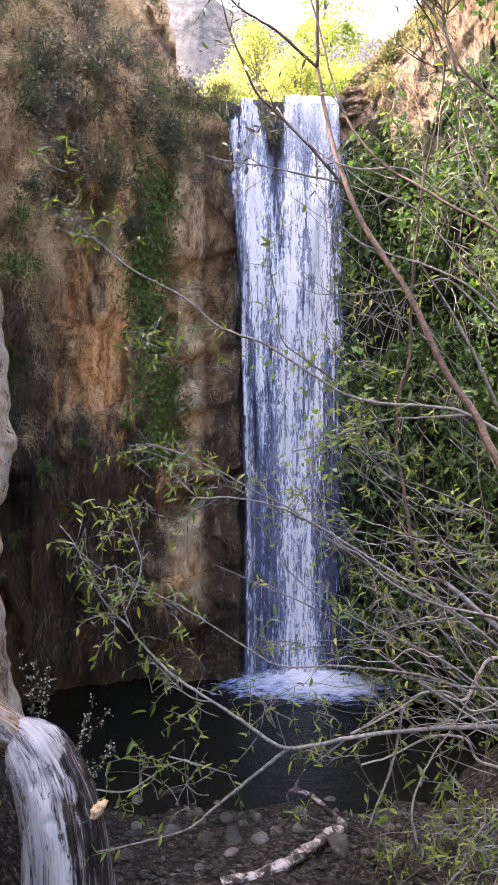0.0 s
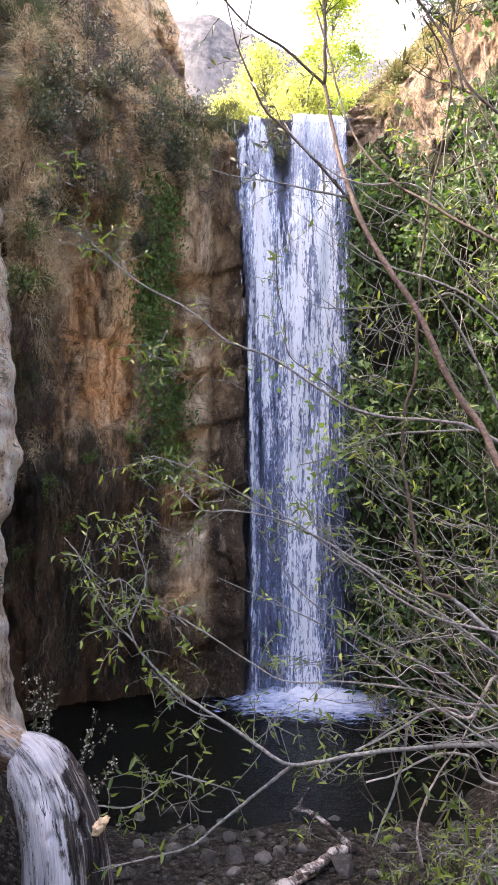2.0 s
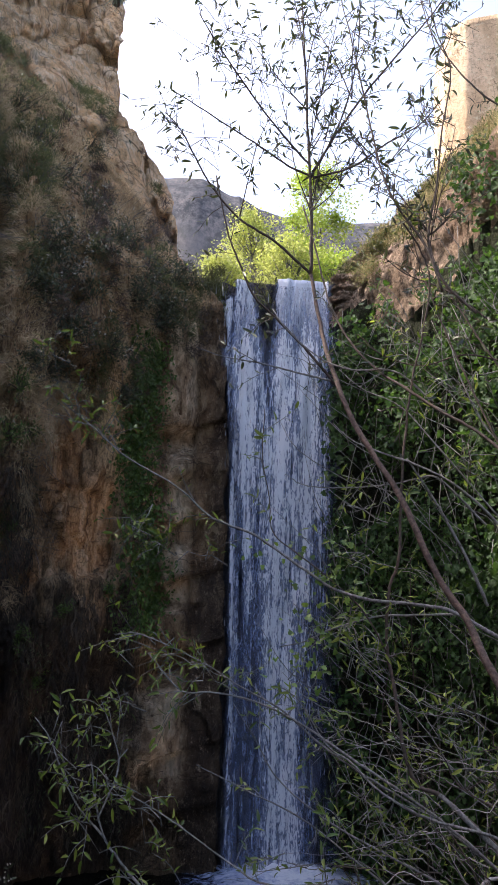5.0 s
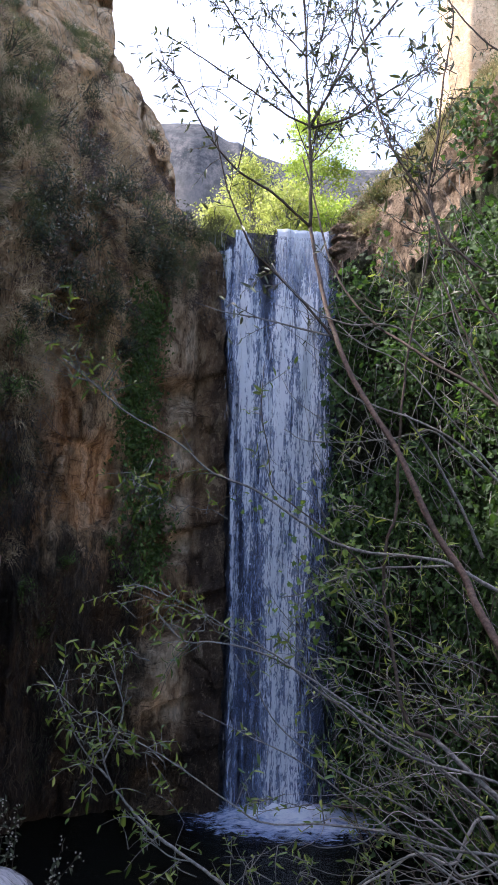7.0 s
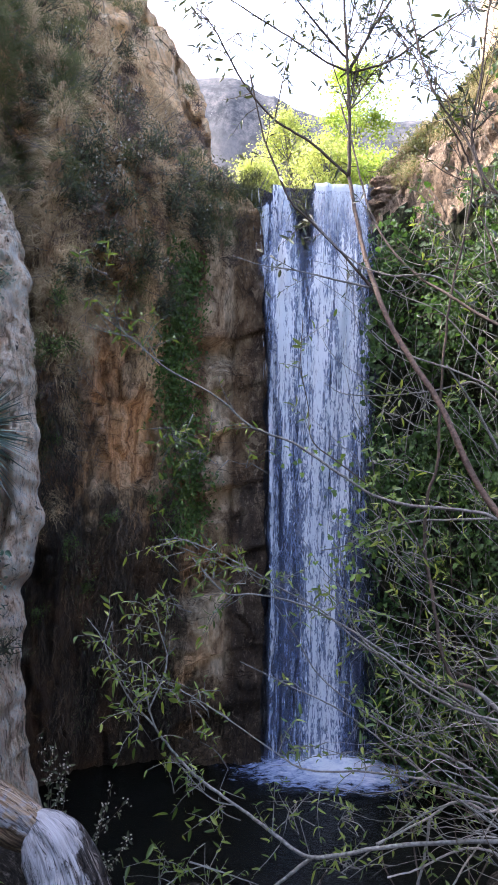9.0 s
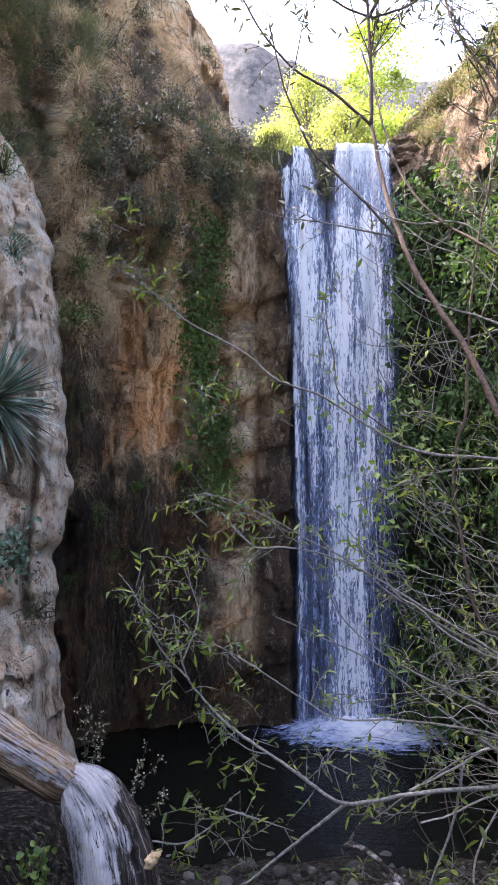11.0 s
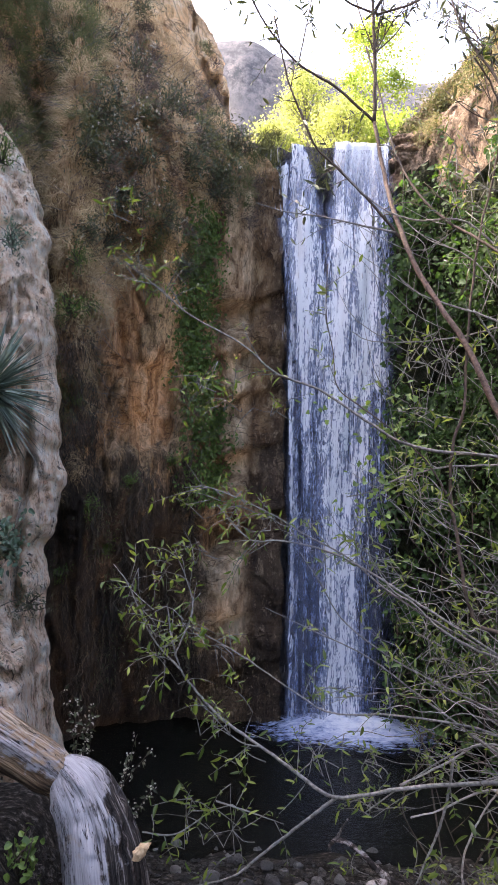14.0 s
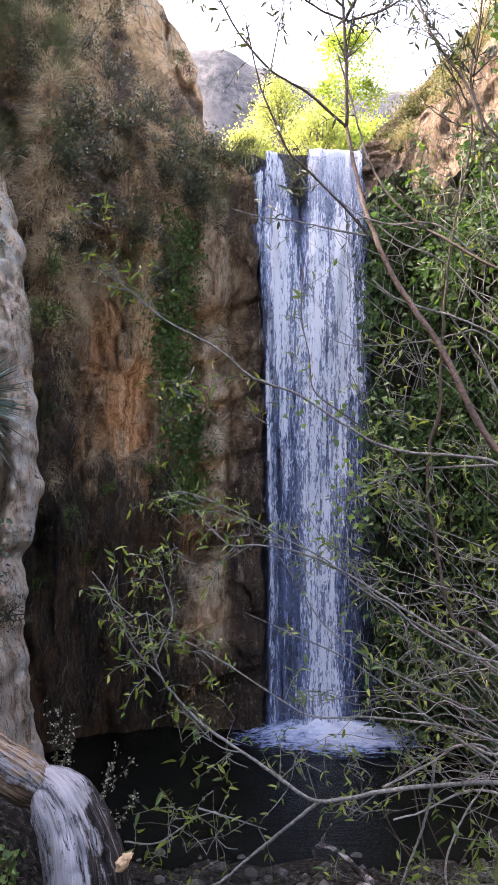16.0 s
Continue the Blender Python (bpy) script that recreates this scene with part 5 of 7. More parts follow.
limb("branch", thicket, [(1.465, 4.733, 1.857), (1.124, 4.651, 1.950), (0.817, 4.742, 1.954), (0.479, 4.656, 2.005), (0.165, 4.681, 2.074)], 0.0048, 0.0015, BARK_GREY, 1)
limb("branch", thicket, [(1.119, 4.406, 2.251), (1.013, 4.342, 2.330), (0.925, 4.394, 2.369), (0.842, 4.426, 2.429), (0.740, 4.337, 2.517)], 0.0052, 0.0015, BARK_DARK, 1)
limb("branch", thicket, [(1.344, 4.863, 2.545), (1.277, 4.879, 2.633), (1.164, 4.810, 2.704), (1.073, 4.843, 2.759), (0.983, 4.815, 2.839)], 0.0055, 0.0015, BARK_DARK, 0.5)
limb("branch", thicket, [(1.168, 4.268, 1.912), (1.020, 4.291, 2.131), (0.864, 4.353, 2.336), (0.685, 4.350, 2.554), (0.531, 4.316, 2.796)], 0.0045, 0.0015, BARK_DARK, 0.5)
limb("branch", thicket, [(1.085, 4.646, 2.786), (0.902, 4.680, 2.997), (0.680, 4.638, 3.190), (0.501, 4.658, 3.414), (0.357, 4.687, 3.668)], 0.0051, 0.0015, BARK_DARK, 1)
limb("branch", thicket, [(1.398, 4.682, 2.353), (1.317, 4.712, 2.391), (1.222, 4.721, 2.416), (1.130, 4.730, 2.449), (1.023, 4.683, 2.488)], 0.0055, 0.0015, BARK_WHITE, 1)
limb("branch", thicket, [(1.541, 4.598, 2.455), (1.336, 4.658, 2.444), (1.110, 4.638, 2.490), (0.910, 4.647, 2.587), (0.700, 4.622, 2.680)], 0.0049, 0.0015, BARK_DARK, 0)
limb("branch", thicket, [(1.005, 4.105, 2.463), (0.771, 4.027, 2.482), (0.571, 4.113, 2.500), (0.348, 4.064, 2.493), (0.131, 4.071, 2.502)], 0.0042, 0.0015, BARK_DARK, 2)
limb("branch", thicket, [(1.390, 4.594, 3.067), (1.288, 4.635, 3.155), (1.153, 4.594, 3.233), (1.015, 4.569, 3.294), (0.905, 4.568, 3.388)], 0.0045, 0.0015, BARK_DARK, 1)
limb("branch", thicket, [(1.558, 4.879, 2.547), (1.293, 4.853, 2.716), (1.030, 4.907, 2.847), (0.712, 4.818, 2.917), (0.415, 4.829, 2.989)], 0.0047, 0.0015, BARK_GREY, 1)
limb("branch", thicket, [(1.422, 4.823, 1.884), (1.230, 4.790, 1.953), (1.054, 4.862, 1.955), (0.849, 4.813, 1.960), (0.660, 4.805, 2.007)], 0.0040, 0.0015, BARK_DARK, 2)
limb("branch", thicket, [(1.465, 4.386, 2.984), (1.375, 4.355, 3.040), (1.320, 4.378, 3.112), (1.233, 4.334, 3.175), (1.154, 4.379, 3.207)], 0.0055, 0.0015, BARK_DARK, 1)
limb("branch", thicket, [(1.285, 4.619, 1.807), (1.143, 4.631, 1.964), (1.021, 4.561, 2.171), (0.970, 4.593, 2.372), (0.850, 4.626, 2.544)], 0.0054, 0.0015, BARK_GREY, 0)
limb("branch", thicket, [(1.030, 4.634, 2.400), (0.763, 4.604, 2.388), (0.505, 4.625, 2.391), (0.248, 4.623, 2.340), (-0.005, 4.587, 2.279)], 0.0050, 0.0015, BARK_GREY, 1)
limb("branch", thicket, [(1.128, 4.085, 2.260), (0.985, 4.104, 2.226), (0.837, 4.113, 2.218), (0.679, 4.069, 2.228), (0.529, 4.058, 2.240)], 0.0046, 0.0015, BARK_GREY, 0)
limb("branch", thicket, [(1.348, 4.349, 2.825), (1.238, 4.349, 2.812), (1.142, 4.398, 2.821), (1.035, 4.419, 2.820), (0.908, 4.348, 2.820)], 0.0057, 0.0015, BARK_DARK, 2)
limb("branch", thicket, [(0.949, 3.965, 2.463), (0.784, 3.982, 2.458), (0.618, 3.995, 2.464), (0.446, 3.921, 2.435), (0.306, 3.951, 2.341)], 0.0039, 0.0015, BARK_WHITE, 2)
limb("branch", thicket, [(1.164, 4.422, 2.307), (0.858, 4.406, 2.301), (0.564, 4.423, 2.239), (0.269, 4.483, 2.173), (-0.036, 4.428, 2.162)], 0.0059, 0.0015, BARK_GREY, 1)
limb("branch", thicket, [(1.200, 4.342, 2.669), (1.082, 4.350, 2.646), (0.978, 4.400, 2.602), (0.843, 4.314, 2.583), (0.752, 4.357, 2.507)], 0.0046, 0.0015, BARK_WHITE, 0)
limb("branch", thicket, [(1.470, 4.589, 1.881), (1.341, 4.635, 2.001), (1.203, 4.580, 2.168), (1.056, 4.645, 2.263), (0.918, 4.622, 2.414)], 0.0054, 0.0015, BARK_WHITE, 0.5)
limb("branch", thicket, [(1.245, 4.037, 2.750), (1.120, 4.034, 2.827), (1.027, 4.049, 2.934), (0.917, 4.050, 3.031), (0.786, 4.080, 3.085)], 0.0058, 0.0015, BARK_DARK, 0)
limb("branch", thicket, [(1.315, 4.806, 2.728), (1.101, 4.766, 2.993), (0.864, 4.774, 3.224), (0.607, 4.730, 3.443), (0.318, 4.801, 3.605)], 0.0053, 0.0015, BARK_GREY, 0)
limb("branch", thicket, [(1.135, 4.035, 3.144), (0.855, 3.997, 3.212), (0.617, 4.035, 3.346), (0.386, 4.041, 3.506), (0.165, 3.984, 3.681)], 0.0036, 0.0015, BARK_GREY, 0.5)
limb("branch", thicket, [(1.315, 4.396, 2.363), (1.063, 4.336, 2.553), (0.847, 4.339, 2.751), (0.586, 4.322, 2.898), (0.316, 4.379, 3.008)], 0.0052, 0.0015, BARK_DARK, 0)
limb("branch", thicket, [(1.271, 4.590, 2.545), (1.025, 4.647, 2.537), (0.763, 4.576, 2.467), (0.511, 4.614, 2.426), (0.252, 4.635, 2.438)], 0.0049, 0.0015, BARK_WHITE, 2)
limb("branch", thicket, [(1.429, 4.509, 3.104), (1.155, 4.514, 3.200), (0.900, 4.583, 3.314), (0.657, 4.570, 3.487), (0.463, 4.499, 3.712)], 0.0060, 0.0015, BARK_GREY, 0)
limb("branch", thicket, [(1.558, 4.794, 2.852), (1.468, 4.808, 2.896), (1.383, 4.846, 2.935), (1.272, 4.785, 2.984), (1.170, 4.775, 3.019)], 0.0039, 0.0015, BARK_GREY, 1)
limb("branch", thicket, [(1.274, 3.982, 2.811), (1.145, 3.916, 2.808), (1.045, 3.931, 2.775), (0.955, 3.940, 2.714), (0.870, 3.949, 2.646)], 0.0033, 0.0015, BARK_WHITE, 1)
limb("branch", thicket, [(1.232, 4.633, 2.106), (1.138, 4.636, 2.118), (1.058, 4.674, 2.146), (0.955, 4.642, 2.168), (0.873, 4.712, 2.132)], 0.0047, 0.0015, BARK_DARK, 0)
limb("branch", thicket, [(1.274, 4.902, 2.955), (1.039, 4.863, 3.001), (0.809, 4.845, 2.970), (0.590, 4.915, 2.934), (0.352, 4.821, 2.939)], 0.0046, 0.0015, BARK_GREY, 1)
limb("branch", thicket, [(1.003, 4.071, 2.745), (0.894, 4.037, 2.811), (0.780, 4.037, 2.846), (0.680, 4.027, 2.912), (0.573, 4.039, 2.959)], 0.0037, 0.0015, BARK_WHITE, 0.5)
limb("branch", thicket, [(1.093, 4.000, 2.271), (0.823, 3.906, 2.409), (0.628, 3.960, 2.576), (0.428, 3.951, 2.766), (0.184, 3.990, 2.887)], 0.0042, 0.0015, BARK_GREY, 0.5)
limb("branch", thicket, [(1.223, 4.775, 2.873), (0.984, 4.752, 2.929), (0.757, 4.730, 3.016), (0.519, 4.705, 3.058), (0.285, 4.773, 3.067)], 0.0045, 0.0015, BARK_GREY, 0)
limb("branch", thicket, [(1.110, 4.553, 3.032), (0.933, 4.511, 3.239), (0.718, 4.474, 3.401), (0.547, 4.524, 3.599), (0.342, 4.532, 3.770)], 0.0036, 0.0015, BARK_WHITE, 0)
limb("branch", thicket, [(1.267, 4.843, 3.120), (1.092, 4.841, 3.166), (0.912, 4.828, 3.206), (0.745, 4.854, 3.263), (0.563, 4.810, 3.306)], 0.0048, 0.0015, BARK_GREY, 1)
limb("branch", thicket, [(1.239, 4.803, 3.121), (0.981, 4.783, 3.271), (0.766, 4.788, 3.472), (0.619, 4.875, 3.731), (0.432, 4.809, 3.965)], 0.0041, 0.0015, BARK_GREY, 2)
limb("branch", thicket, [(1.293, 4.593, 1.945), (1.209, 4.594, 2.068), (1.117, 4.564, 2.200), (1.017, 4.542, 2.320), (0.882, 4.514, 2.402)], 0.0051, 0.0015, BARK_DARK, 0.5)
limb("branch", thicket, [(1.341, 4.081, 2.921), (1.206, 4.131, 2.935), (1.062, 4.158, 2.959), (0.923, 4.163, 3.020), (0.768, 4.147, 3.046)], 0.0043, 0.0015, BARK_WHITE, 2)
limb("branch", thicket, [(1.265, 4.473, 1.969), (1.094, 4.431, 2.003), (0.935, 4.432, 2.032), (0.798, 4.472, 2.091), (0.641, 4.477, 2.127)], 0.0051, 0.0015, BARK_GREY, 0)
limb("branch", thicket, [(1.531, 4.545, 2.980), (1.313, 4.549, 2.955), (1.085, 4.465, 2.890), (0.898, 4.533, 2.802), (0.695, 4.476, 2.708)], 0.0040, 0.0015, BARK_DARK, 0)
limb("branch", tree, [(0.696, 4.800, 7.201), (0.553, 4.825, 7.586), (0.376, 4.986, 8.068), (0.127, 4.562, 7.961)], 0.0045, 0.0018, BARK_DARK, 4)
limb("branch", tree, [(0.420, 4.800, 6.311), (0.546, 4.888, 6.582), (0.675, 4.786, 6.708), (0.743, 4.503, 6.734)], 0.0045, 0.0018, BARK_DARK, 8)
limb("branch", tree, [(0.828, 4.300, 6.344), (0.918, 4.342, 6.487), (0.950, 4.106, 6.429), (1.137, 4.486, 6.804)], 0.0045, 0.0018, BARK_DARK, 6)
limb("branch", tree, [(0.381, 4.800, 7.098), (0.216, 4.759, 7.259), (0.066, 4.735, 7.457), (-0.088, 5.009, 7.921)], 0.0045, 0.0018, BARK_DARK, 8)
limb("branch", tree, [(1.093, 4.300, 5.895), (1.252, 4.296, 6.048), (1.492, 4.494, 6.299), (1.607, 4.325, 6.344)], 0.0045, 0.0018, BARK_DARK, 6)
limb("branch", tree, [(0.381, 4.800, 7.098), (0.531, 4.750, 7.254), (0.671, 4.783, 7.512), (0.835, 4.730, 7.646)], 0.0045, 0.0018, BARK_DARK, 8)
limb("branch", tree, [(0.420, 4.800, 6.311), (0.568, 4.891, 6.507), (0.680, 4.875, 6.683), (0.787, 4.805, 6.820)], 0.0045, 0.0018, BARK_DARK, 4)
limb("branch", tree, [(0.396, 4.800, 6.741), (0.455, 4.707, 7.083), (0.522, 4.610, 7.418), (0.636, 4.962, 8.178)], 0.0045, 0.0018, BARK_DARK, 6)
limb("branch", tree, [(1.093, 4.300, 5.895), (0.957, 4.284, 6.046), (0.836, 4.489, 6.281), (0.673, 4.597, 6.432)], 0.0045, 0.0018, BARK_DARK, 4)
limb("branch", tree, [(1.093, 4.300, 5.895), (1.126, 4.292, 6.110), (1.121, 4.130, 6.228), (1.204, 4.229, 6.514)], 0.0045, 0.0018, BARK_DARK, 6)
limb("branch", tree, [(0.396, 4.800, 6.741), (0.482, 4.884, 6.948), (0.554, 4.975, 7.183), (0.533, 4.519, 7.018)], 0.0045, 0.0018, BARK_DARK, 4)
limb("branch", tree, [(1.093, 4.300, 5.895), (1.223, 4.378, 6.061), (1.310, 4.323, 6.162), (1.371, 4.170, 6.187)], 0.0045, 0.0018, BARK_DARK, 4)
limb("branch", tree, [(1.093, 4.300, 5.895), (1.137, 4.253, 6.107), (1.215, 4.318, 6.395), (1.306, 4.439, 6.740)], 0.0045, 0.0018, BARK_DARK, 4)
limb("branch", tree, [(0.381, 4.800, 7.098), (0.398, 4.859, 7.559), (0.458, 4.622, 7.759), (0.525, 4.800, 8.362)], 0.0045, 0.0018, BARK_DARK, 4)
limb("branch", tree, [(1.093, 4.300, 5.895), (0.919, 4.314, 6.149), (0.714, 4.210, 6.325), (0.551, 4.350, 6.680)], 0.0045, 0.0018, BARK_DARK, 8)
limb("branch", tree, [(1.093, 4.300, 5.895), (0.957, 4.306, 6.017), (0.825, 4.255, 6.137), (0.730, 4.555, 6.440)], 0.0045, 0.0018, BARK_DARK, 6)
limb("branch", tree, [(-0.064, 4.800, 6.237), (-0.014, 4.708, 6.462), (0.044, 4.897, 6.874), (0.136, 4.570, 6.905)], 0.0045, 0.0018, BARK_DARK, 4)
limb("branch", tree, [(0.828, 4.300, 6.344), (0.700, 4.325, 6.488), (0.567, 4.255, 6.588), (0.444, 4.377, 6.802)], 0.0045, 0.0018, BARK_DARK, 4)
limb("branch", tree, [(0.369, 4.800, 7.419), (0.305, 4.771, 7.865), (0.169, 4.649, 8.201), (-0.011, 4.774, 8.761)], 0.0045, 0.0018, BARK_DARK, 8)
limb("branch", tree, [(0.696, 4.800, 7.201), (0.711, 4.822, 7.693), (0.777, 4.689, 8.044), (0.923, 5.069, 8.944)], 0.0045, 0.0018, BARK_DARK, 4)
limb("branch", tree, [(0.420, 4.800, 6.311), (0.315, 4.868, 6.667), (0.262, 4.983, 7.104), (0.169, 4.908, 7.406)], 0.0045, 0.0018, BARK_DARK, 6)
limb("branch", tree, [(0.420, 4.800, 6.311), (0.458, 4.800, 6.568), (0.497, 4.752, 6.798), (0.577, 4.894, 7.162)], 0.0045, 0.0018, BARK_DARK, 6)
for _ in range(34):
    x0, y0, z0 = rng.uniform(1.15, 1.75), rng.uniform(4.3, 5.2), rng.uniform(0.95, 2.3)
    reach, rise = rng.uniform(0.25, 0.85), rng.normal(0.05, 0.5)
    sag = rng.uniform(-0.12, 0.10)
    limb("branch", thicket, [(x0 + 0.2, y0, z0 - 0.08), (x0 - 0.3 * reach, y0 + rng.normal(0, 0.05), z0 + 0.35 * rise + sag), (x0 - 0.7 * reach, y0 + rng.normal(0, 0.05), z0 + 0.75 * rise + sag), (x0 - reach, y0, z0 + rise)],
         rng.uniform(0.003, 0.006), 0.0012, BARK_WHITE if rng.random() < 0.35 else BARK_GREY, 1.2)
cluster(thicket, (-0.76, 4.50, 3.04), 0.19, 9, 0.085)
cluster(thicket, (-0.57, 4.50, 3.17), 0.13, 5, 0.085)
cluster(thicket, (-0.88, 4.50, 2.82), 0.16, 7, 0.085)
cluster(thicket, (-0.66, 4.50, 2.76), 0.16, 8, 0.085)
cluster(thicket, (-0.79, 4.50, 2.57), 0.16, 9, 0.085)
cluster(thicket, (-0.47, 4.50, 2.64), 0.14, 6, 0.085)
cluster(thicket, (-0.36, 4.60, 3.42), 0.19, 12, 0.068)
cluster(thicket, (-0.17, 4.60, 3.36), 0.13, 8, 0.068)
cluster(thicket, (-0.55, 4.60, 3.52), 0.13, 5, 0.060)
cluster(thicket, (-0.16, 4.50, 3.96), 0.13, 4, 0.068)
cluster(thicket, (-0.76, 4.40, 4.58), 0.12, 6, 0.076)
cluster(thicket, (-0.95, 4.40, 4.74), 0.11, 4, 0.076)
cluster(thicket, (-0.60, 4.40, 4.11), 0.14, 7, 0.085)
cluster(thicket, (-0.44, 4.40, 4.01), 0.12, 5, 0.076)
cluster(thicket, (-1.11, 4.40, 5.09), 0.12, 5, 0.076)
cluster(thicket, (-0.61, 4.60, 1.68), 0.16, 9, 0.085)
cluster(thicket, (-0.35, 4.60, 1.62), 0.16, 8, 0.076)
cluster(thicket, (-0.48, 4.60, 2.18), 0.13, 6, 0.085)
cluster(thicket, (-0.29, 4.60, 2.05), 0.15, 5, 0.076)
cluster(thicket, (0.09, 4.60, 2.05), 0.19, 7, 0.068)
cluster(thicket, (0.39, 4.70, 1.99), 0.17, 5, 0.068)
cluster(thicket, (0.60, 4.30, 3.60), 0.18, 12, 0.076)
cluster(thicket, (0.72, 4.30, 3.48), 0.15, 9, 0.068)
cluster(thicket, (0.75, 4.30, 2.64), 0.18, 12, 0.068)
cluster(thicket, (0.67, 4.40, 2.74), 0.12, 7, 0.068)
cluster(thicket, (0.87, 4.30, 2.55), 0.15, 9, 0.068)
cluster(thicket, (0.38, 4.50, 3.26), 0.16, 6, 0.060)
cluster(thicket, (0.97, 4.40, 1.48), 0.19, 10, 0.085)
cluster(thicket, (1.12, 4.30, 1.64), 0.18, 10, 0.085)
cluster(thicket, (1.18, 4.20, 1.45), 0.18, 9, 0.085)
cluster(thicket, (0.76, 4.60, 1.31), 0.16, 7, 0.076)
cluster(thicket, (0.41, 4.60, 1.80), 0.10, 4, 0.085)
cluster(thicket, (0.34, 5.00, 1.30), 0.14, 3, 0.085)
cluster(thicket, (0.65, 4.60, 3.98), 0.19, 9, 0.068)
cluster(thicket, (0.72, 4.60, 4.27), 0.19, 8, 0.068)
cluster(thicket, (1.09, 4.40, 3.79), 0.19, 7, 0.068)
cluster(thicket, (1.14, 4.30, 3.17), 0.21, 9, 0.068)
cluster(thicket, (0.56, 4.50, 3.04), 0.19, 8, 0.060)
cluster(thicket, (1.20, 4.30, 2.88), 0.18, 8, 0.068)
cluster(thicket, (1.12, 4.10, 5.39), 0.17, 8, 0.060)
cluster(thicket, (0.94, 4.10, 5.12), 0.17, 8, 0.060)
cluster(thicket, (1.20, 4.10, 4.85), 0.17, 9, 0.060)
cluster(thicket, (0.78, 4.20, 5.32), 0.18, 6, 0.060)
cluster(thicket, (1.14, 4.10, 4.43), 0.17, 8, 0.060)
cluster(tree, (-0.19, 4.80, 7.73), 0.35, 10, 0.076)
cluster(tree, (-0.31, 4.70, 6.78), 0.30, 10, 0.076)
cluster(tree, (-0.59, 4.70, 6.92), 0.26, 6, 0.076)
cluster(tree, (0.06, 4.80, 7.31), 0.35, 10, 0.068)
cluster(tree, (0.70, 4.80, 7.76), 0.35, 10, 0.068)
cluster(tree, (0.79, 4.30, 6.34), 0.24, 11, 0.085)
cluster(tree, (1.08, 4.30, 6.75), 0.24, 7, 0.076)
cluster(tree, (0.50, 4.80, 7.33), 0.31, 7, 0.068)
cluster(tree, (-0.26, 4.70, 7.40), 0.26, 9, 0.076)
cluster(tree, (1.04, 4.70, 7.79), 0.30, 9, 0.076)
cluster(tree, (0.29, 4.80, 7.84), 0.26, 7, 0.068)
cluster(tree, (1.18, 4.20, 7.26), 0.19, 7, 0.085)
for owner in (tree, thicket):
    part("twig_tangle", TWIGS[owner].mesh("twig_tangle", BARK_DARK if owner is tree else BARK_GREY), owner, "fine bare twigs", kind="stuff")
    part("foliage", LEAVES[owner].mesh("foliage", BACKLIT_LEAF if owner is tree else WILLOW_LEAF, False), owner, "small willow leaves coloured dark as if backlit" if owner is tree else "narrow yellow-green willow leaves", kind="stuff")

log = thing("fallen_log", "broken silver-grey weathered log with cracks and a bright knot", "log", at=(-1.4, 5.9, 0.25))
log_part("upper_log", log, [(-3.2, 6.0, 2.34), (-2.77, 5.95, 2.05), (-2.42, 5.92, 1.84), (-2.08, 5.92, 1.66), (-1.80, 5.94, 1.50), (-1.62, 5.98, 1.38)], (0.24, 0.22, 0.20, 0.19, 0.18, 0.12), "split honey-brown upper length", WOOD_WARM, seed=2.0)
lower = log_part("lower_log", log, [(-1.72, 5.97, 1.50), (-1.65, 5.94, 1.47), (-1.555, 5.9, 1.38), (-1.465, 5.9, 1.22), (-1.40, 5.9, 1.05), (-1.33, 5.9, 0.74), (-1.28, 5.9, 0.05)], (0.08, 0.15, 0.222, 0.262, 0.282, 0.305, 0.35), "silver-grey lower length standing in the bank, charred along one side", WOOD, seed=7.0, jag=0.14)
HONEY = bark_material("fresh_wood", (0.34, 0.21, 0.11), (0.78, 0.60, 0.38), (8, 8, 3))
bm = bmesh.new()
bmesh.ops.create_icosphere(bm, subdivisions=3, radius=1.0)
for v in bm.verts:
    c = v.co
    n = 1 + 0.35 * fbm(c.x * 1.8, c.y * 1.8, c.z * 1.8, 4) + 0.10 * fbm(c.x * 7, c.y * 7, c.z * 7, 2)
    v.co = Vector((-1.05 + 0.06 * c.x * n, 5.76 + 0.05 * c.y * n, 1.03 + 0.05 * c.z * n * (1 - 0.4 * c.x) + 0.04 * c.x))
knot = bpy.data.meshes.new("knot")
bm.to_mesh(knot)
bm.free()
knot.materials.append(HONEY)
part("knot", knot, lower, "broken honey-coloured knot")
# ---- stones on the shore ----
STONES = []
for k in range(6):
    bm = bmesh.new()
    bmesh.ops.create_icosphere(bm, subdivisions=4, radius=1.0)
    # worn flats where the stone once broke
    FACETS = [(Vector(unit(rng.normal(0, 1, 3))), rng.uniform(0.55, 0.85)) for _ in range(8)]
    for v in bm.verts:
        n = 1 + 0.22 * fbm(v.co.x * 0.9 + 9 * k, v.co.y * 0.9, v.co.z * 0.9, 3) + 0.04 * fbm(v.co.x * 4 + 3 * k, v.co.y * 4, v.co.z * 4, 2)
        for d, h in FACETS:
            over = v.co.dot(d) * n - h
            if over > 0:
                v.co -= d * over * 0.85 / n
        v.co = Vector((v.co.x * n, v.co.y * n * 0.8, v.co.z * n * (0.55 + 0.1 * (k % 3))))
    me = bpy.data.meshes.new("stone")
    bm.to_mesh(me)
    bm.free()
    me.polygons.foreach_set("use_smooth", [True] * len(me.polygons))
    me.materials.append(STONE)
    STONES.append(me)


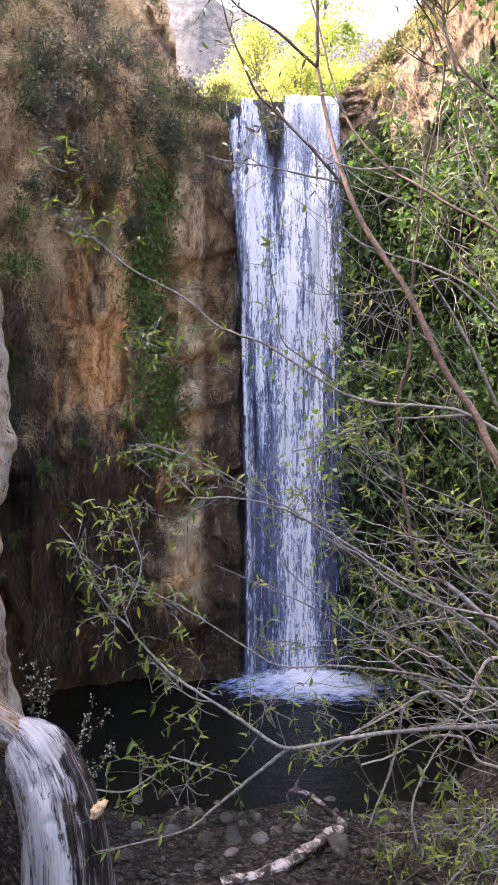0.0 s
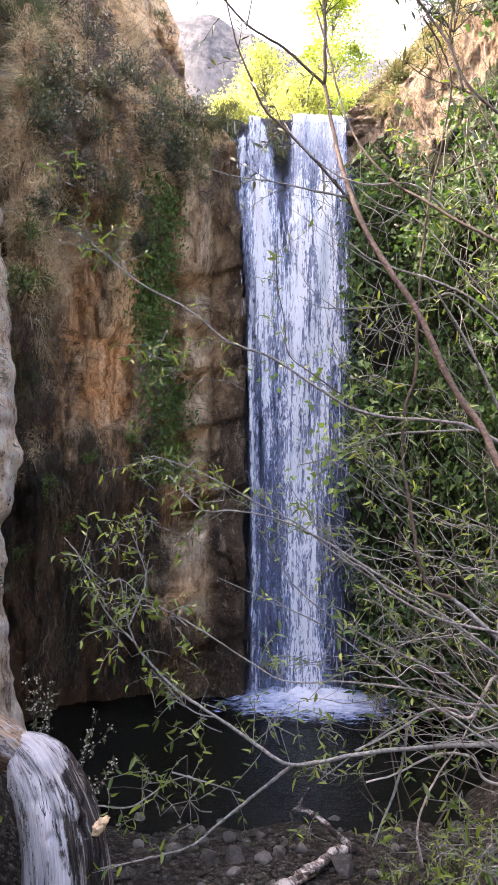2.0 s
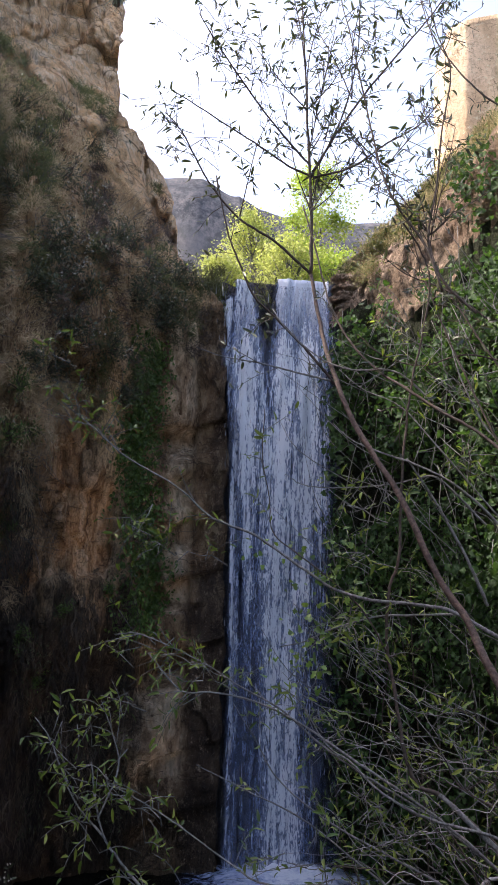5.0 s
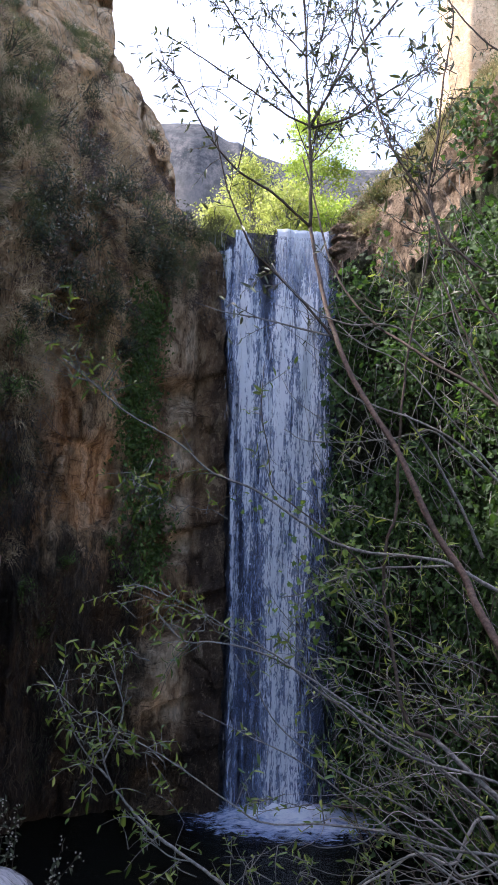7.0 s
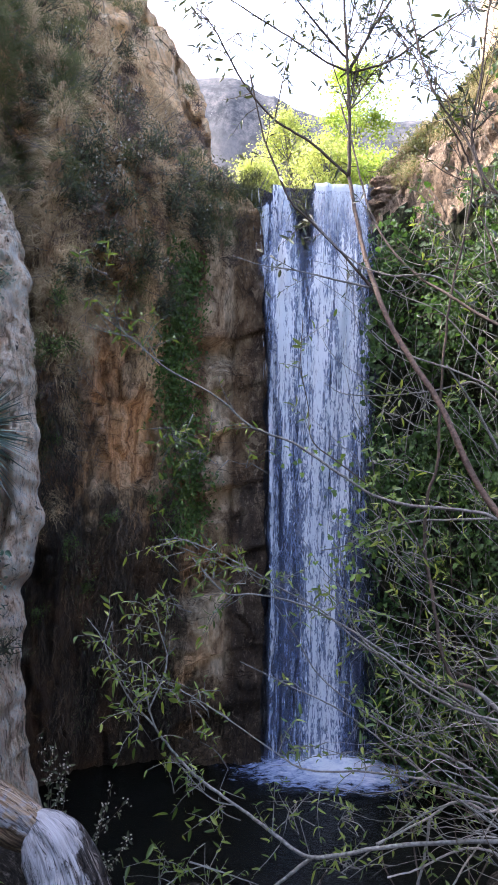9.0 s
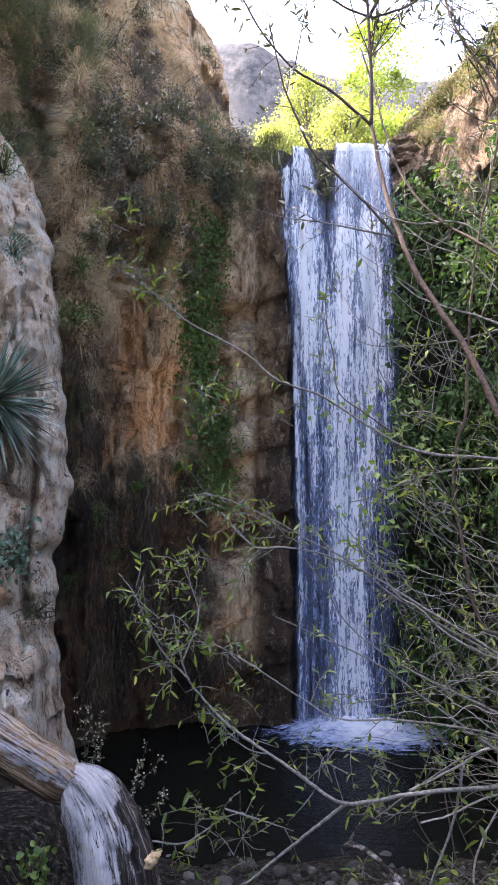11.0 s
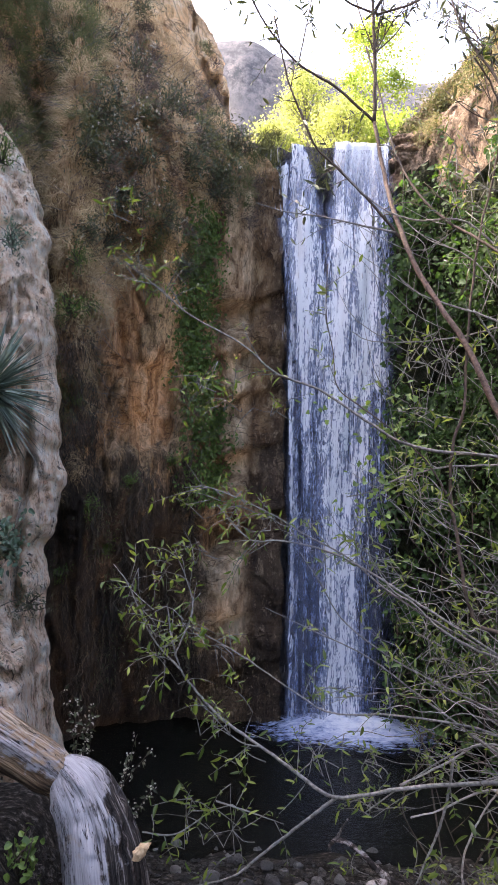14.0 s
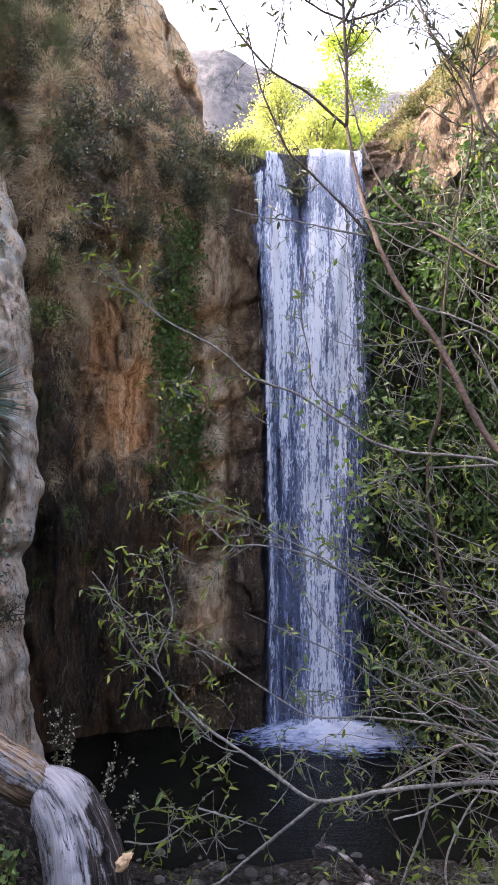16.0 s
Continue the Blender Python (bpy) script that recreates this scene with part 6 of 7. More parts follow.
def stone(x, y, size, k, turn):
    z = ground_z(x, y) + size * 0.25
    ob = thing("stone", "rounded grey creek stone on the gravel shore", "stone", "stones on the shore", at=(x, y, z), data=STONES[k % 6])
    ob.scale = (size, size, size)
    ob.rotation_euler = (rng.normal(0, 0.2), rng.normal(0, 0.2), turn)


for x, y, s in ((-0.39, 7.35, 0.09), (-0.16, 7.35, 0.125), (0.10, 7.33, 0.10), (0.25, 7.5, 0.08), (0.78, 7.1, 0.15), (0.45, 7.6, 0.08), (-0.05, 7.75, 0.06), (-0.55, 8.1, 0.07), (0.5, 8.0, 0.09), (-0.15, 6.95, 0.08)):
    stone(x, y, s, int(rng.integers(6)), rng.uniform(0, 6))
for _ in range(110):
    x, y = rng.uniform(-1.6, 2.2), rng.uniform(6.6, 8.6)
    if noise.noise((x * 1.7, y * 1.7, 6.0)) < -0.02:
        continue
    stone(x, y, 0.018 + 0.07 * rng.random() ** 2.2, int(rng.integers(6)), rng.uniform(0, 6))

# ---- growth on the left cliff ----
def on_cliff(a, z):
    p = left_point(a, z)
    du, dv = left_point(a + 0.004, z) - p, left_point(a, z + 0.08) - p
    n = unit(np.cross(du, dv))
    return p, n if n[1] < 0 else -n


def tuft(soup, at, normal, length, count, spread, droop=0.8, width=0.006):
    for _ in range(count):
        d = unit(normal * rng.uniform(0.4, 1.0) + rng.normal(0, spread, 3) + np.array((0, 0, rng.uniform(-0.1, 0.7))))
        ln = length * rng.uniform(0.5, 1.2)
        p0 = at + rng.normal(0, 0.05, 3)
        p1 = p0 + d * ln * 0.45
        p2 = p1 + unit(d + np.array((0, 0, -droop))) * ln * 0.35
        p3 = p2 + unit(d * 0.5 + np.array((0, 0, -droop * 2))) * ln * 0.35
        s = unit(np.cross(d, (rng.normal(0, 0.3), 1, rng.normal(0, 0.3)))) * width
        soup.add([p0 - s, p0 + s, p1 - s * 0.8, p1 + s * 0.8, p2 - s * 0.5, p2 + s * 0.5, p3], [(0, 1, 3, 2), (2, 3, 5, 4), (4, 5, 6)])


DRY, GREEN, DEAD = Soup(), Soup(), Soup()
for _ in range(3400):
    z = rng.uniform(3.6, 15.5)
    e = (z - 3.47) / left_depth(-0.12, z)
    a = rng.uniform(-0.42, left_edge(e) - 0.012)
    if a > -0.125 and z < 8.4:
        continue
    dens = noise.noise((a * 22, z * 0.7, 3.0))
    if dens < -0.16 + 0.35 * smooth(7.0, 4.8, z) * smooth(0.26, 0.22, -a) or z + 1.15 * a * 14 > 9.3 and dens < 0.2:
        continue
    if z < 4.6 and a > -0.24:
        continue
    if -0.225 < a + 0.02 * fbm(z, a * 9, 2.0) < -0.145 and 4.0 < z < 6.9:
        continue
    p, n = on_cliff(a, z)
    kind = noise.noise((a * 14 + 5, z * 0.5, 8.0))
    if a < -0.235 and z < 7.4:
        kind += 0.3
    if a < -0.285 and z > 7.6:
        kind -= 0.22
    soup = DRY if kind > 0.06 else (DEAD if kind > -0.16 else GREEN)
    tuft(soup, p - n * 0.02, n, rng.uniform(0.10, 0.32), 26, 0.5, 0.9, 0.0042)
for _ in range(900):
    a, z = rng.uniform(-0.44, -0.27), rng.uniform(7.8, 14.0)
    p, n = on_cliff(a, z)
    kind = noise.noise((a * 17, z * 0.7, 28.0))
    tuft(DRY if kind > 0.0 else GREEN, p - n * 0.02, n, rng.uniform(0.14, 0.38), 30, 0.5, 0.9, 0.0042)
thing("dry_grass", "tan dry grass hanging from the cliff in tufts", "grass", kind="stuff", data=DRY.mesh("dry_grass", DRY_GRASS, False))
thing("green_grass", "olive green grass tufts on the cliff", "grass", kind="stuff", data=GREEN.mesh("green_grass", GREEN_GRASS, False))
thing("dead_stalks", "dark brown dead stalks matted on the cliff", "dead plants", kind="stuff", data=DEAD.mesh("dead_stalks", DEAD_STALK, False))

# hanging roots over the dark lower face
so = Soup()
for _ in range(13000):
    a, z = rng.uniform(-0.33, -0.12), rng.uniform(0.4, 5.9)
    if noise.noise((a * 34, z * 0.55, 12.0)) < -0.02 or z > 4.1 and -0.25 < a < -0.14:
        continue
    p, n = on_cliff(a, z)
    ln = rng.uniform(0.05, 0.30)
    w = rng.uniform(0.0015, 0.005)
    q = p + n * rng.uniform(0.03, 0.15)
    r = q + np.array((rng.normal(0, 0.07), 0.02, -ln))
    m2 = (q + r) / 2 + rng.normal(0, 0.045, 3)
    s = np.array((w, 0, 0))
    so.add([p - s, p + s, q - s, q + s, m2 - s, m2 + s, r], [(0, 1, 3, 2), (2, 3, 5, 4), (4, 5, 6)])
thing("hanging_roots", "dark matted roots hanging down the lower cliff", "roots", kind="stuff", data=so.mesh("hanging_roots", ROOT, False))

# moss and small ferns low on the cliff
so = Soup()
for _ in range(5200):
    a, z = rng.uniform(-0.36, -0.12), rng.uniform(0.6, 6.0)
    if noise.noise((a * 20, z * 0.8, 33.0)) < 0.12 or z > 4.2 and -0.25 < a < -0.14:
        continue
    p, n = on_cliff(a, z)
    leaf(so, p + n * rng.uniform(0, 0.1), rng.normal(0, 0.6, 3) + np.array((0, -0.2, -0.6)), n + rng.normal(0, 0.6, 3), rng.uniform(0.03, 0.09), rng.uniform(0.012, 0.03), 0.3)
thing("moss", "dark green moss and ferns on the lower cliff", "moss", kind="stuff", data=so.mesh("moss", SHRUB_LEAF, False))

# pale dry stems in front of the cliff growth
so = Soup()
for _ in range(1100):
    z = rng.uniform(4.5, 11.5)
    a = rng.uniform(-0.40, -0.11)
    if -0.225 < a < -0.145 and z < 6.9 or noise.noise((a * 18, z * 0.8, 17.0)) < -0.05:
        continue
    p, n = on_cliff(a, z)
    q = p + n * rng.uniform(0.15, 0.4) + np.array((rng.normal(0, 0.2), 0, rng.uniform(-0.35, 0.3)))
    tube(so, spline([p, (p + q) / 2 + rng.normal(0, 0.05, 3), q], 5), np.linspace(0.005, 0.002, 5), 3)
thing("dry_stems", "pale dry stems standing out from the cliff", "dead plants", kind="stuff", data=so.mesh("dry_stems", BARK_GREY))

# green ivy strip
so = Soup()
for _ in range(7000):
    z = rng.uniform(3.6, 8.6)
    mid = -0.105 - 0.0025 * (z - 4) + 0.008 * math.sin(z * 1.7)
    a = mid + rng.normal(0, 0.017) * (1.1 - 0.05 * z)
    p, n = on_cliff(a - 0.012, z)
    leaf(so, p + n * rng.uniform(0.0, 0.16), rng.normal(0, 0.5, 3) + np.array((0, -0.2, -0.7)), n + rng.normal(0, 0.5, 3), rng.uniform(0.05, 0.09), rng.uniform(0.035, 0.06), 0.2)
thing("ivy", "bright green ivy strip trailing down the cliff", "ivy", kind="stuff", data=so.mesh("ivy", IVY_LEAF, False))


def shrub(name, label, at, normal, radius, leaves, size, material, flowers=0, category="shrub", ratio=0.3):
    ob = thing(name, label, category, at=tuple(float(v) for v in at))
    st, lf, fl = Soup(), Soup(), Soup()
    tips = []
    for _ in range(16):
        d = unit(normal * 0.7 + rng.normal(0, 0.6, 3) + np.array((0, 0, 0.25)))
        tip = at + d * radius * rng.uniform(0.5, 1.15)
        tips.append((at, tip))
        tube(st, spline([at - normal * 0.1, at + d * radius * 0.4 + rng.normal(0, 0.03, 3), tip], 5), np.linspace(0.009, 0.003, 5), 4)
    for _ in range(leaves):
        a, b = tips[rng.integers(len(tips))]
        p = a + (b - a) * rng.uniform(0.25, 1.05) + rng.normal(0, 0.09, 3) * radius / 0.5
        ln = size * rng.uniform(0.6, 1.2)
        (fine_leaf if leaves < 250 else leaf)(lf, p, rng.normal(0, 0.8, 3) + normal * 0.4, rng.normal(0, 0.5, 3) + np.array((0, -0.4, 0.8)), ln, ln * ratio, 0.2)
    for _ in range(flowers):
        a, b = tips[rng.integers(len(tips))]
        p = a + (b - a) * rng.uniform(0.8, 1.3) + rng.normal(0, 0.07, 3) + normal * 0.12
        for _ in range(4):
            leaf(fl, p + rng.normal(0, 0.008, 3), rng.normal(0, 1, 3), rng.normal(0, 0.4, 3) + np.array((0, -0.6, 0.7)), 0.026, 0.021, 0.1)
    part("branching", st.mesh("branching", BARK_DARK), ob, kind="stuff")
    part("foliage", lf.mesh("foliage", material, False), ob, kind="stuff")
    if flowers:
        part("blossom", fl.mesh("blossom", FLOWER, False), ob, "small cream flower heads", kind="stuff")
    return ob


for a, z, r, fl in ((-0.205, 8.6, 0.55, 46), (-0.225, 8.0, 0.5, 34), (-0.27, 9.0, 0.55, 32), (-0.29, 8.3, 0.5, 22), (-0.13, 9.5, 0.6, 8), (-0.115, 8.8, 0.55, 4), (-0.15, 8.9, 0.5, 4), (-0.175, 9.9, 0.45, 12), (-0.09, 9.9, 0.5, 0), (-0.1, 9.2, 0.45, 0)):
    p, n = on_cliff(a, z)
    shrub("cliff_shrub", "dark green shrub with cream flower heads on the cliff" if fl else "dark green shrub on the cliff edge", p, n, r, 620, 0.085, SHRUB_LEAF, fl)

for a, z, r, fl in ((-0.335, 12.2, 0.7, 0), (-0.30, 11.4, 0.65, 10), (-0.26, 10.8, 0.6, 18), (-0.215, 10.4, 0.5, 16), (-0.315, 10.2, 0.55, 8), (-0.24, 9.6, 0.55, 30), (-0.19, 9.4, 0.45, 26),
                    (-0.16, 10.1, 0.5, 10), (-0.285, 7.2, 0.4, 6), (-0.25, 7.3, 0.4, 10), (-0.175, 7.9, 0.4, 12), (-0.155, 7.3, 0.35, 0), (-0.27, 13.2, 0.6, 0), (-0.225, 12.4, 0.45, 0)):
    p, n = on_cliff(a, z)
    shrub("cliff_shrub", "dark twiggy shrub with scattered cream flower heads on the cliff" if fl else "dark olive twiggy shrub matted on the cliff", p, n, r, 520, 0.065, SHRUB_LEAF, fl)

for a, z, r in ((-0.262, 3.5, 0.22), (-0.285, 5.0, 0.2), (-0.15, 4.3, 0.2), (-0.295, 2.5, 0.2), (-0.272, 6.3, 0.25), (-0.235, 2.9, 0.16), (-0.205, 3.9, 0.16)):
    p, n = on_cliff(a, z)
    shrub("fern_clump", "small bright green fern clump rooted in the cliff", p, n, r, 260, 0.045, IVY_LEAF, 0, "fern", 0.35)

# ---- right-hand vines ----
VINES, VSTEM = Soup(), Soup()


def vine_top(a):
    return 0.405 + 0.5 * max(0.0, a - 0.116) + 0.3 * max(0.0, a - 0.22)


for _ in range(56000):
    a = rng.uniform(0.118, 0.42)
    yb = right_base(a)
    zv = 3.47 + vine_top(a) * (yb - 0.6) + 0.35 * fbm(a * 30, 2.0, 7.0)
    z = rng.uniform(0.15, zv)
    y = yb - 0.35 - rng.random() ** 1.6 * 1.3
    x = a * y
    if noise.noise((x * 1.3, y * 1.3, z * 1.1)) < -0.13 - 0.08 * (z < 5) or noise.noise((x * 3.1, y * 2, z * 2.7)) < -0.11 - 0.08 * (z < 5):
        continue
    if z < 3.2 and rng.random() < 0.5:
        continue
    if z > zv - 1.2 and a > 0.17 and noise.noise((x * 2.2, y, z * 2.2)) < -0.1:
        continue
    p = np.array((x, y, z)) + rng.normal(0, 0.08, 3)
    along, face = rng.normal(0, 0.6, 3) + np.array((-0.2, -0.3, -0.5)), rng.normal(0, 0.8, 3) + np.array((-0.3, -0.6, 0.6))
    size = 0.035 + 0.085 * rng.random() ** 2.0
    if noise.noise((x * 0.9, y, z * 0.9 + 30)) > 0.24:
        leaf(VINES, p, along, face, 1.5 * size, 0.45 * size, 0.2)
    else:
        broad_leaf(VINES, p, along, face, size)
# patches climbing the slope above
for _ in range(12000):
    a = rng.uniform(0.19, 0.45)
    y, z = right_face(a, rng.uniform(0.56, 0.63))
    if (z - 3.47) / y > vine_top(a) + 0.03 and rng.random() < 0.85:
        continue
    y -= rng.uniform(0.1, 0.7)
    if noise.noise((a * 16, z * 0.8, 21.0)) < 0.28 - 1.3 * (a - 0.15):
        continue
    broad_leaf(VINES, np.array((a * y, y, z)) + rng.normal(0, 0.07, 3), rng.normal(0, 0.6, 3) + np.array((-0.2, -0.3, -0.5)), rng.normal(0, 0.6, 3) + np.array((-0.3, -0.6, 0.6)), rng.uniform(0.05, 0.12))
for _ in range(260):
    a = rng.uniform(0.115, 0.40)
    yb = right_base(a) - rng.uniform(0.5, 1.4)
    z = rng.uniform(0.6, 8)
    p = np.array((a * yb, yb, z))
    q = p + np.array((rng.normal(0, 0.7), rng.normal(0, 0.2), rng.uniform(0.3, 1.6)))
    tube(VSTEM, spline([p, (p + q) / 2 + rng.normal(0, 0.15, 3), q], 7), np.linspace(0.010, 0.004, 7), 4)
vines = thing("wild_vines", "dense dark green broad-leaved vines covering the cliff", "vines", at=(3.0, 11.5, 0.0))
part("vine_wood", VSTEM.mesh("vine_wood", BARK_GREY), vines, kind="stuff")
part("vine_foliage", VINES.mesh("vine_foliage", VINE_LEAF, False), vines, kind="stuff")

# ---- trees above the fall ----
def far_tree(x, y, base, low, top, width, leaves, label, material):
    """A tree whose leafy clumps fill an upright crown from low to top."""
    ob = thing("cottonwood", label, "tree", at=(x, y, base))
    st, lf = Soup(), Soup()
    tube(st, spline([(x, y, base), (x + 0.1, y, (base + low) / 2), (x - 0.1, y, top - 0.4)], 10), np.linspace(0.16, 0.03, 10), 8)
    for k in range(56):
        u = rng.random()
        z0 = low + (top - low) * u
        w = rng.uniform(0, 6.28)
        reach = width * (0.35 + 0.75 * math.sin(math.pi * min(1.0, 0.2 + 0.75 * u))) * rng.uniform(0.25, 1.0)
        tip = np.array((x + reach * math.cos(w), y + reach * math.sin(w), z0))
        tube(st, spline([(x, y, z0 - 0.9), ((x + tip[0]) / 2, (y + tip[1]) / 2, z0 - 0.5), tip], 5), np.linspace(0.035, 0.008, 5), 4)
        size = rng.uniform(0.16, 0.34)
        for _ in range(leaves // 56):
            p = tip + rng.normal(0, 1, 3) * np.array((size, size, size * 0.75))
            broad_leaf(lf, p, rng.normal(0, 1, 3), rng.normal(0, 1, 3), rng.uniform(0.05, 0.11))
    part("trunk", st.mesh("trunk", BARK_GREY), ob)
    part("crown", lf.mesh("crown", material, False), ob, "bright spring leaves", kind="stuff")


far_tree(3.0, 30, 10.5, 17.5, 23.2, 1.25, 11000, "tall yellow-green spring cottonwood above the fall", SPRING_LEAF)
far_tree(0.35, 31, 10.5, 17.6, 21.5, 1.15, 7000, "yellow spring cottonwood above the fall", YELLOW_LEAF)
far_tree(1.7, 27, 10.4, 15.6, 18.0, 1.3, 6000, "low yellow-green cottonwood above the fall", YELLOW_LEAF)
far_tree(-0.9, 27, 10.4, 15.4, 17.2, 0.9, 3500, "low sparse yellow cottonwood above the fall", YELLOW_LEAF)
far_tree(3.3, 27, 10.4, 15.6, 17.6, 0.9, 3500, "low leafy cottonwood above the fall", SPRING_LEAF)

# ---- sunny slope beside the crest ----
STRAW = leaf_material("straw_grass", (0.17, 0.15, 0.065), (0.50, 0.41, 0.25), (0.40, 0.35, 0.15), 0.75, 0.35)
SLOPE, SCRUB = Soup(), Soup()
for _ in range(2600):
    a = rng.uniform(0.12, 0.4)
    y, z = right_face(a, rng.uniform(0.62, 0.87))
    if noise.noise((a * 40, z * 1.5, 4.0)) < 0.02:
        continue
    tuft(SLOPE, np.array((a * (y - 0.12), y - 0.12, z)), np.array((-0.3, -0.8, 0.4)), rng.uniform(0.10, 0.26), 14, 0.6, 0.5, 0.0045)
# low leafy scrub in clumps between the grass
for _ in range(260):
    a = rng.uniform(0.128, 0.4)
    y, z = right_face(a, rng.uniform(0.61, 0.86))
    if noise.noise((a * 26, z * 1.3, 14.0)) < -0.05:
        continue
    size = rng.uniform(0.08, 0.24)
    for _ in range(int(rng.integers(24, 60))):
        p = np.array((a * (y - 0.2), y - 0.2, z)) + rng.normal(0, 1, 3) * np.array((size, 0.08, 0.8 * size))
        leaf(SCRUB, p, rng.normal(0, 1, 3), rng.normal(0, 0.7, 3) + np.array((-0.3, -0.5, 0.6)), rng.uniform(0.04, 0.09), rng.uniform(0.02, 0.04), 0.2)
thing("slope_grass", "pale straw grass on the sunny slope", "grass", kind="stuff", data=SLOPE.mesh("slope_grass", STRAW, False))
thing("slope_scrub", "low green and yellow scrub on the sunny slope", "scrub", kind="stuff", data=SCRUB.mesh("slope_scrub", SCRUB_LEAF, False))
for k, (x, y, z, w) in enumerate(((2.06, 13.95, 9.62, 0.34), (2.0, 13.9, 9.84, 0.36), (2.08, 13.95, 10.04, 0.40), (2.12, 14.05, 10.24, 0.46), (2.62, 13.85, 9.95, 0.36))):
    bm = bmesh.new()
    bmesh.ops.create_icosphere(bm, subdivisions=4, radius=1.0)
    for v in bm.verts:
        n = 1 + 0.18 * fbm(v.co.x * 1.3 + 7 * k, v.co.y * 1.3, v.co.z * 1.3, 4)
        box = 1 / max(abs(v.co.x), abs(v.co.y), abs(v.co.z)) ** 0.55
        v.co = Vector((v.co.x * n * box * w, v.co.y * n * box * w * 0.7, v.co.z * n * box * 0.11))
    me = bpy.data.meshes.new("rock_slab")
    bm.to_mesh(me)
    bm.free()
    me.polygons.foreach_set("use_smooth", [True] * len(me.polygons))
    me.materials.append(SUNNY_ROCK)
    thing("rock_slab", "flat tan rock slab stacked beside the crest", "rock", "slabs beside the crest", at=(x, y, z), data=me).rotation_euler = (0.1, -0.12, 0.3 * k)

CREST = Soup()
for _ in range(260):
    x = rng.uniform(-2.2, 0.7)
    y = rng.uniform(14.3, 15.4)
    if noise.noise((x * 2.5, y * 2.5, 5.0)) < -0.05:
        continue
    z = max(ground_z(x, y), lip_z(x) - 0.1) if x > -1.5 else ground_z(x, y)
    tuft(CREST, np.array((x, y, z)), np.array((0, -0.3, 0.9)), rng.uniform(0.12, 0.34), 16, 0.5, 0.4, 0.005)
thing("crest_grass", "olive and straw grass along the crest of the fall", "grass", kind="stuff", data=CREST.mesh("crest_grass", STRAW, False))

# ferns and grass hanging between the two streams
FERN, LIP = Soup(), Soup()
for _ in range(16):
    z = rng.uniform(9.2, 10.25)
    x = 0.36 + 0.075 * (10.2 - z) + rng.normal(0, 0.08) * (0.35 + 0.65 * smooth(8.4, 9.8, z))
    tuft(FERN, np.array((x, 13.9 - 0.1 * rng.random(), z)), np.array((0, -0.8, 0.2)), rng.uniform(0.10, 0.26), 9, 0.45, 1.0, 0.007)
for _ in range(110):
    x = rng.uniform(-0.95, -0.35)
    z = rng.uniform(9.5, 10.35)
    tuft(LIP, np.array((x, 13.95, z)), np.array((0, -0.8, 0.3)), rng.uniform(0.12, 0.30), 12, 0.5, 1.0, 0.006)
thing("lip_grass", "grey olive grass hanging over the dark lip beside the fall", "grass", kind="stuff", data=LIP.mesh("lip_grass", GREEN_GRASS, False))
thing("lip_ferns", "olive ferns and grass hanging from the crest between the streams", "ferns", kind="stuff", data=FERN.mesh("lip_ferns", GREEN_GRASS, False))

# ---- yucca and small plants on the pale rock ----
def yucca(crown, root, reach, count, label):
    """A rosette of stiff narrow leaves on a short stem."""
    ob = thing("yucca", label, "yucca", at=tuple(crown - np.array((0, 0, 0.06))))
    so = Soup()
    for k in range(count):
        d = unit(rng.normal(0, 1, 3) + np.array((0.1, -0.5, 0.15)))
        ln = reach * rng.uniform(0.62, 1.0)
        s = unit(np.cross(d, rng.normal(0, 1, 3) + np.array((0, 0, 2)))) * 0.019 * reach
        n = unit(np.cross(s, d)) * 0.006
        b0, b1 = crown + d * 0.06, crown + d * ln * 0.5
        tip = crown + d * ln + np.array((0, 0, -0.07 * ln))
        so.add([b0 - s, b0 - n, b0 + s, b1 - s, b1 - n, b1 + s, tip], [(0, 1, 4, 3), (1, 2, 5, 4), (3, 4, 6), (4, 5, 6)])
    part("leaf_rosette", so.mesh("leaf_rosette", YUCCA_LEAF, False), ob, kind="stuff")
    so = Soup()
    tube(so, [root, (np.array(root) + crown) / 2, crown], (0.09, 0.1, 0.07), 10, 0.3)
    part("stem", so.mesh("stem", BARK_DARK), ob)


yucca(np.array((-3.5, 8.72, 4.72)), (-3.5, 9.3, 4.45), 1.0, 400, "blue-green yucca rosette of stiff narrow leaves")
yucca(np.array((-3.05, 15.20, 17.78)), (-3.15, 15.50, 17.73), 0.5, 260, "small dark yucca clinging to the cliff edge")
OUT = np.array((0.3, -0.9, 0.2))
shrub("rock_shrub", "grey-green leafy shrub growing from the pale rock", np.array((-3.15, 8.65, 2.95)), OUT, 0.5, 245, 0.10, BLUE_LEAF, 0, "shrub", 0.5)
shrub("rock_shrub", "dark twiggy shrub in a cleft of the pale rock", np.array((-2.98, 8.95, 2.35)), OUT, 0.30, 380, 0.045, SHRUB_LEAF, 3)
shrub("rock_shrub", "grey-green tuft in the pale rock", np.array((-3.35, 8.9, 6.5)), OUT, 0.28, 420, 0.05, BLUE_LEAF, 0)
shrub("rock_shrub", "olive green tuft on the pale rock", np.array((-3.5, 8.8, 7.5)), OUT, 0.32, 420, 0.06, IVY_LEAF, 0)
shrub("rock_shrub", "green shrub beside the pale rock", np.array((-2.95, 10.0, 6.0)), OUT, 0.30, 420, 0.05, IVY_LEAF, 4)
shrub("rock_shrub", "green shrub beside the pale rock", np.array((-2.95, 10.3, 6.75)), OUT, 0.30, 420, 0.05, IVY_LEAF, 0)
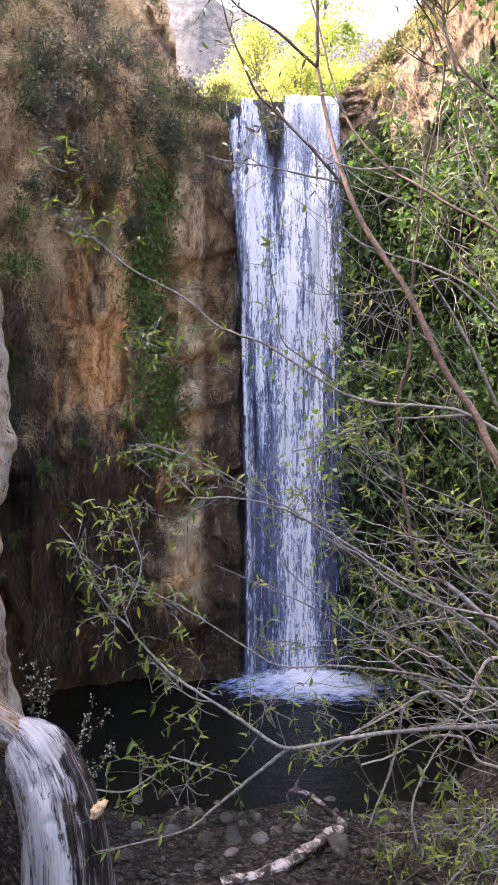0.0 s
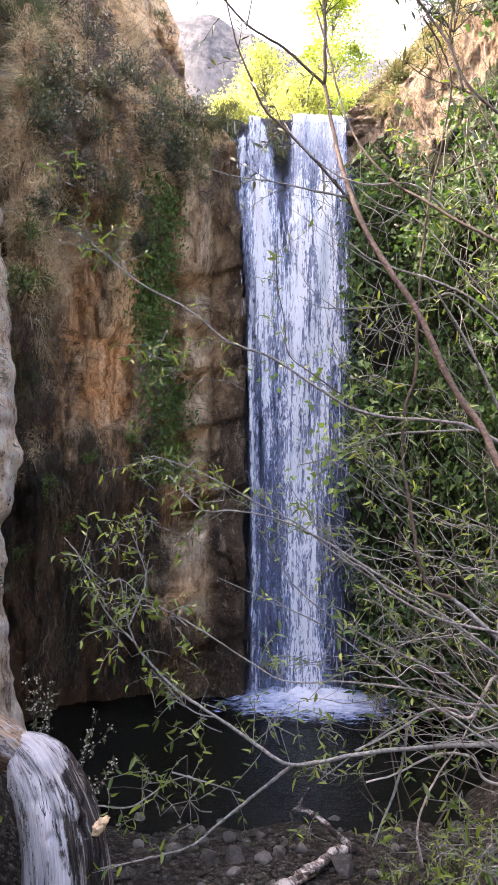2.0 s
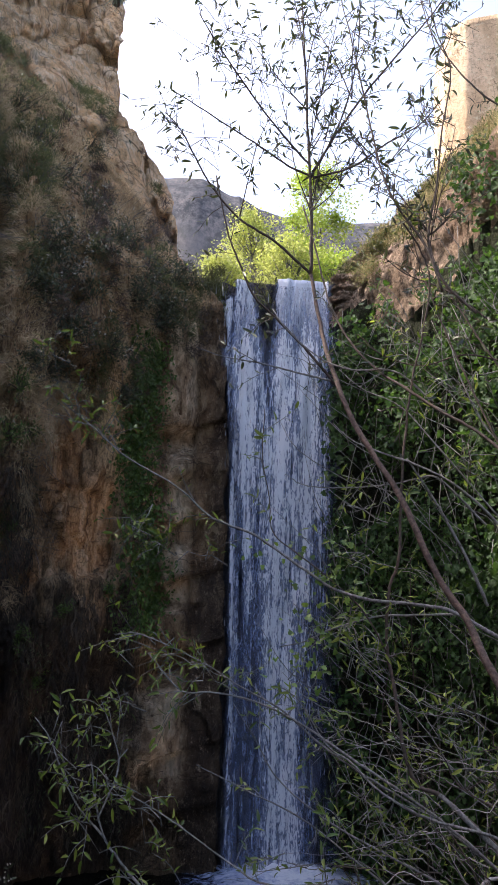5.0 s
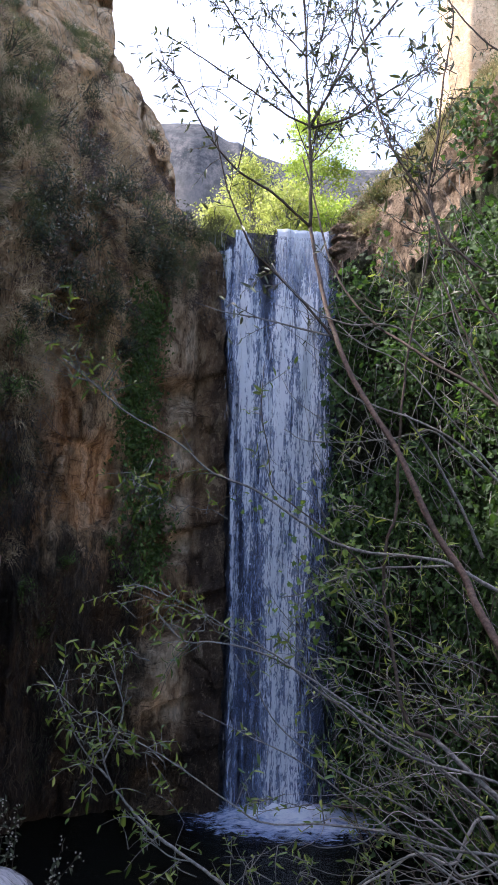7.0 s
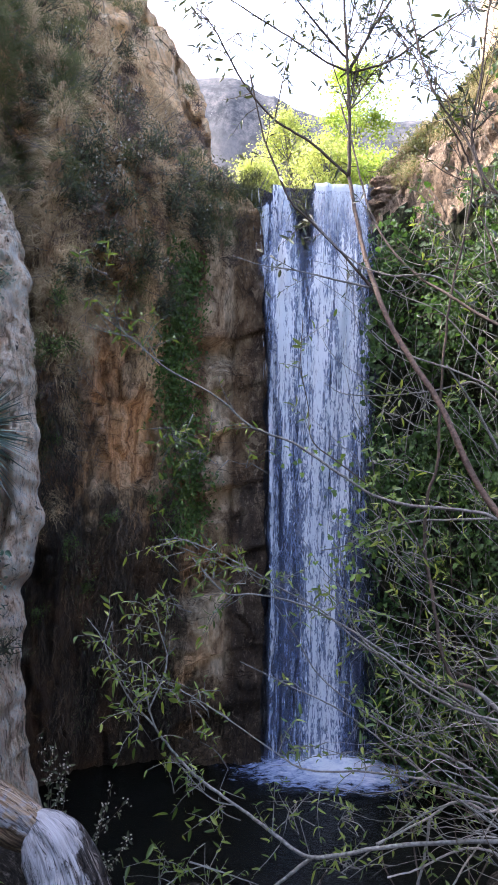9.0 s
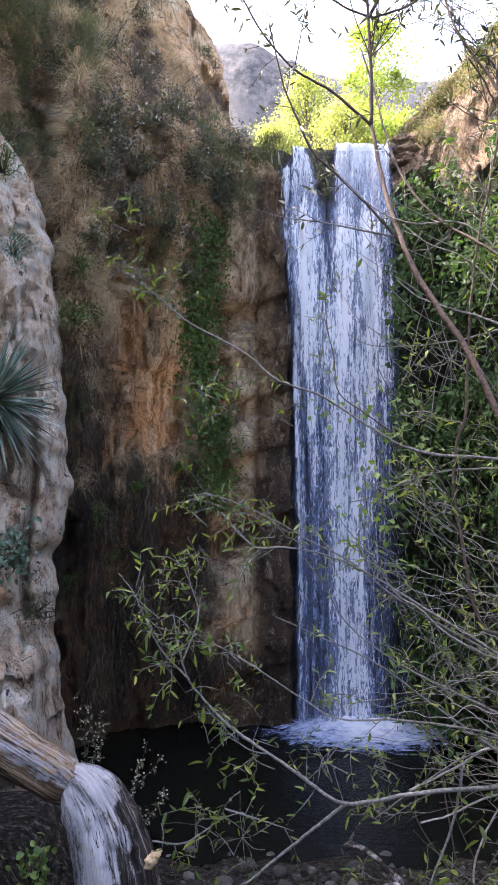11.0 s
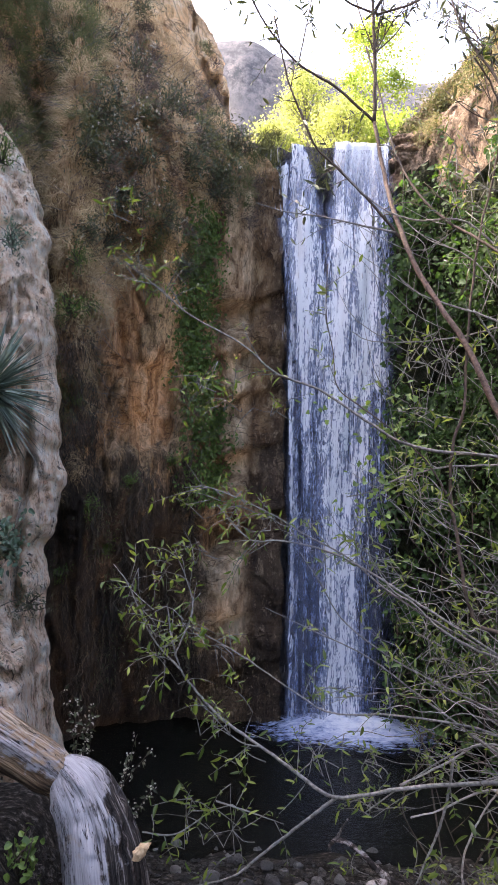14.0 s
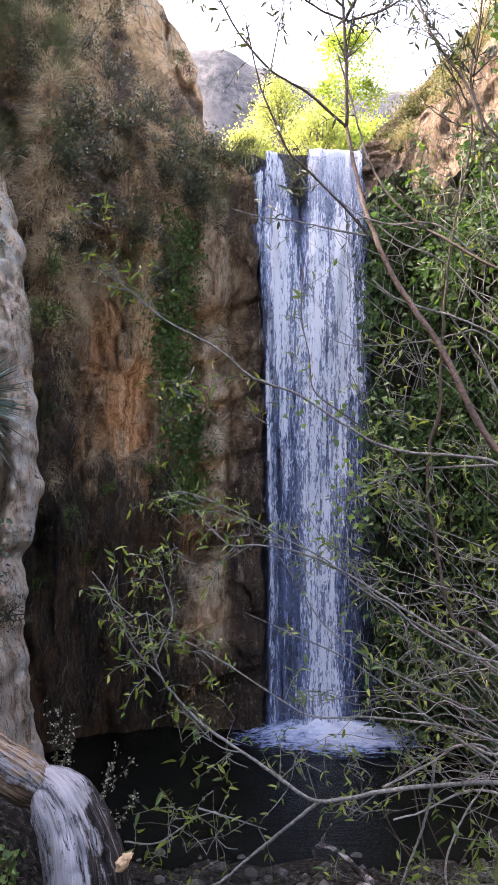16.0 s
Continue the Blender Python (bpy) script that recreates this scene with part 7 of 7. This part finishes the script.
shrub("rock_shrub", "olive shrub low in the pale rock", np.array((-3.15, 8.5, 1.75)), OUT, 0.30, 300, 0.05, SHRUB_LEAF, 0)
shrub("bank_plant", "round-leaved green plant below the log", np.array((-1.85, 5.55, 0.95)), np.array((0.1, -0.4, 0.9)), 0.24, 80, 0.065, IVY_LEAF, 0, "plant", 0.7)


def sprig(at, height, lean):
    ob = thing("flower_sprig", "thin stem with small pale flowers beside the pool", "plant", "sprigs beside the pool", at=tuple(at))
    st, lf, fl = Soup(), Soup(), Soup()
    p = np.array(at, float)
    for _ in range(3):
        line = spline([p, p + np.array((lean * 0.4 + rng.normal(0, 0.03), 0, height * 0.5)), p + np.array((lean + rng.normal(0, 0.08), rng.normal(0, 0.05), height * rng.uniform(0.75, 1.0)))], 9)
        tube(st, line, np.linspace(0.004, 0.0015, 9), 4)
        for q in line[2:]:
            for _ in range(2):
                leaf(lf, q, rng.normal(0, 1, 3), rng.normal(0, 0.5, 3) + np.array((0, -0.5, 0.8)), 0.07, 0.03, 0.2)
        for q in line[5:]:
            for _ in range(4):
                leaf(fl, q + rng.normal(0, 0.02, 3), rng.normal(0, 1, 3), rng.normal(0, 0.4, 3) + np.array((0, -0.7, 0.6)), 0.024, 0.018, 0.1)
    part("stem", st.mesh("stem", BARK_DARK), ob)
    part("foliage", lf.mesh("foliage", SHRUB_LEAF, False), ob)
    part("blossom", fl.mesh("blossom", FLOWER, False), ob, "pale flowers", kind="stuff")


for x, y, h, ln in ((-1.75, 7.4, 1.15, 0.35), (-1.6, 7.5, 0.9, 0.3), (-2.1, 7.9, 1.1, 0.1), (-2.0, 7.6, 1.0, 0.15)):
    sprig((x, y, ground_z(x, y)), h, ln)

# ---- driftwood on the shore ----
m = Nodes("mottled_driftwood")
peel = m.noise(9.0, (1, 1, 1), 7, 0.72, 0.8)
DRIFT = m.finish(m.ramp(peel, ((0.45, (0.022, 0.019, 0.017)), (0.51, (0.13, 0.11, 0.10)), (0.58, (0.40, 0.375, 0.36)))), 0.85, m.bump(peel, 0.9, 0.03), 0.2)
drift = thing("driftwood", "bleached forked driftwood branch lying among the stones", "driftwood", at=(0.5, 6.9, 0.1))
for name, pts, r0, r1 in (
    ("branch", [(1.01, 7.50, 0.14), (0.755, 7.36, 0.20), (0.576, 7.05, 0.22), (0.345, 6.76, 0.21), (0.11, 6.54, 0.19), (-0.22, 6.43, 0.18)], 0.030, 0.062),
    ("fork", [(1.01, 7.47, 0.12), (0.82, 7.45, 0.25), (0.69, 7.45, 0.37), (0.53, 7.45, 0.49), (0.405, 7.45, 0.53)], 0.032, 0.018),
    ("tip", [(0.405, 7.45, 0.53), (0.447, 7.45, 0.605), (0.51, 7.45, 0.71)], 0.015, 0.006),
    ("tip", [(0.405, 7.45, 0.53), (0.35, 7.43, 0.48), (0.36, 7.42, 0.43)], 0.015, 0.008),
):
    so = Soup()
    n = 8 * len(pts)
    tube(so, [p + rng.normal(0, 0.002, 3) for p in spline(pts, n)], np.linspace(r0, r1, n), 11, 0.55)
    part(name, so.mesh(name, DRIFT), drift)

# ---- low willow shoots on the near bank ----
for x, y, s in ((1.9, 5.6, 1.0), (1.5, 6.1, 0.9), (2.1, 6.4, 1.0), (1.2, 6.6, 0.7), (1.75, 7.0, 0.8), (2.5, 6.0, 1.1)):
    at = np.array((x, y, ground_z(x, y)))
    shrub("bank_shoots", "low clump of narrow-leaved green shoots on the bank", at, np.array((-0.1, -0.3, 0.9)), 0.55 * s, 75, 0.10, WILLOW_LEAF, 0, "shrub", 0.18)

# ---- broad leaves on a thin stem before the fall ----
so = Soup()
for x, y, z, n in ((0.12, 4.3, 3.98, 7), (0.30, 4.3, 3.93, 9), (0.36, 4.3, 3.72, 12), (0.30, 4.32, 3.55, 11), (0.22, 4.32, 3.42, 8), (0.42, 4.3, 3.62, 12), (0.40, 4.3, 3.38, 12), (0.46, 4.3, 3.85, 12), (0.5, 4.32, 3.5, 12), (0.55, 4.3, 4.05, 10), (0.62, 4.3, 3.75, 12)):
    for _ in range(n):
        p = np.array((x, y, z)) + rng.normal(0, 0.06, 3)
        broad_leaf(so, p, rng.normal(0, 0.6, 3) + np.array((0.1, -0.3, -0.3)), rng.normal(0, 0.5, 3) + np.array((0, -0.7, 0.7)), rng.uniform(0.02, 0.045))
part("broad_foliage", so.mesh("broad_foliage", BRIGHT_LEAF, False), thicket, "rounded green leaves", kind="stuff")

# ---- pebbles and litter on the shore ----
so = Soup()
for _ in range(3000):
    x, y = rng.uniform(-2.0, 2.6), rng.uniform(6.3, 8.2)
    z = ground_z(x, y)
    r = 0.006 + 0.032 * rng.random() ** 2
    c = np.array((x, y, z + 0.4 * r))
    ring = [c + r * np.array((math.cos(w) * rng.uniform(0.7, 1.2), math.sin(w) * rng.uniform(0.7, 1.2), 0)) for w in (0, 1.26, 2.5, 3.77, 5.0)]
    so.add(ring + [c + np.array((0, 0, 0.6 * r)), c - np.array((0, 0, 0.6 * r))],
           [(k, (k + 1) % 5, 5) for k in range(5)] + [((k + 1) % 5, k, 6) for k in range(5)])
thing("pebbles", "small grey and brown pebbles on the shore", "pebbles", kind="stuff", data=so.mesh("pebbles", GRAVEL, False))

# ---- willow bush in the middle distance ----
bush = thing("willow_bush", "dense narrow-leaved willow bush beside the pool", "shrub", at=(2.2, 7.6, 0.3))
TWIGS[bush], LEAVES[bush] = Soup(), Soup()
for k in range(10):
    x0, y0 = rng.uniform(1.5, 3.4), rng.uniform(6.8, 8.4)
    z1 = rng.uniform(1.4, 4.6)
    pts = [(x0, y0, ground_z(x0, y0) - 0.05), (x0 - rng.uniform(-0.5, 0.5), y0, z1 * 0.45), (x0 - rng.uniform(-0.3, 0.8), y0 - 0.1, z1 * 0.75), (x0 - rng.uniform(0.0, 0.9), y0 - 0.2, z1)]
    pts = [(max(x, 0.128 * y), y, z) for x, y, z in pts]
    limb("branch", bush, pts, rng.uniform(0.006, 0.011), 0.002, BARK_DARK, 2.6, 0.25)
part("twig_tangle", TWIGS[bush].mesh("twig_tangle", BARK_DARK), bush, "fine bare twigs", kind="stuff")
part("foliage", LEAVES[bush].mesh("foliage", WILLOW_LEAF, False), bush, "narrow green willow leaves", kind="stuff")
